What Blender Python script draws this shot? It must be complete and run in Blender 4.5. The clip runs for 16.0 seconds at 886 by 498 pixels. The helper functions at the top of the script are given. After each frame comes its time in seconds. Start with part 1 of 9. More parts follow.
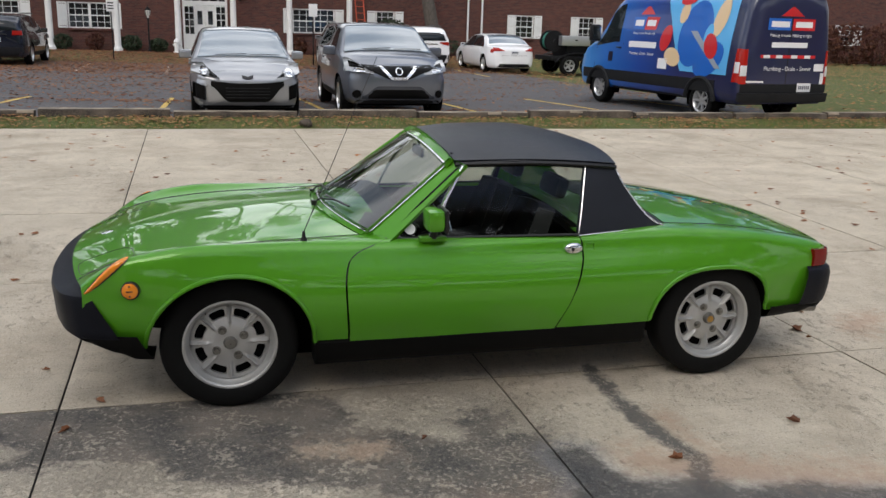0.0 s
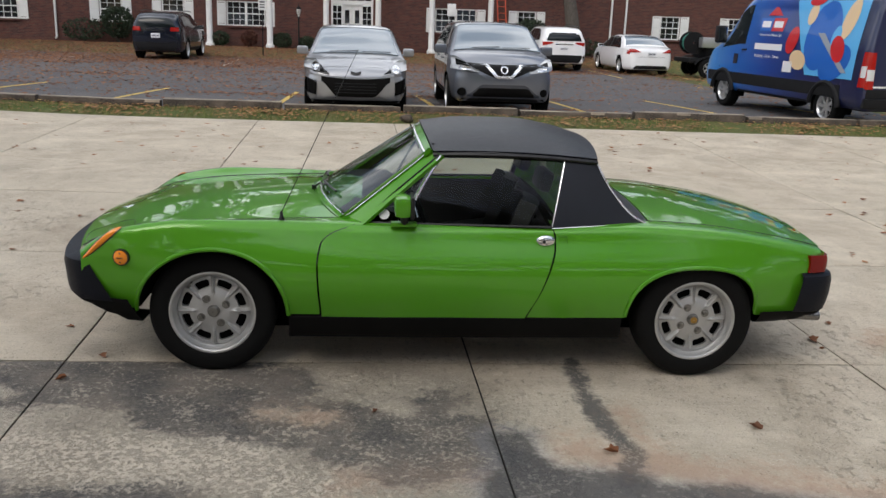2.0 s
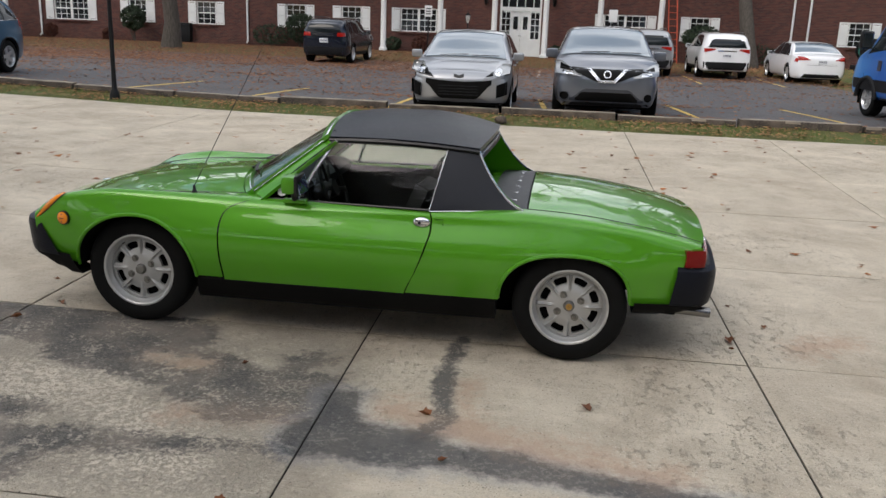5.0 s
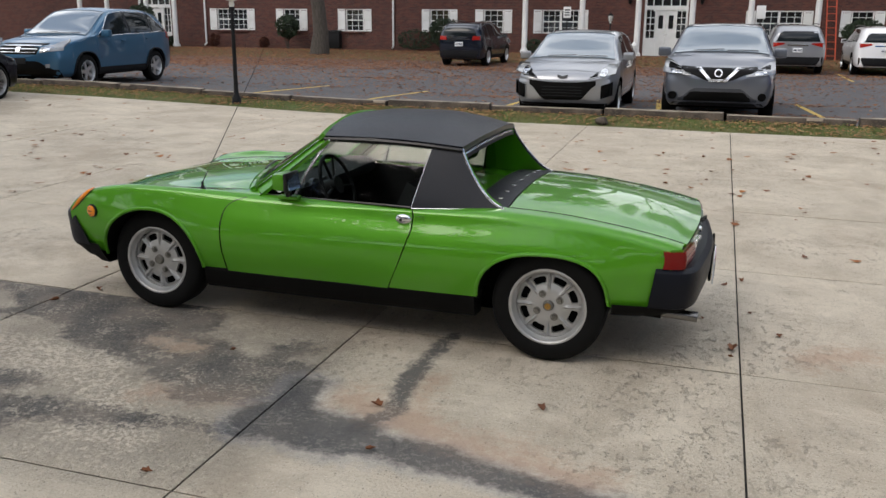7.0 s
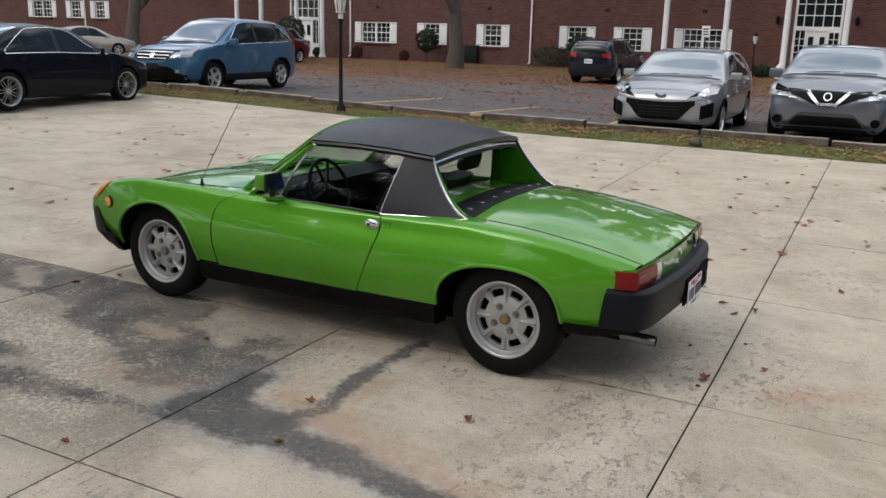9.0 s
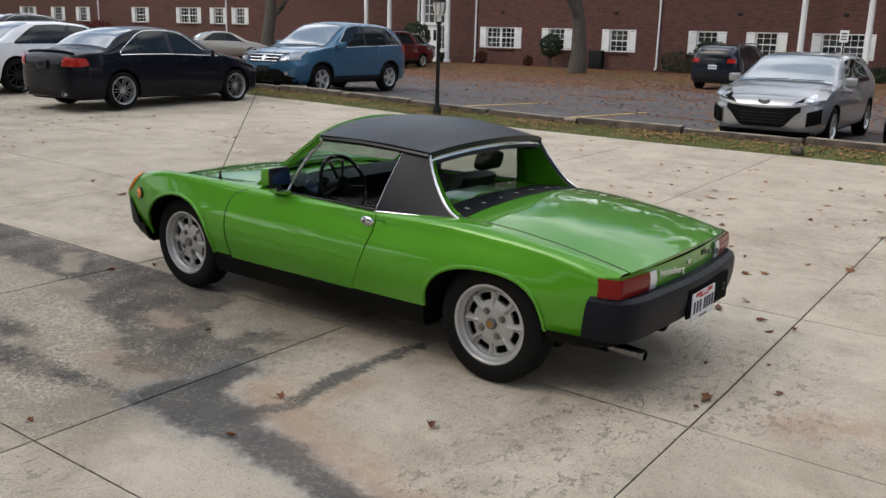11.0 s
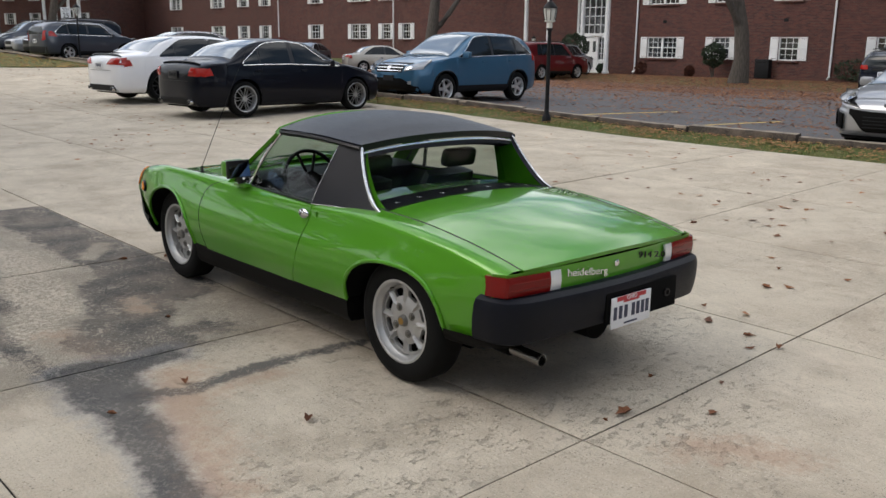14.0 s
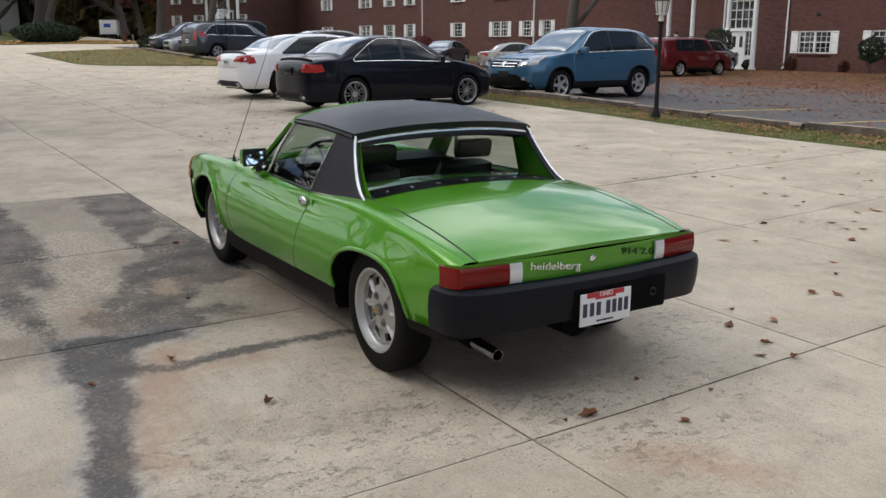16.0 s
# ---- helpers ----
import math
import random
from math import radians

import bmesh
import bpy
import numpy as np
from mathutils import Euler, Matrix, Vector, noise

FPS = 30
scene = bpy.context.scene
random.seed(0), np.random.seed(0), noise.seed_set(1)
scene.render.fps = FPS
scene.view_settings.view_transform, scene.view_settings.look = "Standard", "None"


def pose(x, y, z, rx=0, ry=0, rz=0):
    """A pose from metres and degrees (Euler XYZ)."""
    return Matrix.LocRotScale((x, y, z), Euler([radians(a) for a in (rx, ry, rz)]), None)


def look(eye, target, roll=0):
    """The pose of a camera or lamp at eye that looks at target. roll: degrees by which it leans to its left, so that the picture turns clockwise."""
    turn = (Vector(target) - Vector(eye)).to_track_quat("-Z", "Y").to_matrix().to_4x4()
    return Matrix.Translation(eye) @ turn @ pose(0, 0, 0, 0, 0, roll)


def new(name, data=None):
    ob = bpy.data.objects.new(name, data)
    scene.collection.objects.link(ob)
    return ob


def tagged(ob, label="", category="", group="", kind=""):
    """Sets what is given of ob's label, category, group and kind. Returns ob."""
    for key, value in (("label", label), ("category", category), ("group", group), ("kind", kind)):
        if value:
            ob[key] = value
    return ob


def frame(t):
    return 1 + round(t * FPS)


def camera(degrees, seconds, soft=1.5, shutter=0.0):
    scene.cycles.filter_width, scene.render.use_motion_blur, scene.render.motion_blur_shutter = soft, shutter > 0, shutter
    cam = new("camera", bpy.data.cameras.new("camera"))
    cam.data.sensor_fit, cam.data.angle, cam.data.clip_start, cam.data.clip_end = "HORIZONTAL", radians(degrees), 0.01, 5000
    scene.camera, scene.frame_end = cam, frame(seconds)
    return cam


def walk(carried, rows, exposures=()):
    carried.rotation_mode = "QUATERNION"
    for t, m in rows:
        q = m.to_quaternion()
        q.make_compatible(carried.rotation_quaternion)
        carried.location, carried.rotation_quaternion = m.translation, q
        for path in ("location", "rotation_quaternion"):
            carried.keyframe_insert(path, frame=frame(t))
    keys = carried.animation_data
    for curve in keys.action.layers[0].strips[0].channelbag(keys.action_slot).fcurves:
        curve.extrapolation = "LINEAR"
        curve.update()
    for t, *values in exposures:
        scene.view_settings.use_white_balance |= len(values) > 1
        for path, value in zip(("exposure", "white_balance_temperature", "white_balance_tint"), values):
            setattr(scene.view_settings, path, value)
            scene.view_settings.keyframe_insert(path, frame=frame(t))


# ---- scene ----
cam = camera(53.8, 16.0)
PATH = [
    (0, (-1.335, -4.495, 1.76), (-0.799, -2.635, 1.257), 1.6),
    (0.5, (-1.131, -4.501, 1.779), (-0.66, -2.623, 1.276), 2.0),
    (1, (-0.946, -4.618, 1.781), (-0.558, -2.721, 1.281), 2.0),
    (1.5, (-0.758, -4.781, 1.785), (-0.465, -2.869, 1.278), 2.0),
    (2, (-0.54, -4.832, 1.763), (-0.333, -2.91, 1.251), 2.0),
    (2.5, (-0.267, -4.855, 1.777), (-0.123, -2.928, 1.263), 2.1),
    (3, (-0.021, -5.021, 1.776), (0.061, -3.09, 1.261), 2.0),
    (3.5, (0.224, -5.167, 1.783), (0.234, -3.234, 1.269), 1.6),
    (4, (0.508, -5.189, 1.78), (0.439, -3.257, 1.268), 1.6),
    (4.5, (0.754, -5.2, 1.786), (0.613, -3.272, 1.275), 1.6),
    (4.7, (0.872, -5.227, 1.772), (0.7, -3.301, 1.261), 1.8),
    (7, (1.987, -5.105, 1.778), (1.418, -3.257, 1.266), 0.4),
    (7.5, (2.183, -5.035, 1.76), (1.536, -3.213, 1.25), 0.7),
    (8, (2.394, -4.888, 1.769), (1.696, -3.082, 1.266), 1.4),
    (8.5, (2.63, -4.807, 1.753), (1.853, -3.031, 1.26), 1.5),
    (9, (2.901, -4.775, 1.76), (2.027, -3.042, 1.277), 1.5),
    (9.5, (3.057, -4.681, 1.737), (2.123, -2.977, 1.262), 1.7),
    (10, (3.202, -4.526, 1.737), (2.205, -2.856, 1.271), 1.8),
    (10.2, (3.255, -4.48, 1.734), (2.23, -2.829, 1.264), 1.8),
    (12.5, (3.959, -3.842, 1.666), (2.666, -2.386, 1.21), 0.6),
    (13, (4.16, -3.703, 1.645), (2.816, -2.293, 1.19), 0.4),
    (13.5, (4.278, -3.56, 1.624), (2.895, -2.189, 1.169), 0.4),
    (14, (4.359, -3.345, 1.613), (2.93, -2.021, 1.159), 0.6),
    (14.5, (4.455, -3.184, 1.611), (2.955, -1.942, 1.157), 0.1),
    (15, (4.639, -3.039, 1.597), (3.081, -1.872, 1.141), -0.0),
    (15.5, (4.751, -2.882, 1.573), (3.151, -1.773, 1.113), -0.2),
    (16, (4.825, -2.676, 1.568), (3.194, -1.613, 1.108), 0.1),
]
walk(cam, [(t, look(eye, target, roll)) for t, eye, target, roll in PATH])

# ---- world, sun, exposure ----
SUN_AZ, SUN_EL = radians(215), radians(42)
world = bpy.data.worlds.new("sky")
scene.world = world
world.use_nodes = True
wn, wl = world.node_tree.nodes, world.node_tree.links
wn.clear()
w_out = wn.new("ShaderNodeOutputWorld")
w_bg = wn.new("ShaderNodeBackground")
w_sky = wn.new("ShaderNodeTexSky")
w_sky.sky_type, w_sky.sun_disc = "NISHITA", False
w_sky.sun_elevation, w_sky.sun_rotation = SUN_EL, SUN_AZ
w_sky.air_density, w_sky.dust_density = 1.0, 2.0
w_co = wn.new("ShaderNodeTexCoord")
w_map = wn.new("ShaderNodeMapping")
w_map.inputs["Scale"].default_value = (1.0, 1.0, 2.6)
w_noise = wn.new("ShaderNodeTexNoise")
w_noise.inputs["Scale"].default_value, w_noise.inputs["Detail"].default_value = 2.2, 8
w_ramp = wn.new("ShaderNodeValToRGB")
w_ramp.color_ramp.elements[0].position, w_ramp.color_ramp.elements[1].position = 0.41, 0.57
w_mix = wn.new("ShaderNodeMix")
w_mix.data_type = "RGBA"
w_tone = wn.new("ShaderNodeTexNoise")
w_tone.inputs["Scale"].default_value, w_tone.inputs["Detail"].default_value, w_tone.inputs["Distortion"].default_value = 3.4, 9, 0.6
w_cloud = wn.new("ShaderNodeValToRGB")
w_cloud.color_ramp.elements[0].position, w_cloud.color_ramp.elements[1].position = 0.36, 0.62
w_cloud.color_ramp.elements[0].color, w_cloud.color_ramp.elements[1].color = (5.8, 6.1, 6.7, 1), (14.2, 14.3, 14.6, 1)
wl.new(w_map.outputs["Vector"], w_tone.inputs["Vector"])
wl.new(w_tone.outputs["Fac"], w_cloud.inputs["Fac"])
wl.new(w_cloud.outputs["Color"], w_mix.inputs["B"])
wl.new(w_co.outputs["Generated"], w_map.inputs["Vector"])
wl.new(w_map.outputs["Vector"], w_noise.inputs["Vector"])
wl.new(w_noise.outputs["Fac"], w_ramp.inputs["Fac"])
wl.new(w_ramp.outputs["Color"], w_mix.inputs["Factor"])
wl.new(w_sky.outputs["Color"], w_mix.inputs["A"])
wl.new(w_mix.outputs["Result"], w_bg.inputs["Color"])
w_bg.inputs["Strength"].default_value = 0.152
wl.new(w_bg.outputs["Background"], w_out.inputs["Surface"])

sun_data = bpy.data.lights.new("sun", "SUN")
sun_data.energy, sun_data.angle, sun_data.color = 0.85, radians(30), (1.0, 0.95, 0.88)
sun = new("sun", sun_data)
sun.matrix_world = look((0, 0, 0), (-math.sin(SUN_AZ) * math.cos(SUN_EL), -math.cos(SUN_AZ) * math.cos(SUN_EL), -math.sin(SUN_EL)))


# ---- materials ----
def sock(nt, node, name, value):
    if isinstance(value, bpy.types.NodeSocket):
        nt.links.new(value, node.inputs[name])
    else:
        node.inputs[name].default_value = value


def rgba(c):
    return (*c, 1.0)


class Mat:
    """A principled material with small helpers for procedural variation."""

    def __init__(self, name, color=(0.5, 0.5, 0.5), rough=0.5, metal=0.0, **more):
        self.m = bpy.data.materials.new(name)
        self.m.use_nodes = True
        self.nt = self.m.node_tree
        self.bsdf = self.nt.nodes["Principled BSDF"]
        self.co = None
        self.set("Base Color", rgba(color) if isinstance(color, tuple) else color)
        self.set("Roughness", rough)
        self.set("Metallic", metal)
        for k, v in more.items():
            self.set(k.replace("_", " "), v)

    def set(self, name, value):
        sock(self.nt, self.bsdf, name, value)
        return self

    def coords(self):
        if self.co is None:
            self.co = self.nt.nodes.new("ShaderNodeTexCoord").outputs["Object"]
        return self.co

    def world_coords(self):
        return self.nt.nodes.new("ShaderNodeNewGeometry").outputs["Position"]

    def scaled(self, vec, s):
        n = self.nt.nodes.new("ShaderNodeMapping")
        self.nt.links.new(vec, n.inputs["Vector"])
        n.inputs["Scale"].default_value = s
        return n.outputs["Vector"]

    def noise(self, scale, detail=4, rough=0.55, vec=None, distort=0.0):
        n = self.nt.nodes.new("ShaderNodeTexNoise")
        self.nt.links.new(vec or self.coords(), n.inputs["Vector"])
        n.inputs["Scale"].default_value, n.inputs["Detail"].default_value = scale, detail
        n.inputs["Roughness"].default_value, n.inputs["Distortion"].default_value = rough, distort
        return n.outputs["Fac"]

    def voronoi(self, scale, vec=None, feature="F1", out="Distance"):
        n = self.nt.nodes.new("ShaderNodeTexVoronoi")
        n.feature = feature
        self.nt.links.new(vec or self.coords(), n.inputs["Vector"])
        n.inputs["Scale"].default_value = scale
        return n.outputs[out]

    def ramp(self, fac, *stops):
        n = self.nt.nodes.new("ShaderNodeValToRGB")
        el = n.color_ramp.elements
        while len(el) < len(stops):
            el.new(0.5)
        for e, (p, c) in zip(el, stops):
            e.position = p
            e.color = rgba(c) if isinstance(c, tuple) else (c, c, c, 1)
        self.nt.links.new(fac, n.inputs["Fac"])
        return n.outputs["Color"]

    def mix(self, fac, a, b, mode="MIX"):
        n = self.nt.nodes.new("ShaderNodeMix")
        n.data_type, n.blend_type = "RGBA", mode
        for key, v in (("Factor", fac), ("A", a), ("B", b)):
            sock(self.nt, n, key, rgba(v) if isinstance(v, tuple) else v)
        return n.outputs["Result"]

    def math(self, op, a, b=0.0):
        n = self.nt.nodes.new("ShaderNodeMath")
        n.operation = op
        for i, v in ((0, a), (1, b)):
            if isinstance(v, bpy.types.NodeSocket):
                self.nt.links.new(v, n.inputs[i])
            else:
                n.inputs[i].default_value = v
        return n.outputs[0]

    def random(self):
        return self.nt.nodes.new("ShaderNodeObjectInfo").outputs["Random"]

    def island(self):
        return self.nt.nodes.new("ShaderNodeNewGeometry").outputs["Random Per Island"]

    def bump(self, height, strength=0.3, distance=0.01):
        n = self.nt.nodes.new("ShaderNodeBump")
        self.nt.links.new(height, n.inputs["Height"])
        n.inputs["Strength"].default_value, n.inputs["Distance"].default_value = strength, distance
        self.nt.links.new(n.outputs["Normal"], self.bsdf.inputs["Normal"])
        return self


def paint(name, c, metal=0.35, rough=0.32, coat=1.0, coat_ior=1.5):
    m = Mat(name, c, rough, metal)
    dirt = m.noise(3.0, 6)
    m.set("Base Color", m.mix(m.ramp(dirt, (0.3, 0.0), (0.75, 0.35)), c, tuple(v * 0.86 for v in c)))
    m.set("Specular IOR Level", 0.15)
    m.set("Coat IOR", coat_ior).set("Coat Weight", coat).set("Coat Roughness", m.math("ADD", m.math("MULTIPLY", m.noise(9, 3), 0.02), 0.008))
    return m.m


M_GREEN = paint("green_metallic_paint", (0.082, 0.300, 0.013), 0.18, 0.34, 1.0, 1.42)


def rubber_mat(name, c, rough, bump_scale=900, strength=0.15, spec=0.2):
    m = Mat(name, c, rough)
    m.set("Base Color", m.mix(m.ramp(m.noise(6, 6), (0.35, 0.0), (0.8, 0.6)), c, tuple(v * 1.5 + 0.0005 for v in c)))
    m.set("Specular IOR Level", spec)
    m.bump(m.noise(bump_scale, 2), strength, 0.002)
    return m.m


M_VINYL = rubber_mat("black_vinyl", (0.0040, 0.0050, 0.0095), 0.38, 700, 0.30, 0.43)
M_BUMPER = rubber_mat("black_bumper_rubber", (0.0045, 0.0055, 0.0095), 0.44, 500, 0.25, 0.18)
M_TYRE = rubber_mat("tyre_rubber", (0.0025, 0.0025, 0.0025), 0.8, 200, 0.3)
M_SILL = rubber_mat("black_sill_paint", (0.003, 0.003, 0.003), 0.5, 300, 0.1, 0.1)
M_DARK = Mat("dark_underside", (0.004, 0.004, 0.004), 0.95, Specular_IOR_Level=0.1).m
M_TRIM = Mat("black_trim", (0.005, 0.005, 0.006), 0.4).m
M_CHROME = Mat("chrome", (0.75, 0.76, 0.78), 0.12, 1.0).m
M_BRIGHT = Mat("polished_aluminium_trim", (0.92, 0.92, 0.93), 0.24, 0.85).m
mm = Mat("cast_alloy", (0.5, 0.5, 0.49), 0.42, 0.6)
mm.set("Base Color", mm.mix(mm.ramp(mm.noise(14, 5), (0.35, 0.0), (0.8, 0.5)), (0.46, 0.46, 0.455), (0.34, 0.335, 0.32)))
M_ALLOY = mm.m
M_AMBER = Mat("amber_lens", (0.80, 0.255, 0.012), 0.18, Coat_Weight=0.6, Transmission_Weight=0.0).m
M_RED = Mat("red_lens", (0.17, 0.0035, 0.003), 0.18, Coat_Weight=0.25, Specular_IOR_Level=0.2).m
M_CARRED = Mat("bright_red_lens", (0.36, 0.012, 0.008), 0.16, Coat_Weight=0.3).m
M_CLEARLENS = Mat("clear_lens", (0.72, 0.73, 0.74), 0.12, 0.2, Coat_Weight=0.8).m


def glass_mat(name, tint, alpha_mix):
    """Thin glass: clear through, glossy by Fresnel."""
    m = bpy.data.materials.new(name)
    m.use_nodes = True
    nt = m.node_tree
    nt.nodes.clear()
    out = nt.nodes.new("ShaderNodeOutputMaterial")
    tr = nt.nodes.new("ShaderNodeBsdfTransparent")
    tr.inputs["Color"].default_value = rgba(tint)
    gl = nt.nodes.new("ShaderNodeBsdfGlossy")
    gl.inputs["Roughness"].default_value = 0.015
    lw = nt.nodes.new("ShaderNodeLayerWeight")
    lw.inputs["Blend"].default_value = 0.5
    pw = nt.nodes.new("ShaderNodeMath")
    pw.operation = "POWER"
    pw.inputs[1].default_value = 5.0
    nt.links.new(lw.outputs["Facing"], pw.inputs[0])
    f0 = ((alpha_mix - 1) / (alpha_mix + 1)) ** 2
    fr = nt.nodes.new("ShaderNodeMath")
    fr.operation = "MULTIPLY_ADD"
    fr.inputs[1].default_value, fr.inputs[2].default_value = 0.9 - f0, f0
    nt.links.new(pw.outputs[0], fr.inputs[0])
    mx = nt.nodes.new("ShaderNodeMixShader")
    nt.links.new(fr.outputs[0], mx.inputs[0])
    nt.links.new(tr.outputs[0], mx.inputs[1])
    nt.links.new(gl.outputs[0], mx.inputs[2])
    nt.links.new(mx.outputs[0], out.inputs["Surface"])
    return m


M_GLASS = glass_mat("car_glass", (0.66, 0.71, 0.68), 1.42)
M_WSCREEN = glass_mat("windscreen_glass", (0.62, 0.69, 0.69), 2.05)
M_PANE = Mat("house_window_pane", (0.015, 0.018, 0.02), 0.05, Specular_IOR_Level=0.9).m

mm = Mat("concrete", rough=0.88)
pos = mm.world_coords()
big = mm.noise(0.22, 5, 0.55, pos)
mid = mm.noise(1.6, 8, 0.6, pos)
fine = mm.noise(70, 4, 0.65, pos)
grit = mm.noise(260, 2, 0.6, pos)
brush = mm.noise(18, 4, 0.6, mm.scaled(pos, (0.25, 4.0, 1)))
base = mm.mix(mm.ramp(big, (0.35, 0.0), (0.68, 1.0)), (0.655, 0.570, 0.440), (0.545, 0.472, 0.362))
base = mm.mix(mm.ramp(mid, (0.44, 0.0), (0.66, 0.8)), base, (0.42, 0.355, 0.265))
base = mm.mix(mm.ramp(brush, (0.48, 0.0), (0.72, 0.26)), base, (0.28, 0.25, 0.20))
base = mm.mix(mm.math("MULTIPLY", mm.ramp(fine, (0.52, 0.0), (0.60, 1.0)), 0.24), base, (0.21, 0.185, 0.15))
pits = mm.ramp(mm.voronoi(42, mm.scaled(pos, (1.0, 0.7, 1))), (0.15, 1.0), (0.20, 0.0))
pits = mm.math("MULTIPLY", pits, mm.ramp(mm.noise(6.5, 5, 0.7, pos), (0.50, 0.0), (0.56, 1.0)))
base = mm.mix(mm.math("MULTIPLY", pits, 0.85), base, (0.11, 0.095, 0.072))
scuff = mm.ramp(mm.noise(9, 7, 0.7, mm.scaled(pos, (1, 0.22, 1))), (0.52, 0.0), (0.62, 1.0))
base = mm.mix(mm.math("MULTIPLY", scuff, 0.25), base, (0.62, 0.55, 0.44))
base = mm.mix(mm.math("MULTIPLY", mm.ramp(grit, (0.52, 0.0), (0.62, 1.0)), 0.25), base, (0.66, 0.61, 0.52))
base = mm.mix(mm.math("MULTIPLY", mm.random(), 0.22), base, (0.36, 0.31, 0.24))


def vmath(op, *ins):
    n = mm.nt.nodes.new("ShaderNodeVectorMath")
    n.operation = op
    for k, v in enumerate(ins):
        if isinstance(v, bpy.types.NodeSocket):
            mm.nt.links.new(v, n.inputs[k])
        else:
            n.inputs[k].default_value = v
    return n


flat = vmath("MULTIPLY", pos, (1, 1, 0)).outputs[0]


def near_line(a, b, r):
    """Distance on the ground to the line from a to b, less r."""
    ab = Vector((b[0] - a[0], b[1] - a[1], 0))
    rel = vmath("SUBTRACT", flat, (*a, 0)).outputs[0]
    k = mm.math("MULTIPLY", vmath("DOT_PRODUCT", rel, ab[:]).outputs["Value"], 1 / max(ab.length_squared, 1e-6))
    k.node.use_clamp = True
    sc = vmath("SCALE", ab[:])
    mm.nt.links.new(k, sc.inputs["Scale"])
    return mm.math("SUBTRACT", vmath("LENGTH", vmath("SUBTRACT", rel, sc.outputs[0]).outputs[0]).outputs["Value"], r)


def area(lines):
    d = None
    for a, b, r in lines:
        e = near_line(a, b, r)
        d = e if d is None else mm.math("MINIMUM", d, e)
    return d


# brown weathering, bleached tracks, exposed grit, specks and scaling of the dry slabs
brown = mm.ramp(mm.noise(0.9, 7, 0.7, pos, 0.5), (0.50, 0.0), (0.64, 1.0))
base = mm.mix(mm.math("MULTIPLY", brown, 0.45), base, (0.33, 0.265, 0.19))
bleach = mm.ramp(mm.noise(1.3, 7, 0.7, mm.scaled(pos, (1, 1.4, 2)), 0.5), (0.52, 0.0), (0.64, 1.0))
base = mm.mix(mm.math("MULTIPLY", bleach, 0.32), base, (0.73, 0.64, 0.505))
grains = mm.voronoi(85, pos)
chip = mm.math("MULTIPLY", mm.ramp(grains, (0.17, 1.0), (0.25, 0.0)), mm.ramp(mm.noise(5, 5, 0.7, pos), (0.52, 0.0), (0.60, 1.0)))
base = mm.mix(mm.math("MULTIPLY", chip, 0.72), base, (0.10, 0.088, 0.068))
pale = mm.math("MULTIPLY", mm.ramp(mm.voronoi(60, mm.scaled(pos, (1.3, 0.9, 1))), (0.15, 1.0), (0.23, 0.0)), mm.ramp(mm.noise(5, 5, 0.7, pos), (0.50, 1.0), (0.38, 0.0)))
base = mm.mix(mm.math("MULTIPLY", pale, 0.45), base, (0.80, 0.72, 0.59))
dots = mm.ramp(mm.noise(120, 3, 0.7, pos), (0.60, 0.0), (0.65, 1.0))
base = mm.mix(mm.math("MULTIPLY", dots, 0.38), base, (0.09, 0.078, 0.06))
scale_n = mm.ramp(mm.noise(22, 6, 0.75, mm.scaled(pos, (1, 0.6, 1))), (0.56, 0.0), (0.61, 1.0))
scale_w = mm.ramp(mm.noise(0.7, 4, 0.6, pos), (0.42, 0.0), (0.60, 1.0))
base = mm.mix(mm.math("MULTIPLY", mm.math("MULTIPLY", scale_n, scale_w), 0.42), base, (0.20, 0.175, 0.14))

# dark film left by standing water on the slabs beside the car, and the trails that drain it
d_film = area([((-5.2, -0.80), (-2.2, -0.82), 0.27), ((-2.2, -0.80), (-1.0, -0.84), 0.29), ((-1.25, -1.10), (-0.45, -1.36), 0.26), ((-0.55, -1.42), (-0.05, -1.36), 0.22), ((-0.20, -1.16), (-0.10, -1.02), 0.10),
               ((-0.30, -1.62), (-0.02, -1.50), 0.20), ((-2.1, -2.06), (-0.62, -2.10), 0.11), ((-5.0, -2.02), (-2.0, -1.86), 0.22), ((-1.9, -1.95), (-1.2, -1.86), 0.12), ((-0.62, -2.08), (0.0, -1.98), 0.07), ((-1.7, -2.42), (-1.0, -2.38), 0.10)])
d_pool = area([((0.15, -1.42), (0.22, -1.80), 0.10), ((0.14, -1.84), (0.55, -1.87), 0.18), ((0.55, -1.88), (1.0, -1.94), 0.115), ((1.0, -1.94), (1.34, -2.02), 0.085), ((1.34, -2.02), (1.76, -2.11), 0.08), ((1.76, -2.11), (3.4, -2.30), 0.075)])
d_rill = area([((0.64, -0.52), (0.60, -0.98), 0.045), ((0.60, -0.98), (0.62, -1.28), 0.06), ((0.62, -1.28), (0.66, -1.56), 0.05), ((0.66, -1.56), (0.55, -1.80), 0.04)])
d_isle = area([((-0.92, -1.14), (-0.68, -1.19), 0.075), ((-0.62, -0.72), (-0.42, -0.86), 0.10), ((-0.36, -1.10), (-0.30, -1.14), 0.06), ((-2.5, -0.72), (-2.15, -0.95), 0.08)])
d_worn = area([((-2.6, -1.45), (-1.0, -1.62), 0.20), ((-1.0, -1.66), (-0.62, -1.86), 0.12), ((-0.62, -2.22), (-0.30, -2.22), 0.10)])
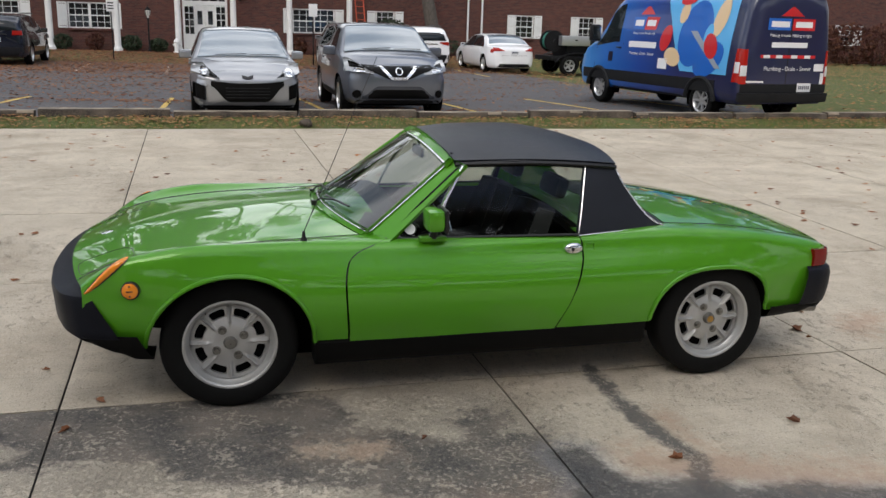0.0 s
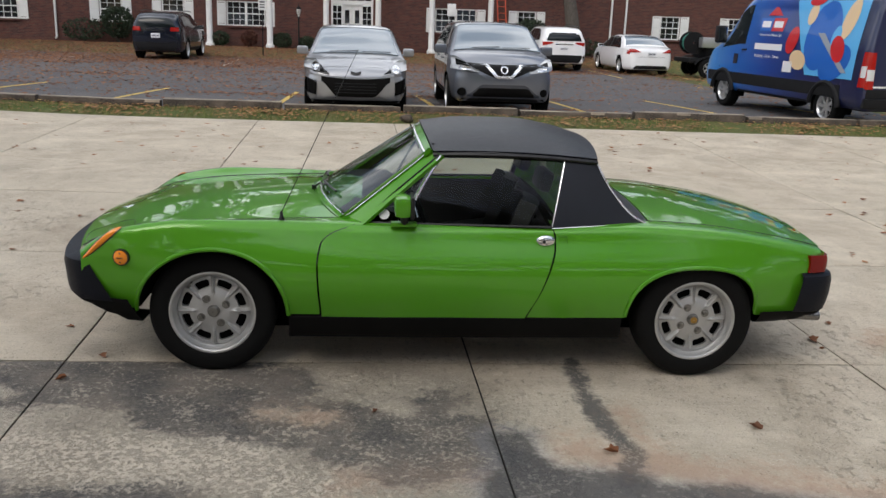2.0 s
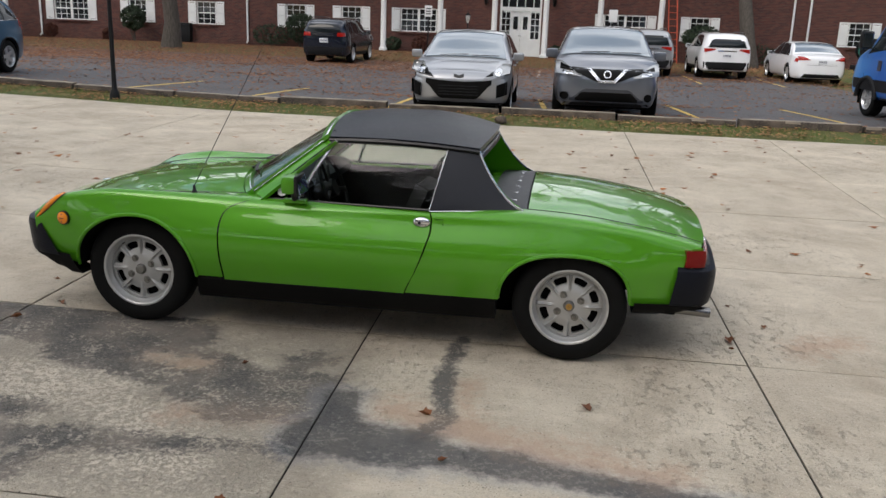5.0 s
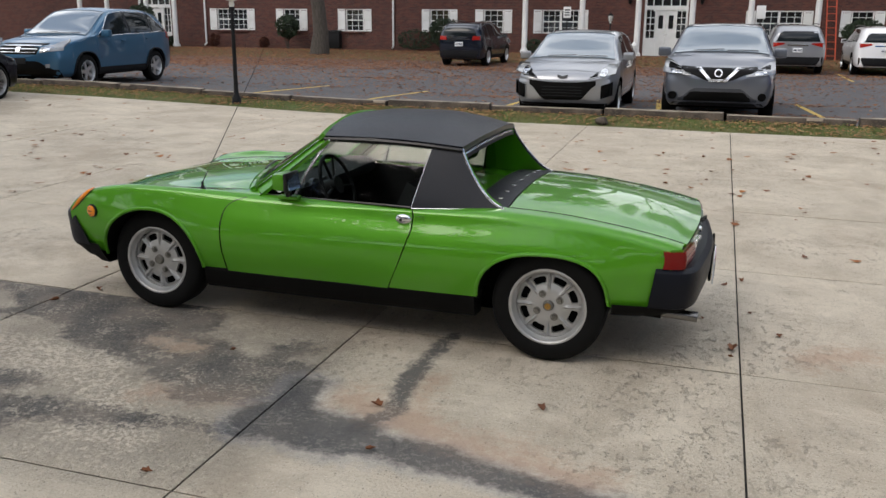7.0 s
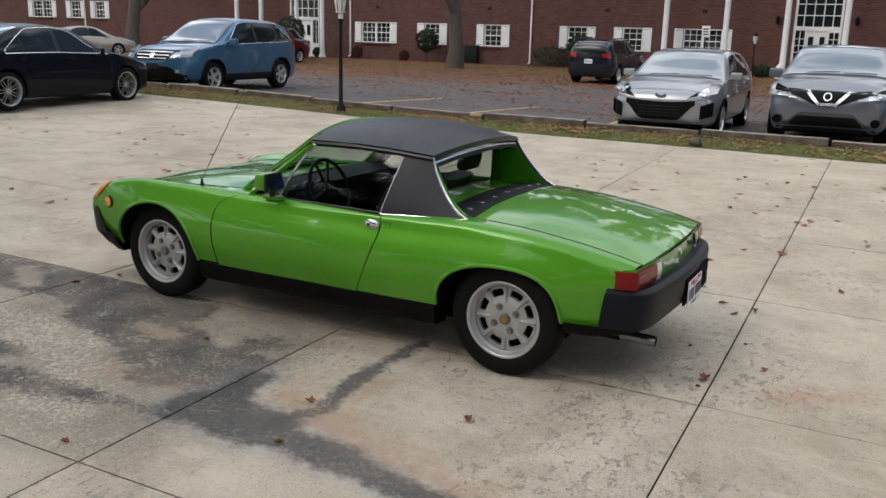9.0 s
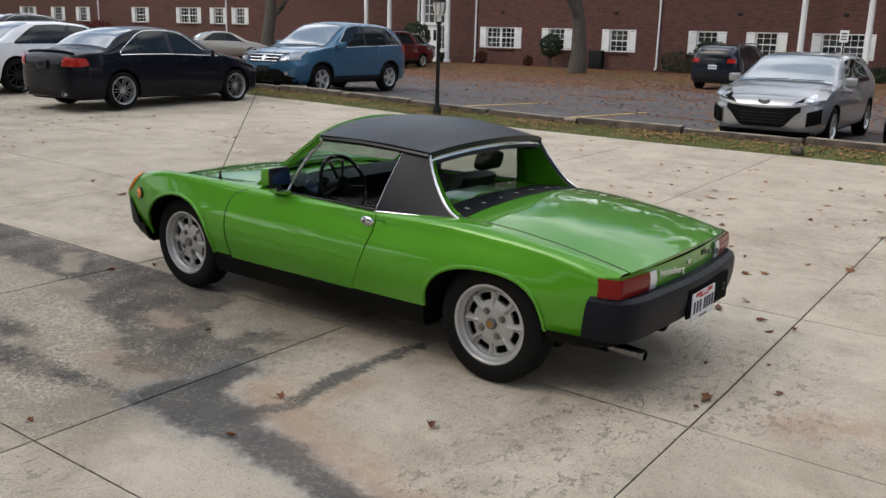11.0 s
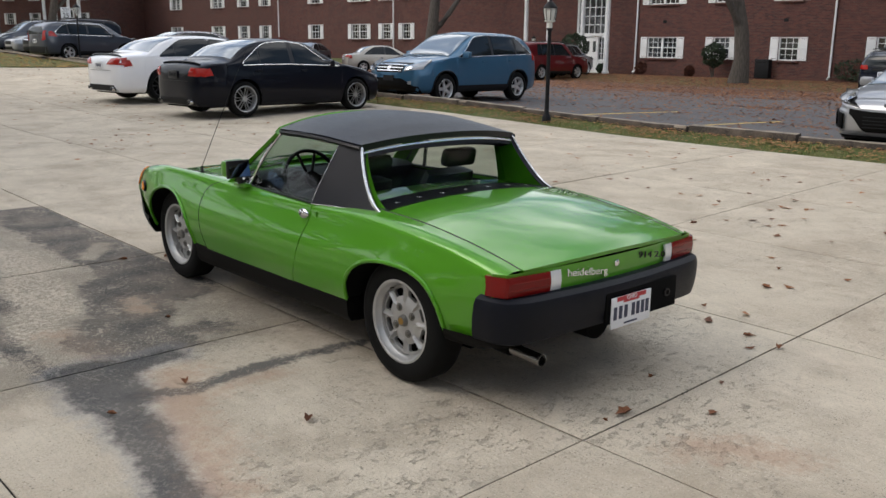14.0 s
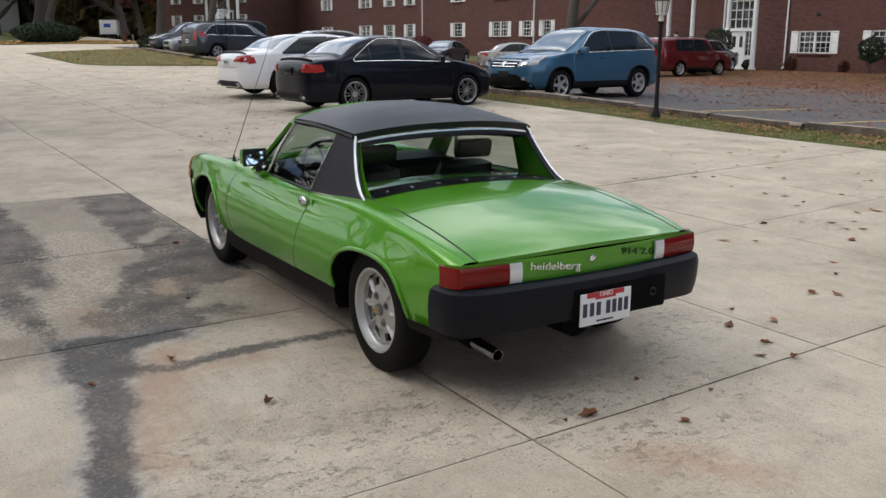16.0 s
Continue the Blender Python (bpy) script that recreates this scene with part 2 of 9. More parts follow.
edge = mm.math("MULTIPLY", mm.math("SUBTRACT", mm.noise(2.9, 7, 0.66, pos), 0.5), 0.42)
rag = mm.math("ADD", edge, mm.math("MULTIPLY", mm.math("SUBTRACT", mm.noise(17, 6, 0.74, pos), 0.5), 0.42))


def inside(d, k, hard):
    """1 inside the outline d, frayed by k, with an edge of the given softness."""
    return mm.ramp(mm.math("ADD", mm.math("ADD", d, mm.math("MULTIPLY", rag, k)), 0.5), (0.5 - hard, 1.0), (0.5 + hard, 0.0))


isle, worn = inside(d_isle, 0.45, 0.03), inside(d_worn, 0.9, 0.05)
film = mm.math("MULTIPLY", inside(d_film, 0.8, 0.035), mm.math("SUBTRACT", 1.0, mm.math("MULTIPLY", isle, 0.9)))
pool, rill = inside(d_pool, 0.42, 0.03), inside(d_rill, 0.38, 0.02)
# where the film has scaled off, pale grit shows in small sharp flakes
n_a, n_b = mm.noise(42, 7, 0.78, pos), mm.noise(4.2, 5, 0.62, pos)
flake = mm.ramp(mm.math("ADD", n_a, mm.math("MULTIPLY", mm.math("SUBTRACT", n_b, 0.5), 0.42)), (0.560, 0.0), (0.578, 1.0))
many = mm.ramp(n_a, (0.47, 0.0), (0.495, 1.0))
tone = mm.mix(mm.ramp(mm.noise(3.1, 6, 0.6, pos), (0.40, 0.0), (0.62, 1.0)), (0.086, 0.080, 0.073), (0.205, 0.174, 0.141))
tone = mm.mix(mm.ramp(mm.noise(55, 4, 0.7, pos), (0.48, 0.0), (0.60, 0.55)), tone, (0.20, 0.18, 0.155))
dull = inside(area([((-6.5, -1.15), (-0.35, -1.15), 0.58), ((-6.5, -2.0), (-0.25, -1.95), 0.55)]), 0.7, 0.14)
north = mm.nt.nodes.new("ShaderNodeSeparateXYZ")
mm.nt.links.new(pos, north.inputs[0])
slab_only = mm.math("MULTIPLY", mm.math("LESS_THAN", north.outputs[1], -0.535), mm.math("GREATER_THAN", north.outputs[0], -4.45))
dull = mm.math("MAXIMUM", mm.math("MULTIPLY", dull, slab_only), inside(area([((-17.0, -1.7), (-11.5, -1.2), 0.45), ((-1.9, -0.40), (-1.5, -0.44), 0.04)]), 0.8, 0.14))
film = mm.math("MULTIPLY", film, slab_only)
base = mm.mix(mm.math("MULTIPLY", dull, mm.math("SUBTRACT", 0.40, mm.math("ADD", mm.math("MULTIPLY", flake, 0.26), mm.math("MULTIPLY", isle, 0.14)))), base, (0.165, 0.142, 0.115))
base = mm.mix(mm.math("MULTIPLY", film, mm.math("SUBTRACT", 0.96, mm.math("MULTIPLY", flake, 0.55))), base, tone)
base = mm.mix(mm.math("MULTIPLY", worn, mm.math("MULTIPLY", many, 0.68)), base, (0.60, 0.52, 0.41))
halo = inside(mm.math("SUBTRACT", d_pool, 0.06), 0.55, 0.045)
base = mm.mix(mm.math("MULTIPLY", halo, 0.42), base, (0.27, 0.272, 0.285))
base = mm.mix(mm.math("MULTIPLY", pool, mm.math("SUBTRACT", 0.90, mm.math("MULTIPLY", flake, 0.22))), base, mm.mix(0.62, tone, (0.046, 0.048, 0.052)))
base = mm.mix(mm.math("MULTIPLY", rill, mm.math("SUBTRACT", 0.90, mm.math("MULTIPLY", flake, 0.45))), base, (0.082, 0.078, 0.073))
stain = mm.math("MAXIMUM", mm.math("MAXIMUM", film, pool), rill)
d_rust = area([((0.40, -1.52), (0.75, -1.66), 0.11), ((0.75, -1.70), (1.6, -1.90), 0.09), ((0.72, -1.15), (0.76, -1.45), 0.04), ((-0.92, -1.14), (-0.68, -1.19), 0.10), ((-0.5, -1.75), (-0.1, -1.70), 0.08), ((2.6, -0.2), (2.9, 0.0), 0.10)])
rust = inside(d_rust, 1.2, 0.09)
base = mm.mix(mm.math("MULTIPLY", mm.math("MULTIPLY", rust, mm.math("SUBTRACT", 1.0, mm.math("MULTIPLY", stain, 0.7))), 0.62), base, (0.42, 0.275, 0.185))
mm.set("Base Color", base)
relief = mm.math("ADD", mm.math("ADD", fine, mm.math("MULTIPLY", mid, 0.6)), mm.math("SUBTRACT", mm.math("MULTIPLY", many, mm.math("MULTIPLY", dull, 0.55)), mm.math("MULTIPLY", chip, 0.5)))
mm.bump(mm.math("SUBTRACT", relief, mm.math("MULTIPLY", scale_n, mm.math("MULTIPLY", scale_w, 0.5))), 0.8, 0.012)
M_CONCRETE = mm.m

mm = Mat("asphalt", rough=0.9)
pos = mm.world_coords()
base = mm.mix(mm.ramp(mm.noise(0.3, 6, 0.6, pos), (0.35, 0.0), (0.7, 1.0)), (0.075, 0.073, 0.078), (0.105, 0.10, 0.10))
base = mm.mix(mm.ramp(mm.noise(160, 3, 0.6, pos), (0.5, 0.0), (0.7, 0.8)), base, (0.17, 0.165, 0.16))
base = mm.mix(mm.ramp(mm.noise(28, 5, 0.7, pos), (0.52, 0.0), (0.66, 0.7)), base, (0.045, 0.043, 0.046))
base = mm.mix(mm.ramp(mm.noise(1.1, 6, 0.65, pos, 0.6), (0.54, 0.0), (0.70, 0.5)), base, (0.055, 0.053, 0.058))
mm.set("Base Color", base)
mm.bump(mm.noise(160, 3, 0.6, pos), 0.5, 0.006)
M_ASPHALT = mm.m

mm = Mat("turf", rough=0.95)
pos = mm.world_coords()
base = mm.mix(mm.ramp(mm.noise(3, 6, 0.6, pos), (0.4, 0.0), (0.65, 1.0)), (0.105, 0.145, 0.030), (0.17, 0.15, 0.05))
mm.set("Base Color", mm.mix(mm.ramp(mm.noise(60, 3, 0.6, pos), (0.45, 0.0), (0.6, 1.0)), base, (0.05, 0.06, 0.015)))
mm.bump(mm.noise(60, 4, 0.6, pos), 0.8, 0.03)
M_TURF = mm.m
mm = Mat("weathered_kerb_concrete", rough=0.9)
pos = mm.world_coords()
base = mm.mix(mm.ramp(mm.noise(2.5, 7, 0.65, pos), (0.42, 0.0), (0.66, 1.0)), (0.33, 0.275, 0.205), (0.10, 0.083, 0.066))
mm.set("Base Color", mm.mix(mm.ramp(mm.noise(40, 5, 0.6, pos), (0.45, 0.0), (0.7, 0.7)), base, (0.31, 0.265, 0.21)))
mm.bump(mm.noise(40, 5, 0.6, pos), 0.8, 0.012)
M_KERB = mm.m
mm = Mat("dark_kerb_concrete", rough=0.95)
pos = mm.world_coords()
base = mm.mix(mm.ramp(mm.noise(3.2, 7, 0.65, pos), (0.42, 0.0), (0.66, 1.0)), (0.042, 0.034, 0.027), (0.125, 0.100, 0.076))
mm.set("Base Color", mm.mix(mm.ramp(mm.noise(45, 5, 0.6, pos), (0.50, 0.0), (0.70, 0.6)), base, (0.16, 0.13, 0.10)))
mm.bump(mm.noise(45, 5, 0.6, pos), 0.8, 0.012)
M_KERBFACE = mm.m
mm = Mat("yellow_line_paint", rough=0.8)
mm.set("Base Color", mm.mix(mm.ramp(mm.noise(25, 6, 0.7, mm.world_coords()), (0.50, 0.0), (0.66, 0.9)), (0.66, 0.46, 0.10), (0.14, 0.115, 0.09)))
M_YELLOW = mm.m
mm = Mat("worn_white_line_paint", rough=0.8)
mm.set("Base Color", mm.mix(mm.ramp(mm.noise(25, 6, 0.7, mm.world_coords()), (0.40, 0.0), (0.60, 0.95)), (0.55, 0.52, 0.45), (0.11, 0.10, 0.10)))
M_WHITELINE = mm.m

mm = Mat("red_brick_wall", rough=0.88)
pos = mm.world_coords()
br = mm.nt.nodes.new("ShaderNodeTexBrick")
sw = mm.nt.nodes.new("ShaderNodeSeparateXYZ")
cb = mm.nt.nodes.new("ShaderNodeCombineXYZ")
mm.nt.links.new(pos, sw.inputs[0])
mm.nt.links.new(mm.math("ADD", sw.outputs[0], sw.outputs[1]), cb.inputs[0])
mm.nt.links.new(sw.outputs[2], cb.inputs[1])
mm.nt.links.new(cb.outputs[0], br.inputs["Vector"])
br.inputs["Scale"].default_value = 1.0
br.inputs["Brick Width"].default_value, br.inputs["Row Height"].default_value = 0.21, 0.072
br.inputs["Mortar Size"].default_value, br.inputs["Mortar Smooth"].default_value = 0.006, 0.3
br.inputs["Color1"].default_value, br.inputs["Color2"].default_value = (0.108, 0.034, 0.024, 1), (0.048, 0.017, 0.016, 1)
br.inputs["Mortar"].default_value = (0.115, 0.083, 0.068, 1)
base = mm.mix(mm.ramp(mm.noise(2.2, 4, 0.6, mm.scaled(cb.outputs[0], (2.2, 6.5, 1))), (0.60, 0.0), (0.68, 0.8)), br.outputs["Color"], (0.045, 0.022, 0.022))
base = mm.mix(mm.ramp(mm.noise(0.25, 4, 0.6, pos), (0.4, 0.0), (0.75, 0.35)), base, (0.125, 0.047, 0.034))
mm.set("Base Color", base)
mm.bump(br.outputs["Fac"], -0.4, 0.01)
M_BRICK = mm.m
mm = Mat("white_house_paint", (0.72, 0.72, 0.71), 0.55)
mm.set("Base Color", mm.mix(mm.ramp(mm.noise(2.5, 6), (0.4, 0.0), (0.8, 0.4)), (0.74, 0.74, 0.73), (0.55, 0.54, 0.52)))
M_WHITE = mm.m


# ---- mesh helpers ----
def part(name, bm, material, parent=None, label="", smooth=True, kind=""):
    """Links a bmesh as one mesh object, as a part of parent or by itself."""
    me = bpy.data.meshes.new(name)
    bm.normal_update()
    bm.to_mesh(me)
    bm.free()
    for m in material if isinstance(material, (list, tuple)) else [material]:
        me.materials.append(m)
    if smooth:
        me.shade_smooth()
        me.set_sharp_from_angle(angle=radians(38))
    ob = new(name, me)
    if parent is not None:
        ob.parent = parent
    return tagged(ob, label, kind=kind)


def empty(name, at=(0, 0, 0), turn=0.0):
    ob = new(name)
    ob.empty_display_size = 0.2
    ob.matrix_world = pose(*at, 0, 0, turn)
    return ob


def box(bm, c, s, rot=None, bevel=0.0):
    """A box of size s about c, with bevelled edges."""
    m = Matrix.Translation(c) @ (rot if rot is not None else Matrix.Identity(4)) @ Matrix.Diagonal((*s, 1))
    r = bmesh.ops.create_cube(bm, size=1, matrix=m)
    if bevel:
        vs = set(r["verts"])
        bmesh.ops.bevel(bm, geom=[e for e in bm.edges if e.verts[0] in vs and e.verts[1] in vs], offset=bevel, segments=2, affect="EDGES", profile=0.6)
    return bm


def rod(bm, a, b, r, r2=None, n=12, caps=True):
    a, b = Vector(a), Vector(b)
    d = b - a
    m = Matrix.Translation((a + b) / 2) @ d.to_track_quat("Z", "Y").to_matrix().to_4x4()
    bmesh.ops.create_cone(bm, cap_ends=caps, segments=n, radius1=r, radius2=r if r2 is None else r2, depth=d.length, matrix=m)
    return bm


def tube(bm, pts, r, n=8, closed=False, flat=1.0):
    """A round bar along a line of points."""
    pts = [Vector(p) for p in pts]
    rings = []
    k = len(pts)
    up = Vector((0, 0, 1))
    for i, p in enumerate(pts):
        a = pts[i - 1] if (i or closed) else pts[0]
        b = pts[(i + 1) % k] if (i < k - 1 or closed) else pts[-1]
        t = (b - a).normalized()
        s = t.cross(up)
        s = s.normalized() if s.length > 1e-3 else Vector((1, 0, 0))
        q = s.cross(t)
        rings.append([bm.verts.new(p + (s * math.cos(2 * math.pi * j / n) + q * math.sin(2 * math.pi * j / n) * flat) * r) for j in range(n)])
    for i in range(k if closed else k - 1):
        A, B = rings[i], rings[(i + 1) % k]
        for j in range(n):
            bm.faces.new((A[j], A[(j + 1) % n], B[(j + 1) % n], B[j]))
    if not closed:
        bm.faces.new(rings[0][::-1])
        bm.faces.new(rings[-1])
    return bm


def lathe(bm, profile, m, n=32):
    """Turns (radius, height) points round the z axis of m."""
    rings = []
    for r, h in profile:
        rings.append([bm.verts.new(m @ Vector((r * math.cos(2 * math.pi * j / n), r * math.sin(2 * math.pi * j / n), h))) for j in range(n)])
    for A, B in zip(rings, rings[1:]):
        for j in range(n):
            bm.faces.new((A[j], A[(j + 1) % n], B[(j + 1) % n], B[j]))
    return bm


def sheet(bm, fn, us, vs, lip=0.0, flip=False):
    """A grid of fn(u, v); lip folds its rim inward, so that it reads as a panel with thickness."""
    g = [[bm.verts.new(fn(u, v)) for v in vs] for u in us]
    fs = []
    for i in range(len(us) - 1):
        for j in range(len(vs) - 1):
            q = (g[i][j], g[i + 1][j], g[i + 1][j + 1], g[i][j + 1])
            if len({tuple(round(c, 6) for c in x.co) for x in q}) < 3:
                continue
            fs.append(bm.faces.new(q[::-1] if flip else q))
    if lip:
        for f in fs:
            f.normal_update()
        nu, nv = len(us), len(vs)
        ring = [(i, 0) for i in range(nu)] + [(nu - 1, j) for j in range(1, nv)] + [(i, nv - 1) for i in range(nu - 2, -1, -1)] + [(0, j) for j in range(nv - 2, 0, -1)]
        inner = []
        for i, j in ring:
            n = Vector((0, 0, 0))
            for f in g[i][j].link_faces:
                n += f.normal
            n = n.normalized() if n.length > 1e-6 else Vector((0, 0, 1))
            inner.append(bm.verts.new(g[i][j].co - n * lip))
        for k in range(len(ring)):
            a, b = g[ring[k][0]][ring[k][1]], g[ring[(k + 1) % len(ring)][0]][ring[(k + 1) % len(ring)][1]]
            q = (b, a, inner[k], inner[(k + 1) % len(ring)])
            try:
                bm.faces.new(q[::-1] if flip else q)
            except ValueError:
                pass
    return bm


def outwards(bm, inside):
    """Turns an open sheet so that it faces away from a point."""
    bm.normal_update()
    if sum((f.calc_center_median() - Vector(inside)).dot(f.normal) for f in bm.faces) < 0:
        bmesh.ops.reverse_faces(bm, faces=bm.faces)
    return bm


def spread(a, b, n):
    return [a + (b - a) * i / (n - 1) for i in range(n)]


def pchip(xs, ys, x):
    """Smooth interpolation with no overshoot."""
    if x <= xs[0]:
        return ys[0]
    if x >= xs[-1]:
        return ys[-1]
    i = max(k for k in range(len(xs) - 1) if xs[k] <= x)
    h = [xs[k + 1] - xs[k] for k in range(len(xs) - 1)]
    d = [(ys[k + 1] - ys[k]) / h[k] for k in range(len(xs) - 1)]

    def slope(k):
        if k == 0:
            return d[0]
        if k == len(xs) - 1:
            return d[-1]
        if d[k - 1] * d[k] <= 0:
            return 0.0
        w1, w2 = 2 * h[k] + h[k - 1], h[k] + 2 * h[k - 1]
        return (w1 + w2) / (w1 / d[k - 1] + w2 / d[k])

    t = (x - xs[i]) / h[i]
    m0, m1 = slope(i) * h[i], slope(i + 1) * h[i]
    return (2 * t ** 3 - 3 * t ** 2 + 1) * ys[i] + (t ** 3 - 2 * t ** 2 + t) * m0 + (-2 * t ** 3 + 3 * t ** 2) * ys[i + 1] + (t ** 3 - t ** 2) * m1


def sstep(a, b, x):
    t = min(1.0, max(0.0, (x - a) / (b - a)))
    return t * t * (3 - 2 * t)


class Skin:
    """A car's outer surface: half sections (w, z), bottom to top, at stations along its length."""

    def __init__(self, stations, bend=None, wide=1.0):
        self.xs = [s[0] for s in stations]
        self.k = len(stations[0][1])
        self.w = [[s[1][j][0] * (wide if isinstance(wide, float) else wide(s[0])) for s in stations] for j in range(self.k)]
        self.z = [[s[1][j][1] for s in stations] for j in range(self.k)]
        self.bend = bend
        self.memo = {}

    def ring(self, u):
        key = round(u, 5)
        if key not in self.memo:
            self.memo[key] = [(pchip(self.xs, self.w[j], u), pchip(self.xs, self.z[j], u)) for j in range(self.k)]
        return self.memo[key]

    def at(self, u, v):
        """(w, z) at the length u and the height v, counted in control points."""
        r = self.ring(u)
        v = min(max(v, 0.0), self.k - 1.0)
        i = min(int(v), self.k - 2)
        t = v - i
        p1, p2 = r[i], r[i + 1]
        p0 = r[i - 1] if i else (2 * p1[0] - p2[0], 2 * p1[1] - p2[1])
        p3 = r[i + 2] if i + 2 < self.k else (-r[self.k - 2][0], r[self.k - 2][1])
        out = []
        for c in (0, 1):
            out.append(0.5 * (2 * p1[c] + (p2[c] - p0[c]) * t + (2 * p0[c] - 5 * p1[c] + 4 * p2[c] - p3[c]) * t * t + (3 * p1[c] - p0[c] - 3 * p2[c] + p3[c]) * t ** 3))
        return out

    def pt(self, u, v, side=1, out=0.0):
        w, z = self.at(u, v)
        x = u + (self.bend(u, w) if self.bend else 0.0)
        p = Vector((x, side * w, z))
        if out:
            e = 0.01
            a, b = Vector(self.pt(u + e, v, side)), Vector(self.pt(u - e, v, side))
            c, d = Vector(self.pt(u, min(v + e, self.k - 1.001), side)), Vector(self.pt(u, max(v - e, 0), side))
            n = (c - d).cross(a - b) * side
            if n.length > 1e-9:
                p += n.normalized() * out
        return p

    def v_at(self, u, z, lo=0.0, hi=5.0):
        """The v at which the side reaches the height z."""
        for _ in range(28):
            m = (lo + hi) / 2
            if self.at(u, m)[1] < z:
                lo = m
            else:
                hi = m
        return (lo + hi) / 2


# ---- ground ----
def lift(x, y):
    """Height of the ground: falling slightly from nose to tail of the sports car, gently rising to the kerb and to the far side of the yard."""
    near = 0.13 * sstep(-3, -11, x) + 0.022 * max(0.0, -11 - x) + 0.004 * max(0.0, -60 - x)
    far = 0.016 * max(0.0, -28 - x)
    t = sstep(15, 30, y)
    fall = -0.012 * min(max(x, -4.0), 3.5) * sstep(-11, -5, x) * sstep(9, 4, y) * sstep(12, 5, x)
    return fall + 0.018 * min(max(y, 0.0), 10.0) - (0.20 - 0.07 * sstep(0, -8, x)) * sstep(11, 26, y) + 0.12 * sstep(28, 38, y) + (near * (1 - t) + far * t) * sstep(-12, 3, y)


def kerb_y(x):
    return 9.42 - 0.035 * x


def edge_y(x):
    """Far edge of the concrete."""
    return 8.72 - 0.040 * x + 0.035 * noise.noise((x * 0.7, 1.3, 0))


def steps(a, b, d):
    n = max(1, round((b - a) / d))
    return [a + (b - a) * i / n for i in range(n + 1)]


bm = bmesh.new()
sheet(bm, lambda u, v: Vector((u, v, lift(u, v) - 0.09)), [-900, -300] + steps(-120, 60, 4) + [300, 900], [-900, -200, -60] + steps(-30, 60, 3) + [200, 900])
ground = tagged(part("ground", bm, M_TURF), "leaf-strewn autumn turf under and round the yard", "ground", kind="structure")

bm = bmesh.new()
sheet(bm, lambda u, s: Vector((u, (kerb_y(u) + 0.1) * (1 - s) + 30.8 * s, lift(u, (kerb_y(u) + 0.1) * (1 - s) + 30.8 * s) - 0.055)), steps(-56, 10.5, 2), steps(0, 1, 0.06))
tagged(part("parking_lot", bm, M_ASPHALT), "worn grey asphalt car park with scattered leaves", "asphalt", kind="structure")

# kerb between the concrete yard and the car park, in cast lengths
kerb = tagged(empty("kerb"), "weathered low concrete kerb in cast lengths", "kerb", kind="structure")
for i in range(-18, 12):
    x0, x1 = 1.9 * i + 0.27, 1.9 * i + 2.12
    bm = bmesh.new()
    rnd = random.Random(i)
    dz, dy = rnd.uniform(-0.025, 0.015), rnd.uniform(-0.025, 0.025)

    def kp(u, v):
        prof = ((-0.10, -0.16), (-0.10, 0.13), (-0.085, 0.16), (0.06, 0.165), (0.085, 0.14), (0.085, -0.16))[int(v)]
        j = noise.noise((u * 3.1, v * 7.7, i)) * 0.012
        return Vector((u, kerb_y(u) + dy + prof[0] + j, lift(u, kerb_y(u)) + 0.03 + dz + prof[1] + j * (1 if prof[1] > 0 else 0)))

    sheet(bm, kp, spread(x0, x1, 9), range(6))
    for end in (x0, x1):
        vs = [bm.verts.new(kp(end, k)) for k in range(6)]
        bm.faces.new(vs if end == x0 else vs[::-1])
    bmesh.ops.remove_doubles(bm, verts=bm.verts, dist=0.0005)
    # upright faces take the darker kerb material, flat ones the paler
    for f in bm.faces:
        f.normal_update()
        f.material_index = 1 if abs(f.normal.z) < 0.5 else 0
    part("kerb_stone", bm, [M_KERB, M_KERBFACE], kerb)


# ---- building ----
WALL_Y = 39.5
house = tagged(empty("apartment_building", (0, 0, 0)), "two-storey red brick apartment building with white shutters and columns", "building")


def brick_wall(name, x0, x1, y, z0, z1, openings, depth=0.3, parent=None):
    """A wall with openings that go through it."""
    bm = bmesh.new()
    xs = sorted({x0, x1, *[o[0] for o in openings], *[o[1] for o in openings]})
    zs = sorted({z0, z1, *[o[2] for o in openings], *[o[3] for o in openings]})
    for a, b in zip(xs, xs[1:]):
        for c, d in zip(zs, zs[1:]):
            mx, mz = (a + b) / 2, (c + d) / 2
            if any(o[0] < mx < o[1] and o[2] < mz < o[3] for o in openings):
                continue
            bm.faces.new([bm.verts.new(p) for p in ((a, y, c), (b, y, c), (b, y, d), (a, y, d))])
    for a, b, c, d in openings:
        for q in (((a, y, c), (a, y + depth, c), (b, y + depth, c), (b, y, c)), ((a, y, d), (b, y, d), (b, y + depth, d), (a, y + depth, d)),
                  ((a, y, c), (a, y, d), (a, y + depth, d), (a, y + depth, c)), ((b, y, c), (b, y + depth, c), (b, y + depth, d), (b, y, d))):
            bm.faces.new([bm.verts.new(p) for p in q])
    for a, b in ((x0, x0), (x1, x1)):
        bm.faces.new([bm.verts.new(p) for p in ((a, y, z0), (a, y, z1), (a, y + 12, z1), (a, y + 12, z0))])
    bm.faces.new([bm.verts.new(p) for p in ((x0, y, z1), (x1, y, z1), (x1, y + 12, z1), (x0, y + 12, z1))])
    bmesh.ops.remove_doubles(bm, verts=bm.verts, dist=0.001)
    bmesh.ops.recalc_face_normals(bm, faces=bm.faces)
    return part(name, bm, M_BRICK, parent or house, smooth=False)


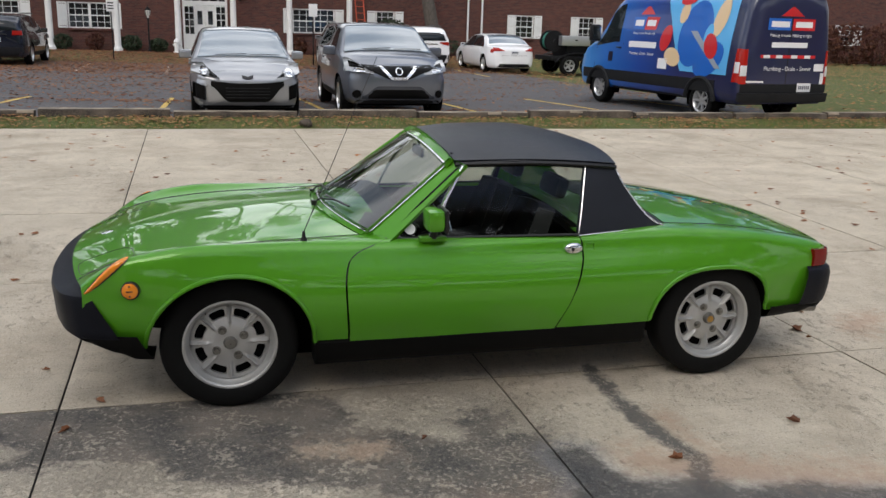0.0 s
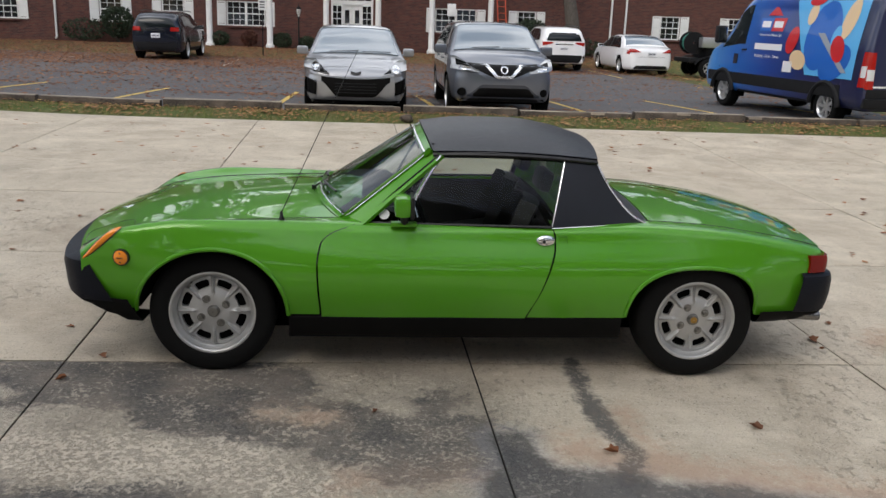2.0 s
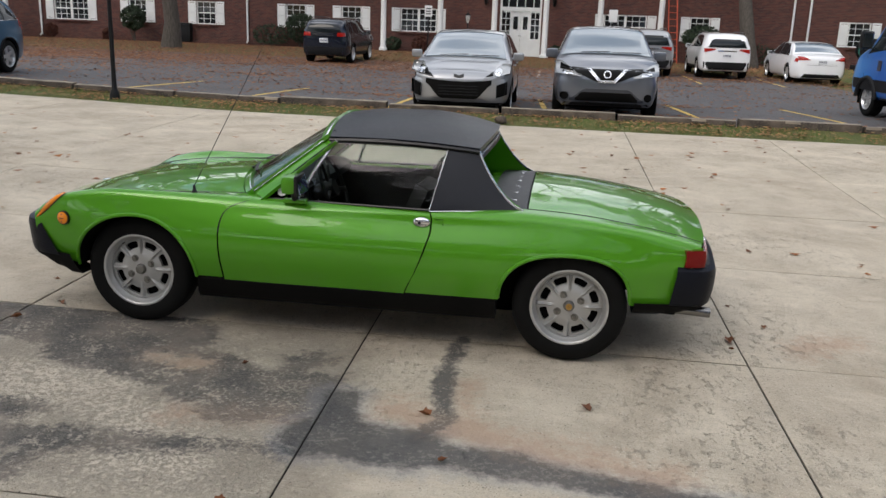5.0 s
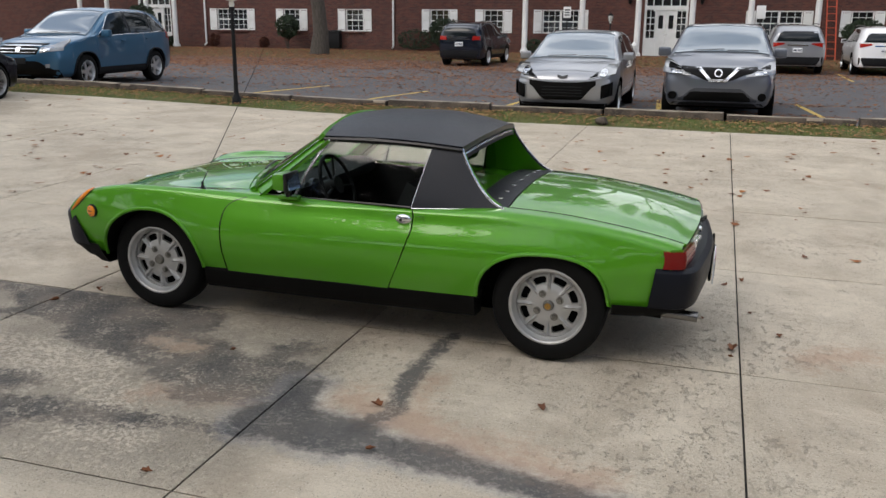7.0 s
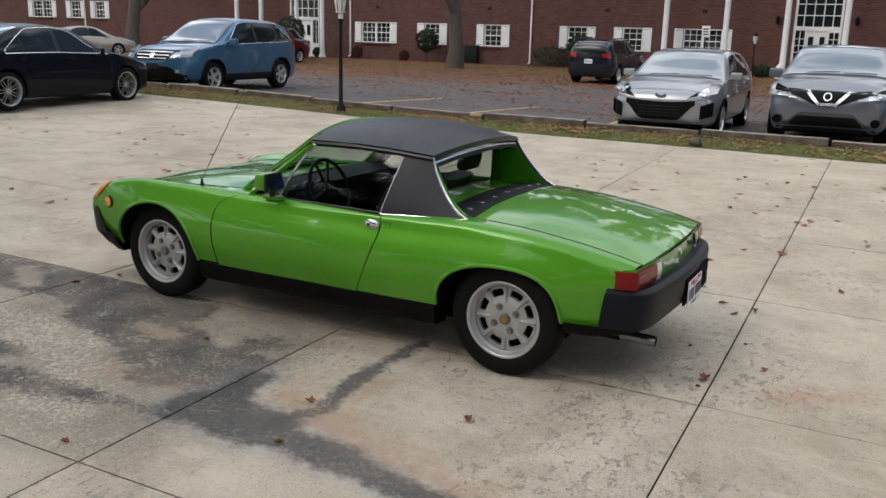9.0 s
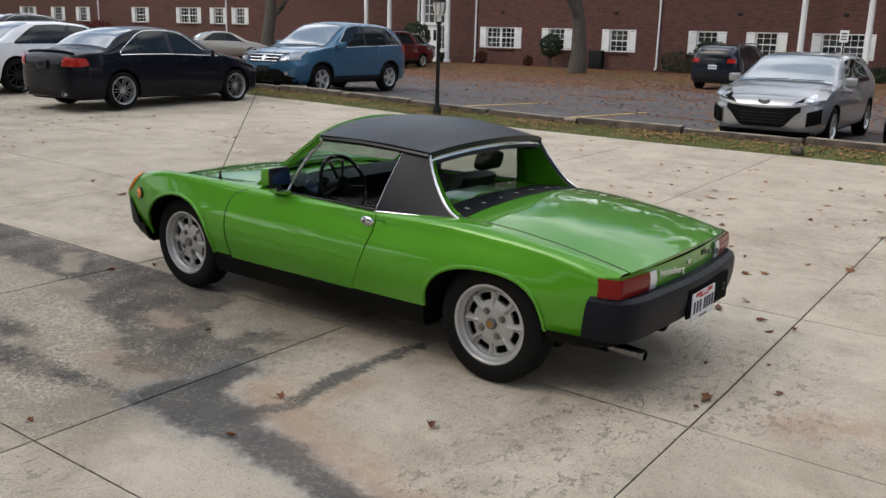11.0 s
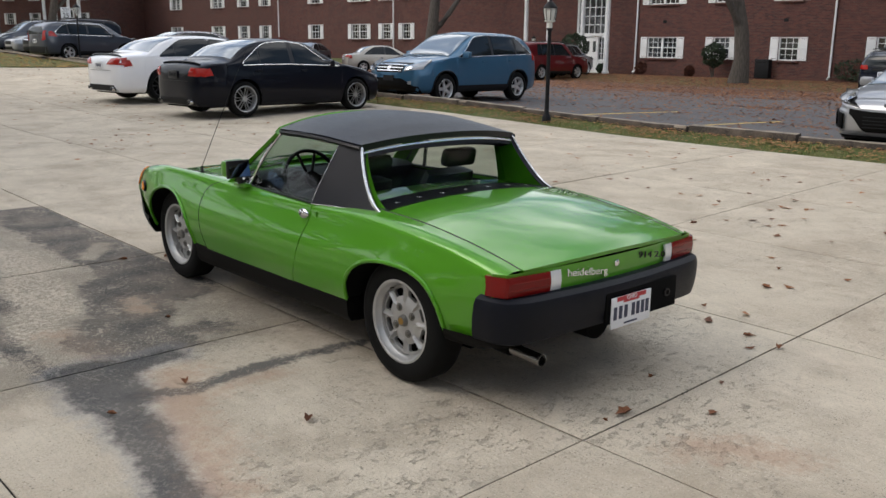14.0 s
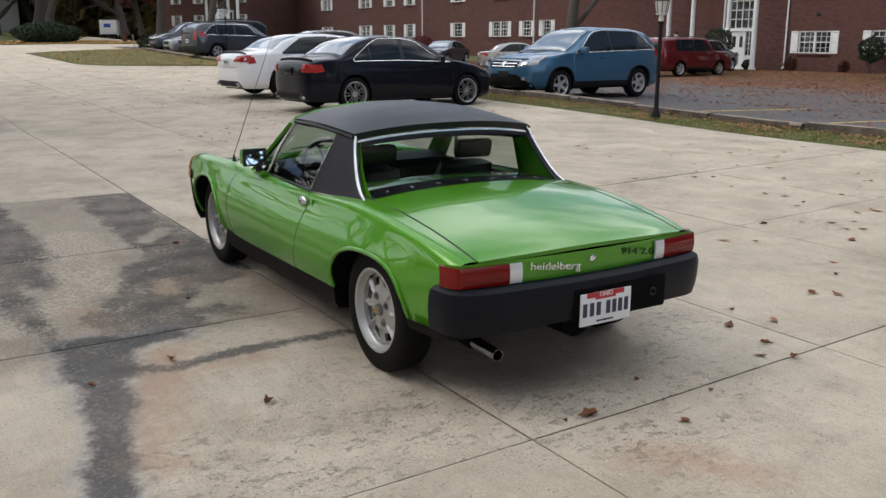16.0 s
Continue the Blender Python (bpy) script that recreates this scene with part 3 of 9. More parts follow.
# windows: left edge, right edge, sashes; the shutters stand outside these
LOWER = [(-6.63, -4.79, 2), (3.45, 5.5, 2), (7.55, 8.5, 1), (14.9, 15.92, 1), (18.45, 19.4, 1), (-9.66, -8.62, 1), (-12.54, -11.5, 1),
         (-17.28, -16.24, 1), (-20.95, -19.97, 1), (-25.07, -23.16, 2), (24.0, 25.9, 2), (29.5, 30.5, 1), (35.0, 36.0, 1)]
LEFT = [(-47.0, -46.1, 1), (-49.4, -48.4, 1), (-53.3, -51.3, 2), (-58.9, -57.6, 1), (-66.7, -65.6, 1), (-70.5, -69.3, 1), (-75.6, -73.8, 2), (-84.3, -82.5, 2), (-94, -92.2, 2), (-101, -99.8, 1), (-108, -107, 1)]


def rise(x):
    return 0.0 if x > -40 else 0.95


def window(x0, x1, z0, z1, y, sashes, shutter=0.42, parent=None):
    """A white double-hung window with muntins and louvred shutters."""
    w = empty("window")
    w.parent = parent or house
    tagged(w, "white-framed sash window between white shutters", "")
    mid_x = [x0 + (x1 - x0) * i / sashes for i in range(sashes + 1)]
    for k in range(sashes):
        a, b = mid_x[k], mid_x[k + 1]
        bm = bmesh.new()
        t = 0.055
        for c, s in ((((a + b) / 2, y + 0.06, z0 + t / 2), (b - a, 0.08, t)), (((a + b) / 2, y + 0.06, z1 - t / 2), (b - a, 0.08, t)), (((a + b) / 2, y + 0.075, (z0 + z1) / 2), (b - a, 0.05, t)),
                     ((a + t / 2, y + 0.06, (z0 + z1) / 2), (t, 0.08, z1 - z0)), ((b - t / 2, y + 0.06, (z0 + z1) / 2), (t, 0.08, z1 - z0))):
            box(bm, c, s)
        for i in (1, 2):
            box(bm, (a + (b - a) * i / 3, y + 0.095, (z0 + z1) / 2), (0.022, 0.02, z1 - z0 - t))
        for f in (0.25, 0.75):
            box(bm, ((a + b) / 2, y + 0.095, z0 + (z1 - z0) * f), (b - a - t, 0.02, 0.022))
        part("window_frame", bm, M_WHITE, w, smooth=False)
        bm = bmesh.new()
        box(bm, ((a + b) / 2, y + 0.115, (z0 + z1) / 2), (b - a - 0.02, 0.01, z1 - z0 - 0.02))
        part("pane", bm, M_PANE, w, smooth=False)
    bm = bmesh.new()
    box(bm, ((x0 + x1) / 2, y - 0.03, z0 - 0.05), (x1 - x0 + 0.12, 0.16, 0.09), bevel=0.01)
    part("window_sill", bm, M_BRICK, w, smooth=False)
    if shutter:
        for a, b in ((x0 - shutter - 0.02, x0 - 0.02), (x1 + 0.02, x1 + shutter + 0.02)):
            bm = bmesh.new()
            c = (a + b) / 2
            for q, s in ((((a + 0.03), y - 0.02, (z0 + z1) / 2), (0.06, 0.04, z1 - z0)), (((b - 0.03), y - 0.02, (z0 + z1) / 2), (0.06, 0.04, z1 - z0)),
                         ((c, y - 0.02, z0 + 0.04), (b - a - 0.12, 0.036, 0.08)), ((c, y - 0.02, z1 - 0.04), (b - a - 0.12, 0.036, 0.08)), ((c, y - 0.02, (z0 + z1) / 2), (b - a - 0.12, 0.036, 0.07))):
                box(bm, q, s)
            n = 16
            for i in range(n):
                z = z0 + 0.1 + (z1 - z0 - 0.2) * (i + 0.5) / n
                box(bm, (c, y - 0.015, z), (b - a - 0.12, 0.012, (z1 - z0) / n * 0.95), Matrix.Rotation(radians(-28), 4, "X"))
            part("shutter", bm, M_WHITE, w, smooth=False)
    return w


main_open = [(a, b, 1.05, 2.2) for a, b, _ in LOWER] + [(a, b, 3.95, 5.1) for a, b, _ in LOWER]
DOORS = [(-1.65, 0.4), (-30.2, -28.05)]
main_open += [(a, b, 0.05, 4.5) for a, b in DOORS]
brick_wall("wall", -43.5, 42, WALL_Y, -0.5, 6.3, main_open)
left_open = [(a, b, 2.05, 3.2) for a, b, _ in LEFT] + [(a, b, 4.9, 6.0) for a, b, _ in LEFT]
brick_wall("wall", -125, -43.5, WALL_Y + 0.4, -0.5, 7.2, left_open)
for a, b, n in LOWER:
    window(a, b, 1.05, 2.2, WALL_Y, n)
    window(a, b, 3.95, 5.1, WALL_Y, n)
for a, b, n in LEFT:
    window(a, b, 2.05, 3.2, WALL_Y + 0.4, n)
    window(a, b, 4.9, 6.0, WALL_Y + 0.4, n)
for (x0, x1), (y, z) in (((-43.9, 42.4), (WALL_Y, 6.3)), ((-125.4, -43.9), (WALL_Y + 0.4, 7.2))):
    bm = bmesh.new()
    vs = [bm.verts.new(p) for p in ((x0, y - 0.5, z), (x1, y - 0.5, z), (x1, y + 6, z + 3), (x0, y + 6, z + 3), (x1, y + 12.5, z), (x0, y + 12.5, z))]
    bm.faces.new((vs[0], vs[1], vs[2], vs[3]))
    bm.faces.new((vs[3], vs[2], vs[4], vs[5]))
    bm.faces.new((vs[0], vs[3], vs[5]))
    bm.faces.new((vs[1], vs[4], vs[2]))
    part("roof", bm, M_TRIM, house, smooth=False)


def column(x, y, z0, z1, r=0.14):
    bm = bmesh.new()
    lathe(bm, [(r * 1.5, z0), (r * 1.5, z0 + 0.12), (r * 1.15, z0 + 0.16), (r, z0 + 0.25), (r * 0.88, z1 - 0.2), (r * 1.2, z1 - 0.12), (r * 1.2, z1)], Matrix.Translation((x, y, 0)), 20)
    part("column", bm, M_WHITE, house)


for x in (-7.3, -4.5, -1.85, 0.62, 3.2, 6.05, -33.4, -31.55, -28.95, -27.15):
    column(x, WALL_Y - 1.0, lift(x, 38) - 0.05, 6.1)
for x0, x1 in ((-7.7, 6.5), (-33.8, -26.7)):
    bm = bmesh.new()
    box(bm, ((x0 + x1) / 2, WALL_Y - 0.65, 6.25), (x1 - x0, 1.3, 0.4), bevel=0.02)
    box(bm, ((x0 + x1) / 2, WALL_Y - 0.65, 6.5), (x1 - x0 + 0.3, 1.5, 0.1), bevel=0.02)
    part("portico_beam", bm, M_WHITE, house, smooth=False)

for x0, x1 in DOORS:
    bm = bmesh.new()
    y, cx = WALL_Y + 0.12, (x0 + x1) / 2
    for c, s in (((x0 + 0.05, y, 2.25), (0.1, 0.16, 4.5)), ((x1 - 0.05, y, 2.25), (0.1, 0.16, 4.5)), ((cx, y, 2.32), (x1 - x0, 0.18, 0.18)), ((cx, y, 4.45), (x1 - x0, 0.16, 0.12)),
                 ((x0 + 0.55, y, 1.15), (0.08, 0.14, 2.2)), ((x1 - 0.55, y, 1.15), (0.08, 0.14, 2.2)), ((cx, y + 0.02, 0.12), (x1 - x0, 0.1, 0.14)),
                 ((x0 + 0.3, y, 0.5), (0.44, 0.08, 0.8)), ((x1 - 0.3, y, 0.5), (0.44, 0.08, 0.8))):
        box(bm, c, s)
        part("door_frame_board", bm, M_WHITE, house, smooth=False)
        bm = bmesh.new()
    for xa in (x0 + 0.3, x1 - 0.3):
        box(bm, (xa, y, 1.55), (0.03, 0.06, 1.3))
        for z in (1.25, 1.55, 1.85):
            box(bm, (xa, y, z), (0.42, 0.06, 0.03))
        part("sidelight_bars", bm, M_WHITE, house, smooth=False)
        bm = bmesh.new()
    for i in range(1, 5):
        box(bm, (x0 + (x1 - x0) * i / 5, y, 3.4), (0.04, 0.06, 2.0))
    for z in (2.9, 3.4, 3.9):
        box(bm, (cx, y, z), (x1 - x0, 0.06, 0.04))
    part("transom_grid", bm, M_WHITE, house, smooth=False)
    bm = bmesh.new()
    box(bm, (cx, y + 0.06, 3.4), (x1 - x0 - 0.1, 0.01, 2.1))
    box(bm, (x0 + 0.3, y + 0.06, 1.5), (0.44, 0.01, 1.3))
    box(bm, (x1 - 0.3, y + 0.06, 1.5), (0.44, 0.01, 1.3))
    part("pane", bm, M_PANE, house, smooth=False)
    door = None
    for s in (-1, 1):
        bm = bmesh.new()
        c = cx + s * 0.24
        box(bm, (c, y + 0.02, 1.18), (0.47, 0.05, 2.05))
        box(bm, (c, y - 0.01, 0.55), (0.30, 0.02, 0.5), bevel=0.004)
        box(bm, (c, y - 0.01, 0.98), (0.30, 0.02, 0.2), bevel=0.004)
        door = part("door", bm, M_WHITE, house, smooth=False)
        bm = bmesh.new()
        box(bm, (c, y - 0.012, 1.65), (0.22, 0.02, 0.62))
        part("pane", bm, M_PANE, door, smooth=False)
        bm = bmesh.new()
        rod(bm, (cx + s * 0.05, y - 0.05, 1.05), (cx + s * 0.05, y, 1.05), 0.025)
        part("door_handle", bm, M_BRIGHT, door)
for x in (-14.55, -25.8, 12.3, 13.05, -47.5, -63.2):
    bm = bmesh.new()
    rod(bm, (x, WALL_Y - 0.08, lift(x, 39) + 0.1), (x, WALL_Y - 0.08, 6.3), 0.05, n=10)
    rod(bm, (x, WALL_Y - 0.25, lift(x, 39) + 0.05), (x, WALL_Y - 0.06, lift(x, 39) + 0.15), 0.05, n=10)
    part("downpipe", bm, M_WHITE, house)


# ---- the green sports car: nose towards -x, left side towards -y ----
def bend_body(u, w):
    k = 1 - (w / 0.87) ** 2
    return -0.15 * k * sstep(-1.15, -1.78, u) + (tail_curve(w) - 1.865) * sstep(1.40, 1.86, u)


def tail_curve(y):
    """Length at which the tail ends, over its width: nearly flat, with round corners."""
    y = min(abs(y), 0.735)
    return 1.945 - 0.055 * (y / 0.7) ** 2 - 0.10 * (max(0.0, y - 0.692) / 0.043) ** 2.4


HERO = Skin([
    (-1.80, [(0.62, 0.4), (0.645, 0.43), (0.67, 0.5), (0.685, 0.55), (0.69, 0.585), (0.675, 0.615), (0.58, 0.622), (0.34, 0.632), (0, 0.637)]),
    (-1.70, [(0.64, 0.37), (0.665, 0.4), (0.695, 0.48), (0.705, 0.57), (0.705, 0.640), (0.688, 0.700), (0.58, 0.672), (0.34, 0.668), (0, 0.672)]),
    (-1.58, [(0.655, 0.32), (0.68, 0.35), (0.72, 0.46), (0.735, 0.58), (0.728, 0.680), (0.692, 0.753), (0.58, 0.715), (0.34, 0.71), (0, 0.714)]),
    (-1.30, [(0.69, 0.3), (0.72, 0.33), (0.765, 0.45), (0.770, 0.58), (0.745, 0.7), (0.702, 0.79), (0.59, 0.757), (0.34, 0.763), (0, 0.77)]),
    (-0.90, [(0.72, 0.29), (0.745, 0.32), (0.785, 0.45), (0.785, 0.58), (0.745, 0.71), (0.7, 0.787), (0.59, 0.778), (0.34, 0.8), (0, 0.81)]),
    (-0.50, [(0.73, 0.29), (0.755, 0.32), (0.79, 0.45), (0.788, 0.58), (0.740, 0.708), (0.7, 0.773), (0.6, 0.79), (0.34, 0.822), (0, 0.835)]),
    (0.00, [(0.735, 0.29), (0.76, 0.32), (0.795, 0.45), (0.790, 0.58), (0.738, 0.705), (0.705, 0.765), (0.6, 0.785), (0.34, 0.815), (0, 0.825)]),
    (0.50, [(0.735, 0.29), (0.765, 0.315), (0.797, 0.44), (0.790, 0.58), (0.737, 0.705), (0.71, 0.765), (0.6, 0.785), (0.34, 0.812), (0, 0.822)]),
    (0.90, [(0.74, 0.29), (0.767, 0.315), (0.8, 0.44), (0.795, 0.58), (0.744, 0.706), (0.710, 0.774), (0.608, 0.793), (0.34, 0.82), (0, 0.83)]),
    (1.20, [(0.73, 0.29), (0.762, 0.315), (0.795, 0.44), (0.792, 0.57), (0.746, 0.695), (0.706, 0.762), (0.606, 0.780), (0.34, 0.808), (0, 0.818)]),
    (1.50, [(0.7, 0.29), (0.735, 0.315), (0.77, 0.44), (0.770, 0.55), (0.735, 0.664), (0.702, 0.728), (0.608, 0.744), (0.34, 0.770), (0, 0.780)]),
    (1.75, [(0.67, 0.3), (0.7, 0.33), (0.73, 0.44), (0.745, 0.53), (0.728, 0.629), (0.690, 0.682), (0.612, 0.694), (0.34, 0.712), (0, 0.720)]),
    (1.86, [(0.65, 0.31), (0.685, 0.34), (0.715, 0.44), (0.728, 0.53), (0.716, 0.612), (0.680, 0.653), (0.610, 0.665), (0.34, 0.677), (0, 0.684)]),
], bend_body, lambda u: 1 + (0.028 - 0.021 * u) / 0.72)
ARCH_F = (-1.200, 0.352, 0.338, 0.318, 2.1)
ARCH_R = (1.198, 0.358, 0.322, 0.262, 2.4)


def arch_z(u, a, sill):
    d = abs(u - a[0]) / a[1]
    return sill if d >= 1 else max(sill, a[2] + a[3] * (1 - d ** a[4]) ** (1 / a[4]))


def arch_us(a, lo, hi, n=26):
    """Lengths at which an arch is sampled, dense at its legs."""
    us = [a[0] - a[1] * math.cos(math.pi * i / n) for i in range(n + 1)]
    return sorted({*[u for u in steps(lo, us[0], 0.06)], *us, *steps(us[-1], hi, 0.06)} - {x for x in us if x < lo or x > hi})


DOOR_F = ([0.30, 0.34, 0.48, 0.60, 0.69, 0.74, 0.765, 0.785], [-0.69, -0.69, -0.70, -0.705, -0.69, -0.64, -0.57, -0.50])
DOOR_R = ([0.30, 0.32, 0.47, 0.60, 0.68, 0.73, 0.78, 0.80], [0.325, 0.33, 0.395, 0.443, 0.462, 0.462, 0.447, 0.44])
hero = tagged(empty("sports_car", (0.015, 0.046, 0)), "bright green mid-engined targa sports car with black roof and bumpers", "car")
hero.rotation_euler = (0, 0, radians(-1.2))


def side_sheet(bm, side, lo, hi, arch, sill, vtop, n=22):
    """Painted side from lo to hi (functions of height), above the sill and the wheel arch."""
    us = arch_us(arch, arch[0] - arch[1], arch[0] + arch[1])
    a0, a1 = us[0], us[-1]

    def col(u, t):
        vb = HERO.v_at(u, arch_z(u, arch, sill), 0.2, 4.9)
        return HERO.pt(u, vb + (vtop - vb) * t, side)

    sheet(bm, col, us, spread(0, 1, n), flip=side > 0)

    def strip(edge, fn_line, m):
        vb = HERO.v_at(edge, sill, 0.2, 4.9)

        def fn(s, t):
            v = vb + (vtop - vb) * t
            z = HERO.at(edge, v)[1]
            return HERO.pt(edge + (fn_line(z) - edge) * s, v, side)

        sheet(bm, fn, spread(0, 1, m), spread(0, 1, n), flip=(side > 0) != (fn_line(0.5) < edge))

    strip(a0, lo, 6)
    strip(a1, hi, 10)
    bmesh.ops.remove_doubles(bm, verts=bm.verts, dist=0.0006)


def line(tab):
    return lambda z: pchip(tab[0], tab[1], z)


GAP = 0.0045
for side in (-1, 1):
    bm = bmesh.new()
    side_sheet(bm, side, lambda z: -1.79, lambda z: line(DOOR_F)(z) - GAP, ARCH_F, 0.338, 5.98)
    part("front_fender", bm, M_GREEN, hero)
    bm = bmesh.new()
    side_sheet(bm, side, lambda z: line(DOOR_R)(z) + GAP, lambda z: 1.855, ARCH_R, 0.322, 5.98)
    part("rear_quarter", bm, M_GREEN, hero)
    bm = bmesh.new()

    def door_fn(s, t):
        v = 1.0 + 4.35 * t
        z = HERO.at(0, v)[1]
        a, b = line(DOOR_F)(z) + GAP, line(DOOR_R)(z) - GAP
        return HERO.pt(a + (b - a) * s, v, side)

    sheet(bm, door_fn, spread(0, 1, 30), spread(0, 1, 24), lip=0.02, flip=side > 0)
    part("door", bm, M_GREEN, hero)
    for name, a in (("front_arch_lip", ARCH_F), ("rear_arch_lip", ARCH_R)):
        bm = bmesh.new()
        pts = [a[0] - a[1] * 1.005 * math.cos(math.pi * i / 40) for i in range(41)]
        ring = []
        for u in pts:
            z = arch_z(u, (a[0], a[1] * 1.005, a[2], a[3] + 0.006, a[4]), 0.335)
            ring.append(HERO.pt(u, HERO.v_at(u, z, 0.2, 4.9), side, 0.002))
        tube(bm, ring, 0.011, 8)
        part(name, bm, M_GREEN, hero)
        bm = bmesh.new()
        inner = Vector((0, -side * 0.26, 0))
        sheet(bm, lambda i, k: ring[int(i)] + inner * k + Vector((0, -side * 0.006, 0)), range(41), [0, 0.5, 1])
        cen = Vector((a[0], side * 0.52, 0.3))
        for i in range(40):
            bm.faces.new([bm.verts.new(p) for p in (ring[i] + inner, ring[i + 1] + inner, cen)])
        part("wheel_well", bm, M_DARK, hero)
# hood, cowl, deck lid
bm = bmesh.new()


def cross(u0, u1, c0, c1):
    """A sheet across the car; u0, u1: its front and rear edge as functions of the half width."""
    def fn(s, t):
        q = abs(t) * 2.05
        v = 8 - q
        w = HERO.at((c0 + c1) / 2, v)[0]
        u = u0(w) + (u1(w) - u0(w)) * s
        return HERO.pt(u, v, 1 if t >= 0 else -1)
    return fn


def hood_rear(w):
    return -0.73 + 0.10 * (w / 0.6) ** 3


sheet(bm, cross(lambda w: -1.79, lambda w: hood_rear(w) - GAP, -1.7, -0.7), spread(0, 1, 40), spread(-0.97, 0.97, 31), lip=0.02)
part("hood", bm, M_GREEN, hero)
bm = bmesh.new()
sheet(bm, cross(lambda w: hood_rear(w) + GAP, lambda w: -0.50, -0.7, -0.6), spread(0, 1, 8), spread(-1, 1, 31))
part("cowl", bm, M_GREEN, hero)
bm = bmesh.new()
sheet(bm, cross(lambda w: 0.965 + GAP, lambda w: 1.865, 1.0, 1.86), spread(0, 1, 38), spread(-0.97, 0.97, 31), lip=0.02)
part("deck_lid", bm, M_GREEN, hero)
bm = bmesh.new()
sheet(bm, cross(lambda w: 0.755, lambda w: 0.965 - GAP, 0.85, 1.0), spread(0, 1, 6), spread(-1, 1, 31), lip=0.02)
part("engine_grille", bm, M_VINYL, hero)
bm = bmesh.new()
sheet(bm, lambda s, t: Vector((0.50 + 0.28 * s, t * (0.69 - 0.05 * s), 0.778 + 0.045 * (1 - t * t) * (0.75 + 0.25 * s))), spread(0, 1, 8), spread(-1, 1, 21))
part("rear_shelf", bm, M_GREEN, hero)
# dark inner hull that closes the panel gaps
bm = bmesh.new()
for u0, u1, v0, v1 in ((-1.78, -0.45, 4.9, 8), (0.45, 1.84, 4.9, 8)):
    for side in (-1, 1):
        sheet(bm, lambda u, v: HERO.pt(u, v, side) + Vector((0, -side * 0.02, -0.03)), steps(u0, u1, 0.08), spread(v0, v1, 14), flip=side > 0)
for side in (-1, 1):
    sheet(bm, lambda u, v: HERO.pt(u, v, side) + Vector((0, -side * 0.03, 0)), steps(-0.84, 0.84, 0.08), spread(0.6, 5.0, 12), flip=side > 0)
box(bm, (0, 0, 0.26), (3.0, 1.05, 0.16))
box(bm, (-1.66, 0, 0.44), (0.14, 1.28, 0.24))
box(bm, (1.68, 0, 0.43), (0.16, 1.24, 0.22))
part("inner_hull", bm, M_DARK, hero)
for side in (-1, 1):
    bm = bmesh.new()
    prof = ((0.752, 0.330), (0.765, 0.318), (0.758, 0.24), (0.735, 0.205), (0.62, 0.200))
    sheet(bm, lambda u, k: Vector((u, side * (prof[int(k)][0] + 0.028 - 0.013 * u - 0.006 * u * u), prof[int(k)][1] - 0.006 * u)), steps(-0.845, 0.825, 0.1), range(5), flip=side < 0)
    for u in (-0.845, 0.825):
        bm.faces.new([bm.verts.new((u, side * (y + 0.028 - 0.013 * u - 0.006 * u * u), z - 0.006 * u)) for y, z in (*prof, (0.60, 0.330))])
    part("sill_cover", bm, M_SILL, hero)


def sweep(bm, plan, prof, flip=False):
    """Carries a profile (out, z) along a plan line of points; out is along its left normal."""
    pts = [Vector((*p, 0)) for p in plan]
    nor = []
    for i in range(len(pts)):
        t = (pts[min(i + 1, len(pts) - 1)] - pts[max(i - 1, 0)]).normalized()
        nor.append(Vector((t.y, -t.x, 0)))
    sheet(bm, lambda i, j: pts[int(i)] + nor[int(i)] * prof[int(j)][0] + Vector((0, 0, prof[int(j)][1])), range(len(pts)), range(len(prof)), flip=flip)
    for e in (0, len(pts) - 1):
        vs = [bm.verts.new(pts[e] + nor[e] * o + Vector((0, 0, z))) for o, z in prof]
        bm.faces.new(vs if (e == 0) != flip else vs[::-1])
    bmesh.ops.remove_doubles(bm, verts=bm.verts, dist=0.0004)
    return bm


def smooth_plan(pts, n=48):
    """A rounded plan line through points given for the right half, mirrored."""
    half = [(x, y) for x, y in pts]
    full = [(x, -y) for x, y in half] + [(x, y) for x, y in half[::-1] if y > 1e-6]
    full = [Vector((*p, 0)) for p in full]
    out = []
    for i in range(len(full) - 1):
        p0, p1, p2, p3 = full[max(i - 1, 0)], full[i], full[i + 1], full[min(i + 2, len(full) - 1)]
        for k in range(6):
            t = k / 6
            out.append((0.5 * (2 * p1 + (p2 - p0) * t + (2 * p0 - 5 * p1 + 4 * p2 - p3) * t * t + (3 * p1 - p0 - 3 * p2 + p3) * t ** 3))[:2])
    out.append(tuple(full[-1][:2]))
    return out


PLAN_F = smooth_plan([(-1.50, 0.798), (-1.60, 0.776), (-1.70, 0.750), (-1.79, 0.727), (-1.865, 0.688), (-1.92, 0.612), (-1.97, 0.42), (-1.998, 0.2), (-2.003, 0.0)])[::-1]
PLAN_R = smooth_plan([(1.50, 0.757), (1.62, 0.743), (1.72, 0.728), (1.79, 0.722), (1.86, 0.712), (1.915, 0.678), (1.948, 0.59), (1.968, 0.40), (1.985, 0.2), (1.99, 0.0)])
ribs = [(-0.125 + 0.018 * i, 0.640 - 0.0075 * i + (0.005 if i % 2 else 0.0)) for i in range(7)]


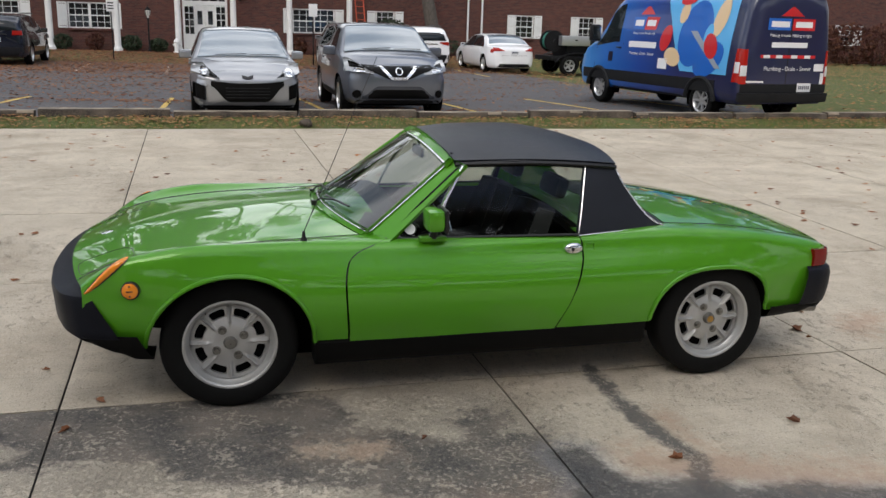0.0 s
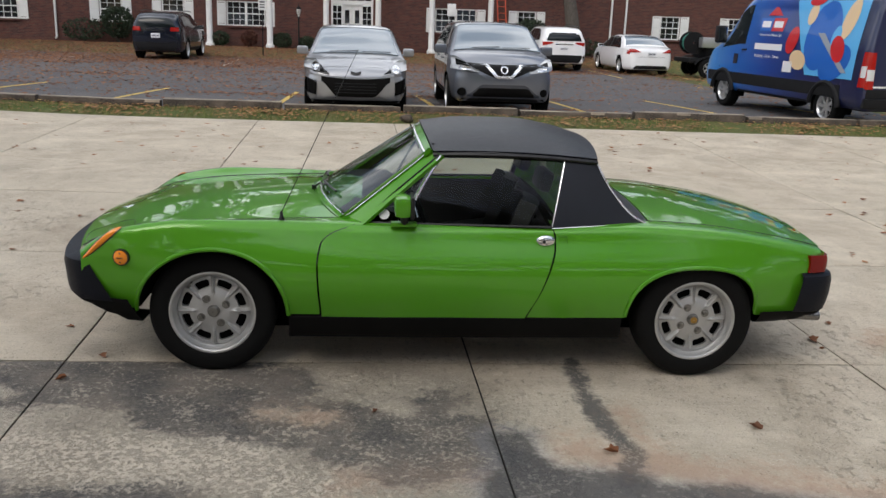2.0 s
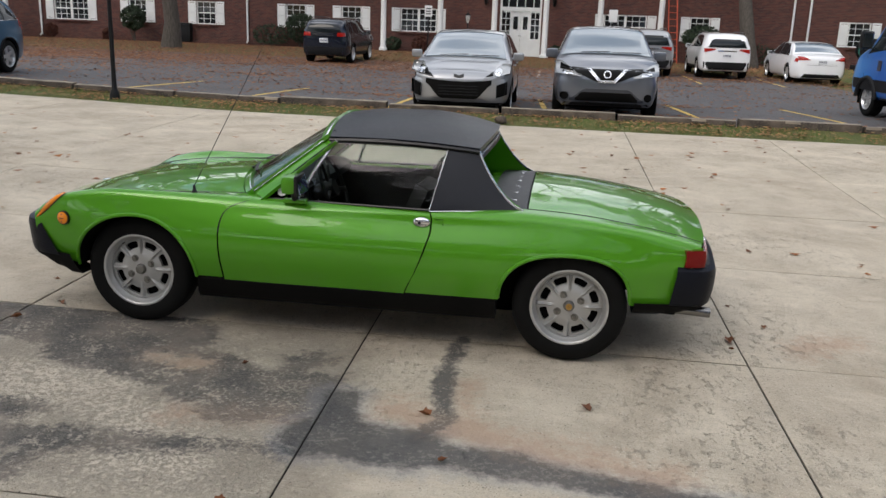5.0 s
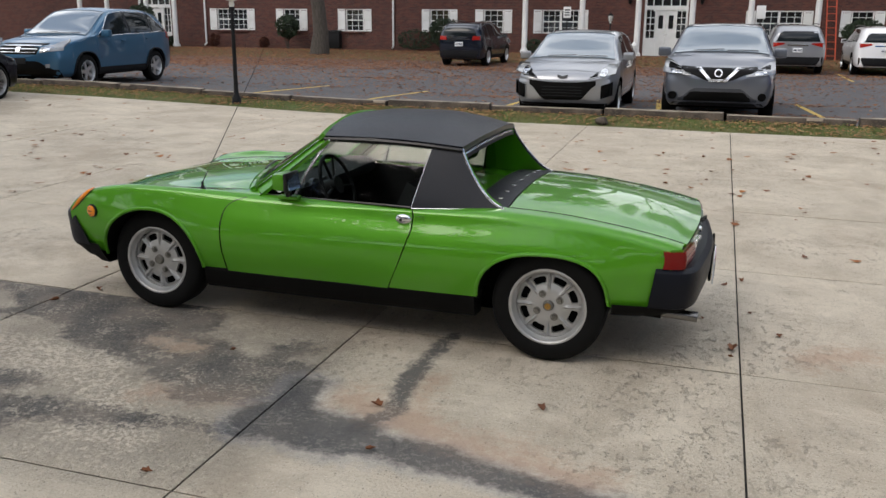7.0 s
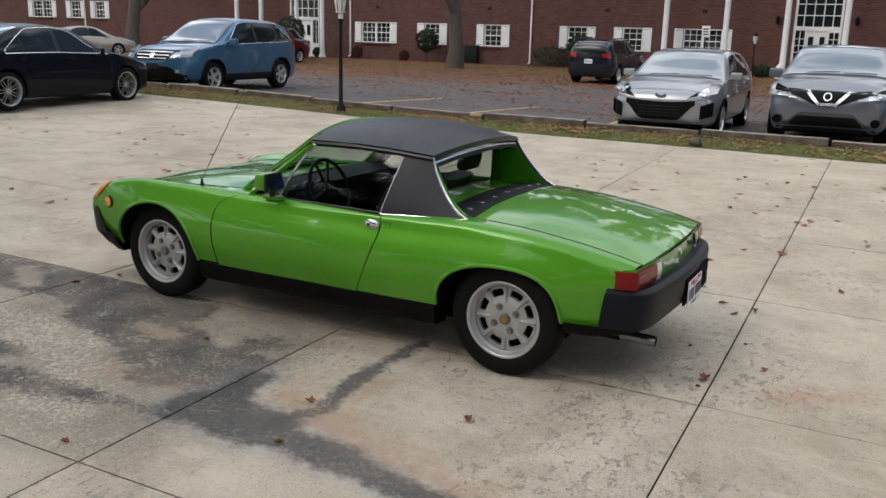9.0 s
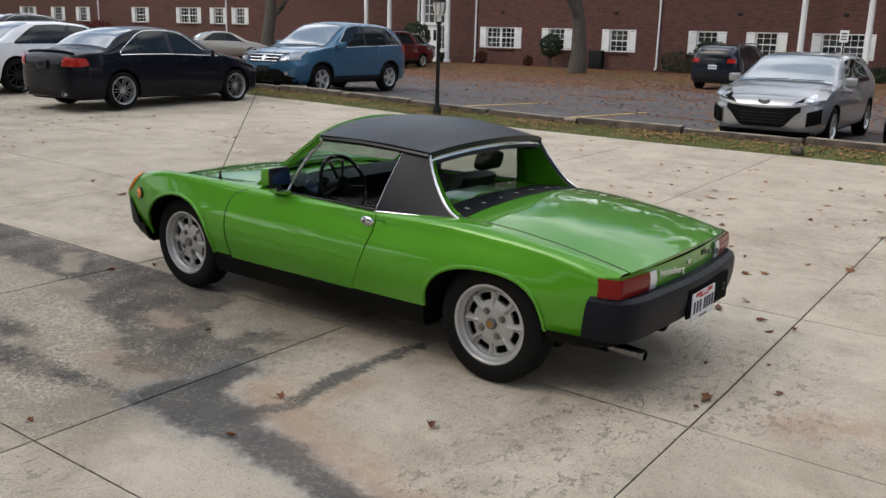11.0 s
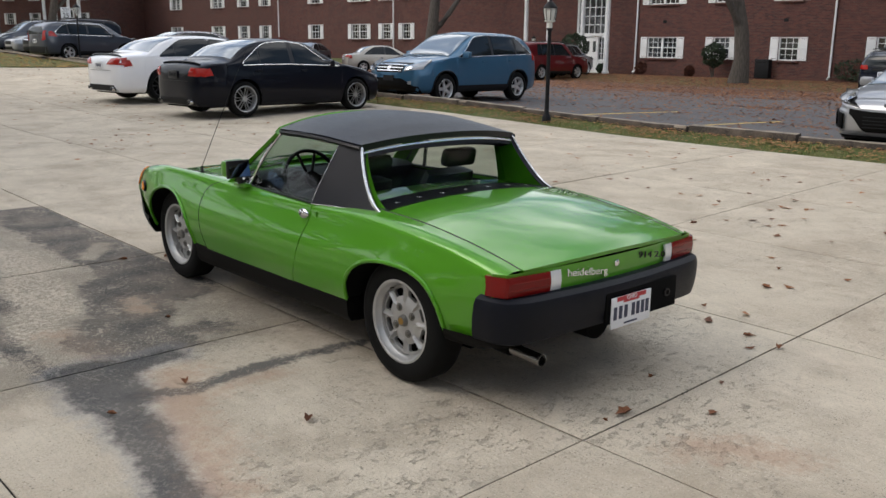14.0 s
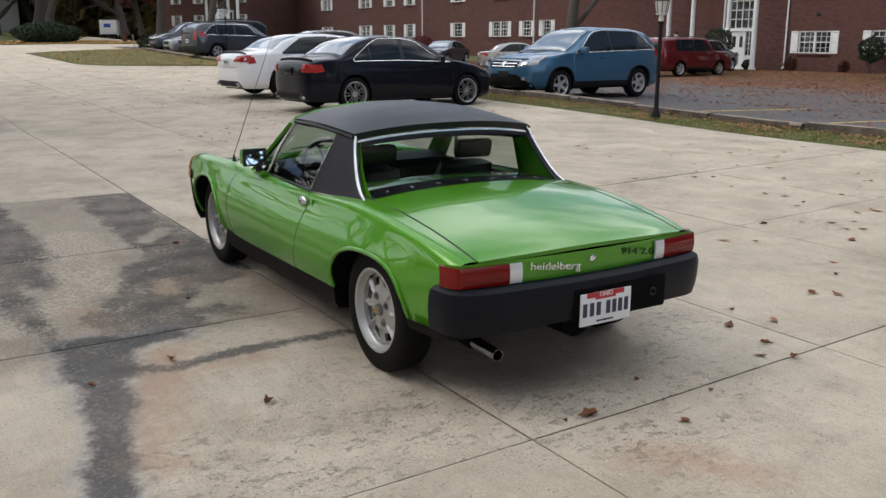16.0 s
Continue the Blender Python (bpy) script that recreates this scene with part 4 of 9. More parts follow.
def slant(bm, a, b, z_side=0.0):
    """Cuts the bumper's ends along the line from a to b, each (x, z)."""
    front = a[0] < 0
    nrm = Vector((b[1] - a[1], 0, a[0] - b[0])) * (1 if front else -1)
    nrm = nrm if (nrm.x < 0) == front else -nrm
    bmesh.ops.bisect_plane(bm, geom=[*bm.verts, *bm.edges, *bm.faces], plane_co=(a[0], 0, a[1]), plane_no=nrm, clear_inner=True)
    edges = [e for e in bm.edges if e.is_boundary and abs((e.verts[0].co - Vector((a[0], 0, a[1]))).dot(nrm)) < 1e-4 and abs((e.verts[1].co - Vector((a[0], 0, a[1]))).dot(nrm)) < 1e-4]
    bmesh.ops.holes_fill(bm, edges=edges, sides=0)


def rising(bm, x0, z0, x1, z1):
    """Trims the underside along a line that climbs from the wheel towards the end of the car."""
    for v in bm.verts:
        v.co.z = max(v.co.z, z0 + (z1 - z0) * (v.co.x - x0) / (x1 - x0))


bm = bmesh.new()
sweep(bm, PLAN_F, [(-0.17, 0.61), (-0.145, 0.638), *ribs, (0.005, 0.592), (0.026, 0.578), (0.032, 0.550), (0.026, 0.48), (0.022, 0.43), (0.018, 0.39), (0.0, 0.365), (-0.16, 0.38)])
slant(bm, (-1.805, 0.60), (-1.675, 0.365))
rising(bm, -1.96, 0.425, -1.70, 0.325)
part("front_bumper", bm, M_BUMPER, hero)
bm = bmesh.new()
sweep(bm, PLAN_F, [(0.012, 0.40), (0.014, 0.37), (0.0, 0.32), (-0.02, 0.285), (-0.2, 0.28)])
slant(bm, (-1.64, 0.45), (-1.53, 0.25))
rising(bm, -1.96, 0.425, -1.58, 0.265)
part("front_valance", bm, M_SILL, hero)
bm = bmesh.new()
flat = [(-0.13 + 0.0145 * i, 0.556 + (0.004 if i % 2 else 0.0) - 0.0006 * i) for i in range(10)]
sweep(bm, PLAN_R, [(-0.15, 0.53), *flat, (0.012, 0.549), (0.030, 0.538), (0.038, 0.51), (0.036, 0.44), (0.028, 0.39), (0.018, 0.35), (-0.02, 0.325), (-0.12, 0.36)])
slant(bm, (1.772, 0.58), (1.735, 0.32))
rising(bm, 2.02, 0.365, 1.60, 0.255)
part("rear_bumper", bm, M_BUMPER, hero)
bm = bmesh.new()
sweep(bm, PLAN_R, [(0.008, 0.35), (0.006, 0.325), (-0.012, 0.295), (-0.05, 0.275), (-0.2, 0.28)])
slant(bm, (1.56, 0.36), (1.55, 0.25))
rising(bm, 2.02, 0.365, 1.60, 0.250)
part("rear_valance", bm, M_SILL, hero)
bm = bmesh.new()
sheet(bm, lambda u, y: Vector((u, y, 0.205)), spread(-1.45, 1.50, 6), spread(-0.60, 0.60, 3))
part("floor_pan", bm, M_DARK, hero)
bm = bmesh.new()
sheet(bm, lambda y, z: Vector((tail_curve(y) + 0.02 * (0.66 - z), y, z)), spread(-0.725, 0.725, 41), spread(0.52, 0.656 , 5), flip=False)
part("tail_panel", bm, M_GREEN, hero)


# windscreen, roof, sail panels
def wind(s, t):
    b = Vector((-0.565 - 0.17 * (1 - s * s), 0.655 * s, 0.785 + 0.05 * (1 - s * s)))
    a = Vector((-0.155 - 0.035 * (1 - s * s), 0.551 * s, 1.108 + 0.072 * (1 - s * s)))
    return b + (a - b) * t


for t0, t1, s0, s1 in ((-0.05, 0.03, -1.0, 1.0), (0.93, 1.02, -1.0, 1.0)):
    bm = bmesh.new()
    sheet(bm, lambda s, t: wind(s, t), spread(s0, s1, 25), spread(t0, t1, 3), lip=0.02, flip=False)
    part("windscreen_rail", bm, M_GREEN, hero)
for side in (-1, 1):
    bm = bmesh.new()
    sheet(bm, lambda s, t: wind(s * side, t) + Vector(((s - 0.95) * 0.35, (s - 0.95) * side * -0.05, 0)), spread(0.95, 1.11, 5), spread(-0.05, 1.0, 12), lip=0.02, flip=side < 0)
    part("windscreen_pillar", bm, M_GREEN, hero)
bm = bmesh.new()
sheet(bm, lambda s, t: wind(s, t) + Vector((-0.002, 0, 0.003)), spread(-0.965, 0.965, 25), spread(0.02, 0.95, 10))
glass = part("windscreen", outwards(bm, (0.1, 0, 0.85)), M_WSCREEN, hero)
glass.visible_shadow = False
bm = bmesh.new()
loop = [wind(s, 0.015) for s in spread(-0.965, 0.965, 30)] + [wind(0.965, t) for t in spread(0.05, 0.92, 12)] + [wind(s, 0.95) for s in spread(0.965, -0.965, 30)] + [wind(-0.965, t) for t in spread(0.92, 0.05, 12)]
tube(bm, [p + Vector((-0.002, 0, 0.003)) for p in loop], 0.0075, 8, closed=True, flat=0.35)
part("windscreen_trim", bm, M_BRIGHT, hero)


def roof_pt(s, t):
    """s: front to rear, t: across."""
    x = -0.145 + 0.835 * s
    xf = -0.035 * (1 - t * t) * (1 - s) + 0.05 * (1 - t * t) * s
    w = pchip([0, 0.4, 0.8, 1], [0.563, 0.584, 0.589, 0.574], s)
    edge = 1.120 + 0.008 * math.sin(math.pi * s) - 0.022 * s ** 3
    top = pchip([0, 0.25, 0.55, 0.8, 1.0], [1.192, 1.220, 1.222, 1.192, 1.140], s)
    k = 1 - abs(t) ** 2.3
    return Vector((x + xf, w * t, edge + (top - edge) * k))


bm = bmesh.new()
sheet(bm, roof_pt, spread(0, 1, 24), spread(-1, 1, 33), lip=0.035)
part("targa_roof", bm, M_VINYL, hero)
SAIL_R = ([0.0, 0.08, 0.2, 0.5, 0.75, 1.0], [0.945, 0.895, 0.848, 0.768, 0.718, 0.680])


def sail_pt(s, t):
    """s: front to rear edge, t: bottom to top."""
    xf, xr = 0.447 + 0.077 * t, pchip(SAIL_R[0], SAIL_R[1], t)
    q = t ** 1.15
    y = (0.730 - 0.078 * s) * (1 - q) + (0.583 - 0.017 * s) * q
    return Vector((xf + (xr - xf) * s, -y, (0.770 + 0.016 * s) * (1 - t) + (1.102 - 0.008 * s) * t))


for side in (-1, 1):
    flip_y = Vector((1, -side, 1))
    bm = bmesh.new()
    sheet(bm, lambda s, t: sail_pt(s, t) * flip_y, spread(0, 1, 10), spread(0, 1, 16), lip=0.03, flip=side > 0)
    part("sail_panel", bm, M_VINYL, hero)
    bm = bmesh.new()
    sheet(bm, lambda s, t: (sail_pt(s, t) + Vector((0, 0.055 - 0.02 * t, 0))) * flip_y, spread(0.05, 1, 8), spread(0, 1, 16), flip=side < 0)
    part("sail_inner", bm, M_GREEN, hero)
    bm = bmesh.new()
    sheet(bm, lambda k, t: (sail_pt(1.0, t) + (Vector((-0.003 - 0.010 * (1 - t) ** 3, -0.003, 0)), Vector((0.003, -0.003, 0.002)), Vector((0.006, 0.005, 0.002)), Vector((0.004, 0.010, 0.001)))[int(k)]) * flip_y, range(4), spread(0, 1, 24), flip=side > 0)
    part("sail_trim", bm, M_BRIGHT, hero)
    bm = bmesh.new()
    tube(bm, [(sail_pt(s, 0) + Vector((0, -0.004, 0))) * flip_y for s in spread(0, 1.0, 12)], 0.0028, 6)
    part("belt_trim", bm, M_BRIGHT, hero)
    bm = bmesh.new()
    tube(bm, [(sail_pt(0, t) + Vector((-0.002, -0.003, 0))) * flip_y for t in spread(0, 1.0, 12)], 0.0025, 6)
    part("sail_front_trim", bm, M_BRIGHT, hero)
bm = bmesh.new()
sheet(bm, lambda s, t: Vector((0.555 + 0.03 * (1 - t * t) * s, (0.685 - 0.12 * s) * t, 0.785 + 0.034 * (1 - t * t) * (1 - s) + (0.30 + 0.07 * (1 - t * t)) * s)), spread(0, 1, 4), spread(-0.97, 0.97, 12))
glass = part("rear_window", outwards(bm, (0.1, 0, 0.85)), M_GLASS, hero)
glass.visible_shadow = False
for side in (-1, 1):
    bm = bmesh.new()

    def side_glass(s, t):
        a = Vector((-0.50, 0.678, 0.775)) + (Vector((-0.105, 0.566, 1.108)) - Vector((-0.50, 0.678, 0.775))) * t
        b = Vector((0.447, 0.717, 0.768)) + (Vector((0.524, 0.577, 1.104)) - Vector((0.447, 0.717, 0.768))) * t
        p = a + (b - a) * s
        return Vector((p.x, side * (p.y + 0.012 * math.sin(math.pi * t)), p.z))

    sheet(bm, side_glass, spread(0.0, 1.0, 10), spread(0, 1, 8), flip=side > 0)
    glass = part("door_glass", outwards(bm, (0.1, 0, 0.85)), M_GLASS, hero)
    glass.visible_shadow = False
    bm = bmesh.new()
    tube(bm, [side_glass(0.225 * (1 - t) + 0.012 * t, t) + Vector((0, side * 0.006, 0)) for t in spread(0.0, 0.97, 6)], 0.014, 8, flat=0.7)
    part("quarter_window_bar", bm, M_BRIGHT, hero)


M_NUT = Mat("dull_steel", (0.24, 0.235, 0.22), 0.38, 0.9).m
M_BRASS = Mat("brass", (0.45, 0.27, 0.08), 0.35, 0.9).m


def rim_wheel(parent, at, r_rim, r_tyre, width, side, style="eight", alloy=None):
    """A wheel whose outer face looks along side * y."""
    alloy = alloy or M_ALLOY
    m = Matrix.Translation(at) @ Matrix.Rotation(radians(-90 * side), 4, "X")
    wheel = empty("wheel")
    wheel.parent = parent
    bm = bmesh.new()
    h = width / 2
    lathe(bm, [(r_rim * 0.97, -h * 0.9), (r_rim * 1.02, -h), (r_tyre * 0.88, -h * 1.04), (r_tyre * 0.965, -h * 0.92), (r_tyre, -h * 0.72), (r_tyre, h * 0.72), (r_tyre * 0.965, h * 0.92), (r_tyre * 0.88, h * 1.04), (r_tyre * 0.80, h * 1.05), (r_rim * 1.02, h), (r_rim * 0.97, h * 0.9)], m, 56)
    part("tyre", bm, M_TYRE, wheel)
    bm = bmesh.new()
    lathe(bm, [(r_rim * 1.03, h * 0.93), (r_rim * 1.035, h * 1.0), (r_rim * 0.99, h * 1.02), (r_rim * 0.95, h * 0.96), (r_rim * 0.92, h * 0.72), (r_rim * 0.88, h * 0.6), (r_rim * 0.87, -h * 0.8)], m, 56)
    part("rim", bm, alloy, wheel)
    bm = bmesh.new()
    lathe(bm, [(r_rim * 0.90, h * 0.0), (0.01, h * 0.0)], m, 32)
    part("brake_backing", bm, M_DARK, wheel)
    bm = bmesh.new()
    if style == "eight":
        def in_slot(a, r):
            d = abs((a * 8 / (2 * math.pi)) % 1 - 0.5) * 2
            return (d / 0.62) ** 4 + (abs(r - 0.69) / 0.105) ** 4 < 1

        def disc(a, r):
            d = abs((a * 8 / (2 * math.pi) + 0.5) % 1 - 0.5) * math.pi / 4 * r
            ridge = max(0.0, 1 - (d / 0.040) ** 2) * sstep(0.40, 0.55, r) * sstep(0.93, 0.80, r)
            z = h * (0.60 - 0.16 * sstep(0.35, 0.62, r) - 0.10 * sstep(0.78, 0.9, r) + 0.20 * ridge)
            return m @ Vector((r_rim * r * math.cos(a), r_rim * r * math.sin(a), z))

        n_a, rs = 176, [0.10, 0.2, 0.3, 0.38, *spread(0.44, 0.94, 24)]
        grid = [[bm.verts.new(disc(2 * math.pi * i / n_a, r)) for r in rs] for i in range(n_a)]
        for i in range(n_a):
            for k in range(len(rs) - 1):
                if not in_slot(2 * math.pi * (i + 0.5) / n_a, (rs[k] + rs[k + 1]) / 2):
                    bm.faces.new((grid[i][k], grid[(i + 1) % n_a][k], grid[(i + 1) % n_a][k + 1], grid[i][k + 1]))
        for v in [v for v in bm.verts if not v.link_faces]:
            bm.verts.remove(v)
        walls = [e for e in bm.edges if e.is_boundary]
        out = bmesh.ops.extrude_edge_only(bm, edges=walls)["geom"]
        bmesh.ops.translate(bm, verts=[g for g in out if isinstance(g, bmesh.types.BMVert)], vec=m.to_3x3() @ Vector((0, 0, -h * 0.22)))
        part("wheel_disc", bm, alloy, wheel)
        for i in range(4):
            a = math.pi / 2 * i + 0.5
            bm = bmesh.new()
            p = m @ Vector((r_rim * 0.34 * math.cos(a), r_rim * 0.34 * math.sin(a), h * 0.58))
            q = m @ Vector((r_rim * 0.34 * math.cos(a), r_rim * 0.34 * math.sin(a), h * 0.76))
            rod(bm, p, q, r_rim * 0.072, r_rim * 0.055, n=6)
            lathe(bm, [(r_rim * 0.10, h * 0.60), (r_rim * 0.10, h * 0.64), (r_rim * 0.07, h * 0.645)], m @ Matrix.Translation((r_rim * 0.34 * math.cos(a), r_rim * 0.34 * math.sin(a), 0)), 16)
            part("wheel_nut", bm, M_NUT, wheel)
        bm = bmesh.new()
        lathe(bm, [(r_rim * 0.155, h * 0.52), (r_rim * 0.15, h * 0.66), (r_rim * 0.125, h * 0.84), (r_rim * 0.105, h * 0.86), (r_rim * 0.10, h * 0.84), (0.002, h * 0.845)], m, 24)
        cap = part("hub_cap", bm, M_NUT, wheel)
        if at[0] > 0:
            bm = bmesh.new()
            lathe(bm, [(r_rim * 0.085, h * 0.84), (r_rim * 0.08, h * 0.875), (0.002, h * 0.88)], m, 20)
            part("hub_crest", bm, M_BRASS, cap, "brass hub crest")
        bm = bmesh.new()
        p = m @ Vector((r_rim * 0.86 * math.cos(2.2), r_rim * 0.86 * math.sin(2.2), h * 0.3))
        rod(bm, p, p + m.to_3x3() @ Vector((0, 0, h * 0.35)), 0.004, 0.003, n=8)
        part("valve", bm, M_TRIM, wheel)
    else:
        n, wide = {"five": (5, 0.17), "ten": (10, 0.075), "seven": (7, 0.12), "mesh": (14, 0.022)}[style]
        lathe(bm, [(0.002, h * 0.72), (r_rim * 0.2, h * 0.72), (r_rim * 0.24, h * 0.55)], m, 20)
        for i in range(n):
            tw = 0.0
            if style == "mesh":
                tw = 0.22 if i % 2 else -0.22
            R = m @ Matrix.Rotation(2 * math.pi * (i // 2 * 2 if style == "mesh" else i) / n, 4, "Z")

            def sp(u, v):
                r = r_rim * (0.16 + 0.76 * u)
                return R @ Vector((r, r_rim * (wide * (1.15 - 0.3 * u) * v + tw * u * 1.35), h * (0.70 + 0.12 * u) - h * 0.25 * (abs(v) > 0.9)))

            sheet(bm, sp, spread(0, 1, 5), (-1, -0.85, 0.85, 1))
        part("spokes", bm, alloy, wheel)
    return wheel


for side in (-1, 1):
    rim_wheel(hero, (-1.220, side * 0.665, 0.322), 0.205, 0.308, 0.165, side)
    rim_wheel(hero, (1.221, side * 0.665, 0.294), 0.205, 0.308, 0.165, side)


# ---- other vehicles ----
class Vehicle:
    """A parked vehicle in its own frame: nose along +x, left side along +y, origin on the ground below its middle."""

    def __init__(self, name, label, at, heading, L, W, H, paint_mat, stations, wheel_r, axles, front=0.24, rear=0.16, sill=0.24, power=3.2, category="car"):
        x, y = at
        self.root = tagged(empty(name, (x, y, lift(x, y) + (-0.055 if y > kerb_y(x) else 0.0)), heading), label, category)
        self.L, self.W, self.H, self.paint, self.r, self.axles, self.sill = L, W, H, paint_mat, wheel_r, axles, sill
        self.front, self.rear, self.power = front, rear, power
        rings = []
        for u, w, zb, zt, g in stations:
            zr = zb + (zt - zb) * (0.62 + 0.27 * g)
            wr = w * (0.90 - 0.17 * g)
            rings.append((u, [(w - 0.10, sill), (w - 0.03, sill + 0.09), (w, sill + 0.36), (w - 0.03, zb), ((w - 0.03 + wr) / 2 + 0.02, zb + 0.5 * (zr - zb)), (wr, zr), (wr * 0.62, zt - 0.22 * (zt - zr)), (0, zt)]))
        self.skin = Skin(rings)
        self.u0, self.u1 = stations[0][0], stations[-1][0]
        self.ends = {}
        for s, u in ((1, self.u1), (-1, self.u0)):
            ring = [(self.skin.at(u, 0)[0] * k, self.skin.at(u, 0)[1]) for k in (0.0, 0.25, 0.5, 0.75)] + [self.skin.at(u, v) for v in spread(0, 7, 43)]
            zc = (ring[0][1] + ring[-1][1]) / 2
            self.ends[s] = (u, ring, zc)
        self.body()

    def arch(self, u):
        z = self.sill
        for c in self.axles:
            R = self.r * 1.14
            z = max(z, arch_z(u, (c, R, self.sill, self.r + R - self.sill, 2.4), self.sill))
        return z

    def body(self):
        bm = bmesh.new()
        us = set(steps(self.u0, self.u1, 0.09))
        for c in self.axles:
            R = self.r * 1.14
            us = {u for u in us if abs(u - c) > R}
            us |= {c - R * math.cos(math.pi * i / 18) for i in range(19)}
        us = sorted(us)
        k = self.skin
        for side in (-1, 1):
            def col(u, t):
                vb = k.v_at(u, self.arch(u), 0.0, 4.0) if self.arch(u) > self.sill + 0.001 else 0.0
                return k.pt(u, vb + (7 - vb) * t, side)
            sheet(bm, col, us, spread(0, 1, 26), flip=side > 0)
        for s in (1, -1):
            for side in (-1, 1):
                sheet(bm, lambda v, r: self.cap(s, v, r, side), [-1, -0.8, -0.5, -0.2, *spread(0, 7, 26)], [1, 0.985, 0.95, 0.89, 0.8, 0.68, 0.5, 0.25, 0.0], flip=(side > 0) == (s > 0))
        bmesh.ops.remove_doubles(bm, verts=bm.verts, dist=0.004)
        bmesh.ops.recalc_face_normals(bm, faces=bm.faces)
        part("body", bm, self.paint, self.root)
        bm = bmesh.new()
        box(bm, (0, 0, self.sill + 0.08), (self.L * 0.9, self.W - 0.5, 0.22))
        for c in self.axles:
            R = self.r * 1.13
            for side in (-1, 1):
                y0 = side * (self.W / 2 - 0.035)
                sheet(bm, lambda a, q: Vector((c + R * math.cos(a), y0 - side * 0.3 * q, self.r + R * math.sin(a))), spread(-0.3, math.pi + 0.3, 20), (0, 1))
                sheet(bm, lambda a, q: Vector((c + R * math.cos(a) * q, y0 - side * 0.28, self.r + R * math.sin(a) * q)), spread(-0.3, math.pi + 0.3, 20), (0, 1))
        part("underbody", bm, M_DARK, self.root)

    def cap(self, s, v, r, side):
        u, _, zc = self.ends[s]
        w, z = self.skin.at(u, max(v, 0.0))
        w *= 1 + min(v, 0.0)
        d = self.front if s > 0 else self.rear
        return Vector((u + s * d * max(0.0, 1 - r ** self.power) ** (1 / 2.2), side * w * r, zc + (z - zc) * r))

    def cap_x(self, s, y, z):
        """The x of the nose or tail at the given half width and height."""
        u, ring, zc = self.ends[s]
        a = math.atan2(z - zc, abs(y) + 1e-9)
        best = 1.0
        for (w0, z0), (w1, z1) in zip(ring, ring[1:]):
            a0, a1 = math.atan2(z0 - zc, w0 + 1e-9), math.atan2(z1 - zc, w1 + 1e-9)
            if min(a0, a1) - 1e-6 <= a <= max(a0, a1) + 1e-6:
                t = (a - a0) / (a1 - a0) if abs(a1 - a0) > 1e-9 else 0
                best = math.hypot(w0 + (w1 - w0) * t, z0 - zc + (z1 - z0) * t)
                break
        else:
            best = math.hypot(*((ring[0][0], ring[0][1] - zc) if a < 0 else (ring[-1][0] + 0.3, ring[-1][1] - zc)))
        r = math.hypot(y, z - zc) / best
        d = self.front if s > 0 else self.rear
        if r > 1:
            return u - s * min(0.3, (r - 1) * 0.9)
        return u + s * d * max(0.0, 1 - r ** self.power) ** (1 / 2.2)

    def face(self, s, name, mat, quad, out=0.008, mirror=False, label="", parent=None, bulge=0.0, depth=0.03):
        """A panel on the nose (s = 1) or the tail (s = -1) between four corners (y, z), anticlockwise from lower left as seen from y < 0."""
        made = None
        for m in ((1, -1) if mirror else (1,)):
            a, b, c, d = [Vector((m * q[0], q[1])) for q in quad]

            def fn(i, j):
                p = (a * (1 - i) + b * i) * (1 - j) + (d * (1 - i) + c * i) * j
                return Vector((self.cap_x(s, p.x, p.y) + s * (out + bulge * math.sin(math.pi * i) * math.sin(math.pi * j)), p.x, p.y))

            bm = bmesh.new()
            sheet(bm, fn, spread(0, 1, 9), spread(0, 1, 6), lip=depth, flip=(s < 0) == (m > 0))
            bmesh.ops.recalc_face_normals(bm, faces=bm.faces)
            made = part(name, bm, mat, parent or self.root, label)
        return made

    def between(self, s, name, mat, y0, y1, low, high, out=0.012, mirror=False, parent=None, depth=0.03):
        """A panel on the nose or tail between two curves of height over the width."""
        for m in ((1, -1) if mirror else (1,)):
            bm = bmesh.new()

            def fn(y, j):
                z = low(y) + (high(y) - low(y)) * j
                return Vector((self.cap_x(s, m * y, z) + s * out, m * y, z))

            sheet(bm, fn, spread(y0, y1, 25), spread(0, 1, 7), lip=depth)
            bmesh.ops.recalc_face_normals(bm, faces=bm.faces)
            made = part(name, bm, mat, parent or self.root)
        return made

    def side(self, name, mat, us, vs, out=0.006, sides=(-1, 1), n=(12, 6), parent=None, lip=0.02):
        """A panel on the flank; us: rear and front edge at the lower and at the upper height."""
        for side in sides:
            bm = bmesh.new()

            def fn(i, j):
                lo, hi = us[0][0] + (us[1][0] - us[0][0]) * j, us[0][1] + (us[1][1] - us[0][1]) * j
                return self.skin.pt(lo + (hi - lo) * i, vs[0] + (vs[1] - vs[0]) * j, side, out)

            sheet(bm, fn, spread(0, 1, n[0]), spread(0, 1, n[1]), lip=lip, flip=side > 0)
            part(name, bm, mat, parent or self.root)

    def pane(self, name, mat, u0, u1, low, high, out=0.007):
        """Side glass between two edges given as heights over the length."""
        for side in (-1, 1):
            bm = bmesh.new()
            sheet(bm, lambda u, t: self.skin.pt(u, low + (max(high(u), low + 0.02) - low) * t, side, out), spread(u0, u1, 14), spread(0, 1, 6), flip=side > 0)
            part(name, bm, mat, self.root)

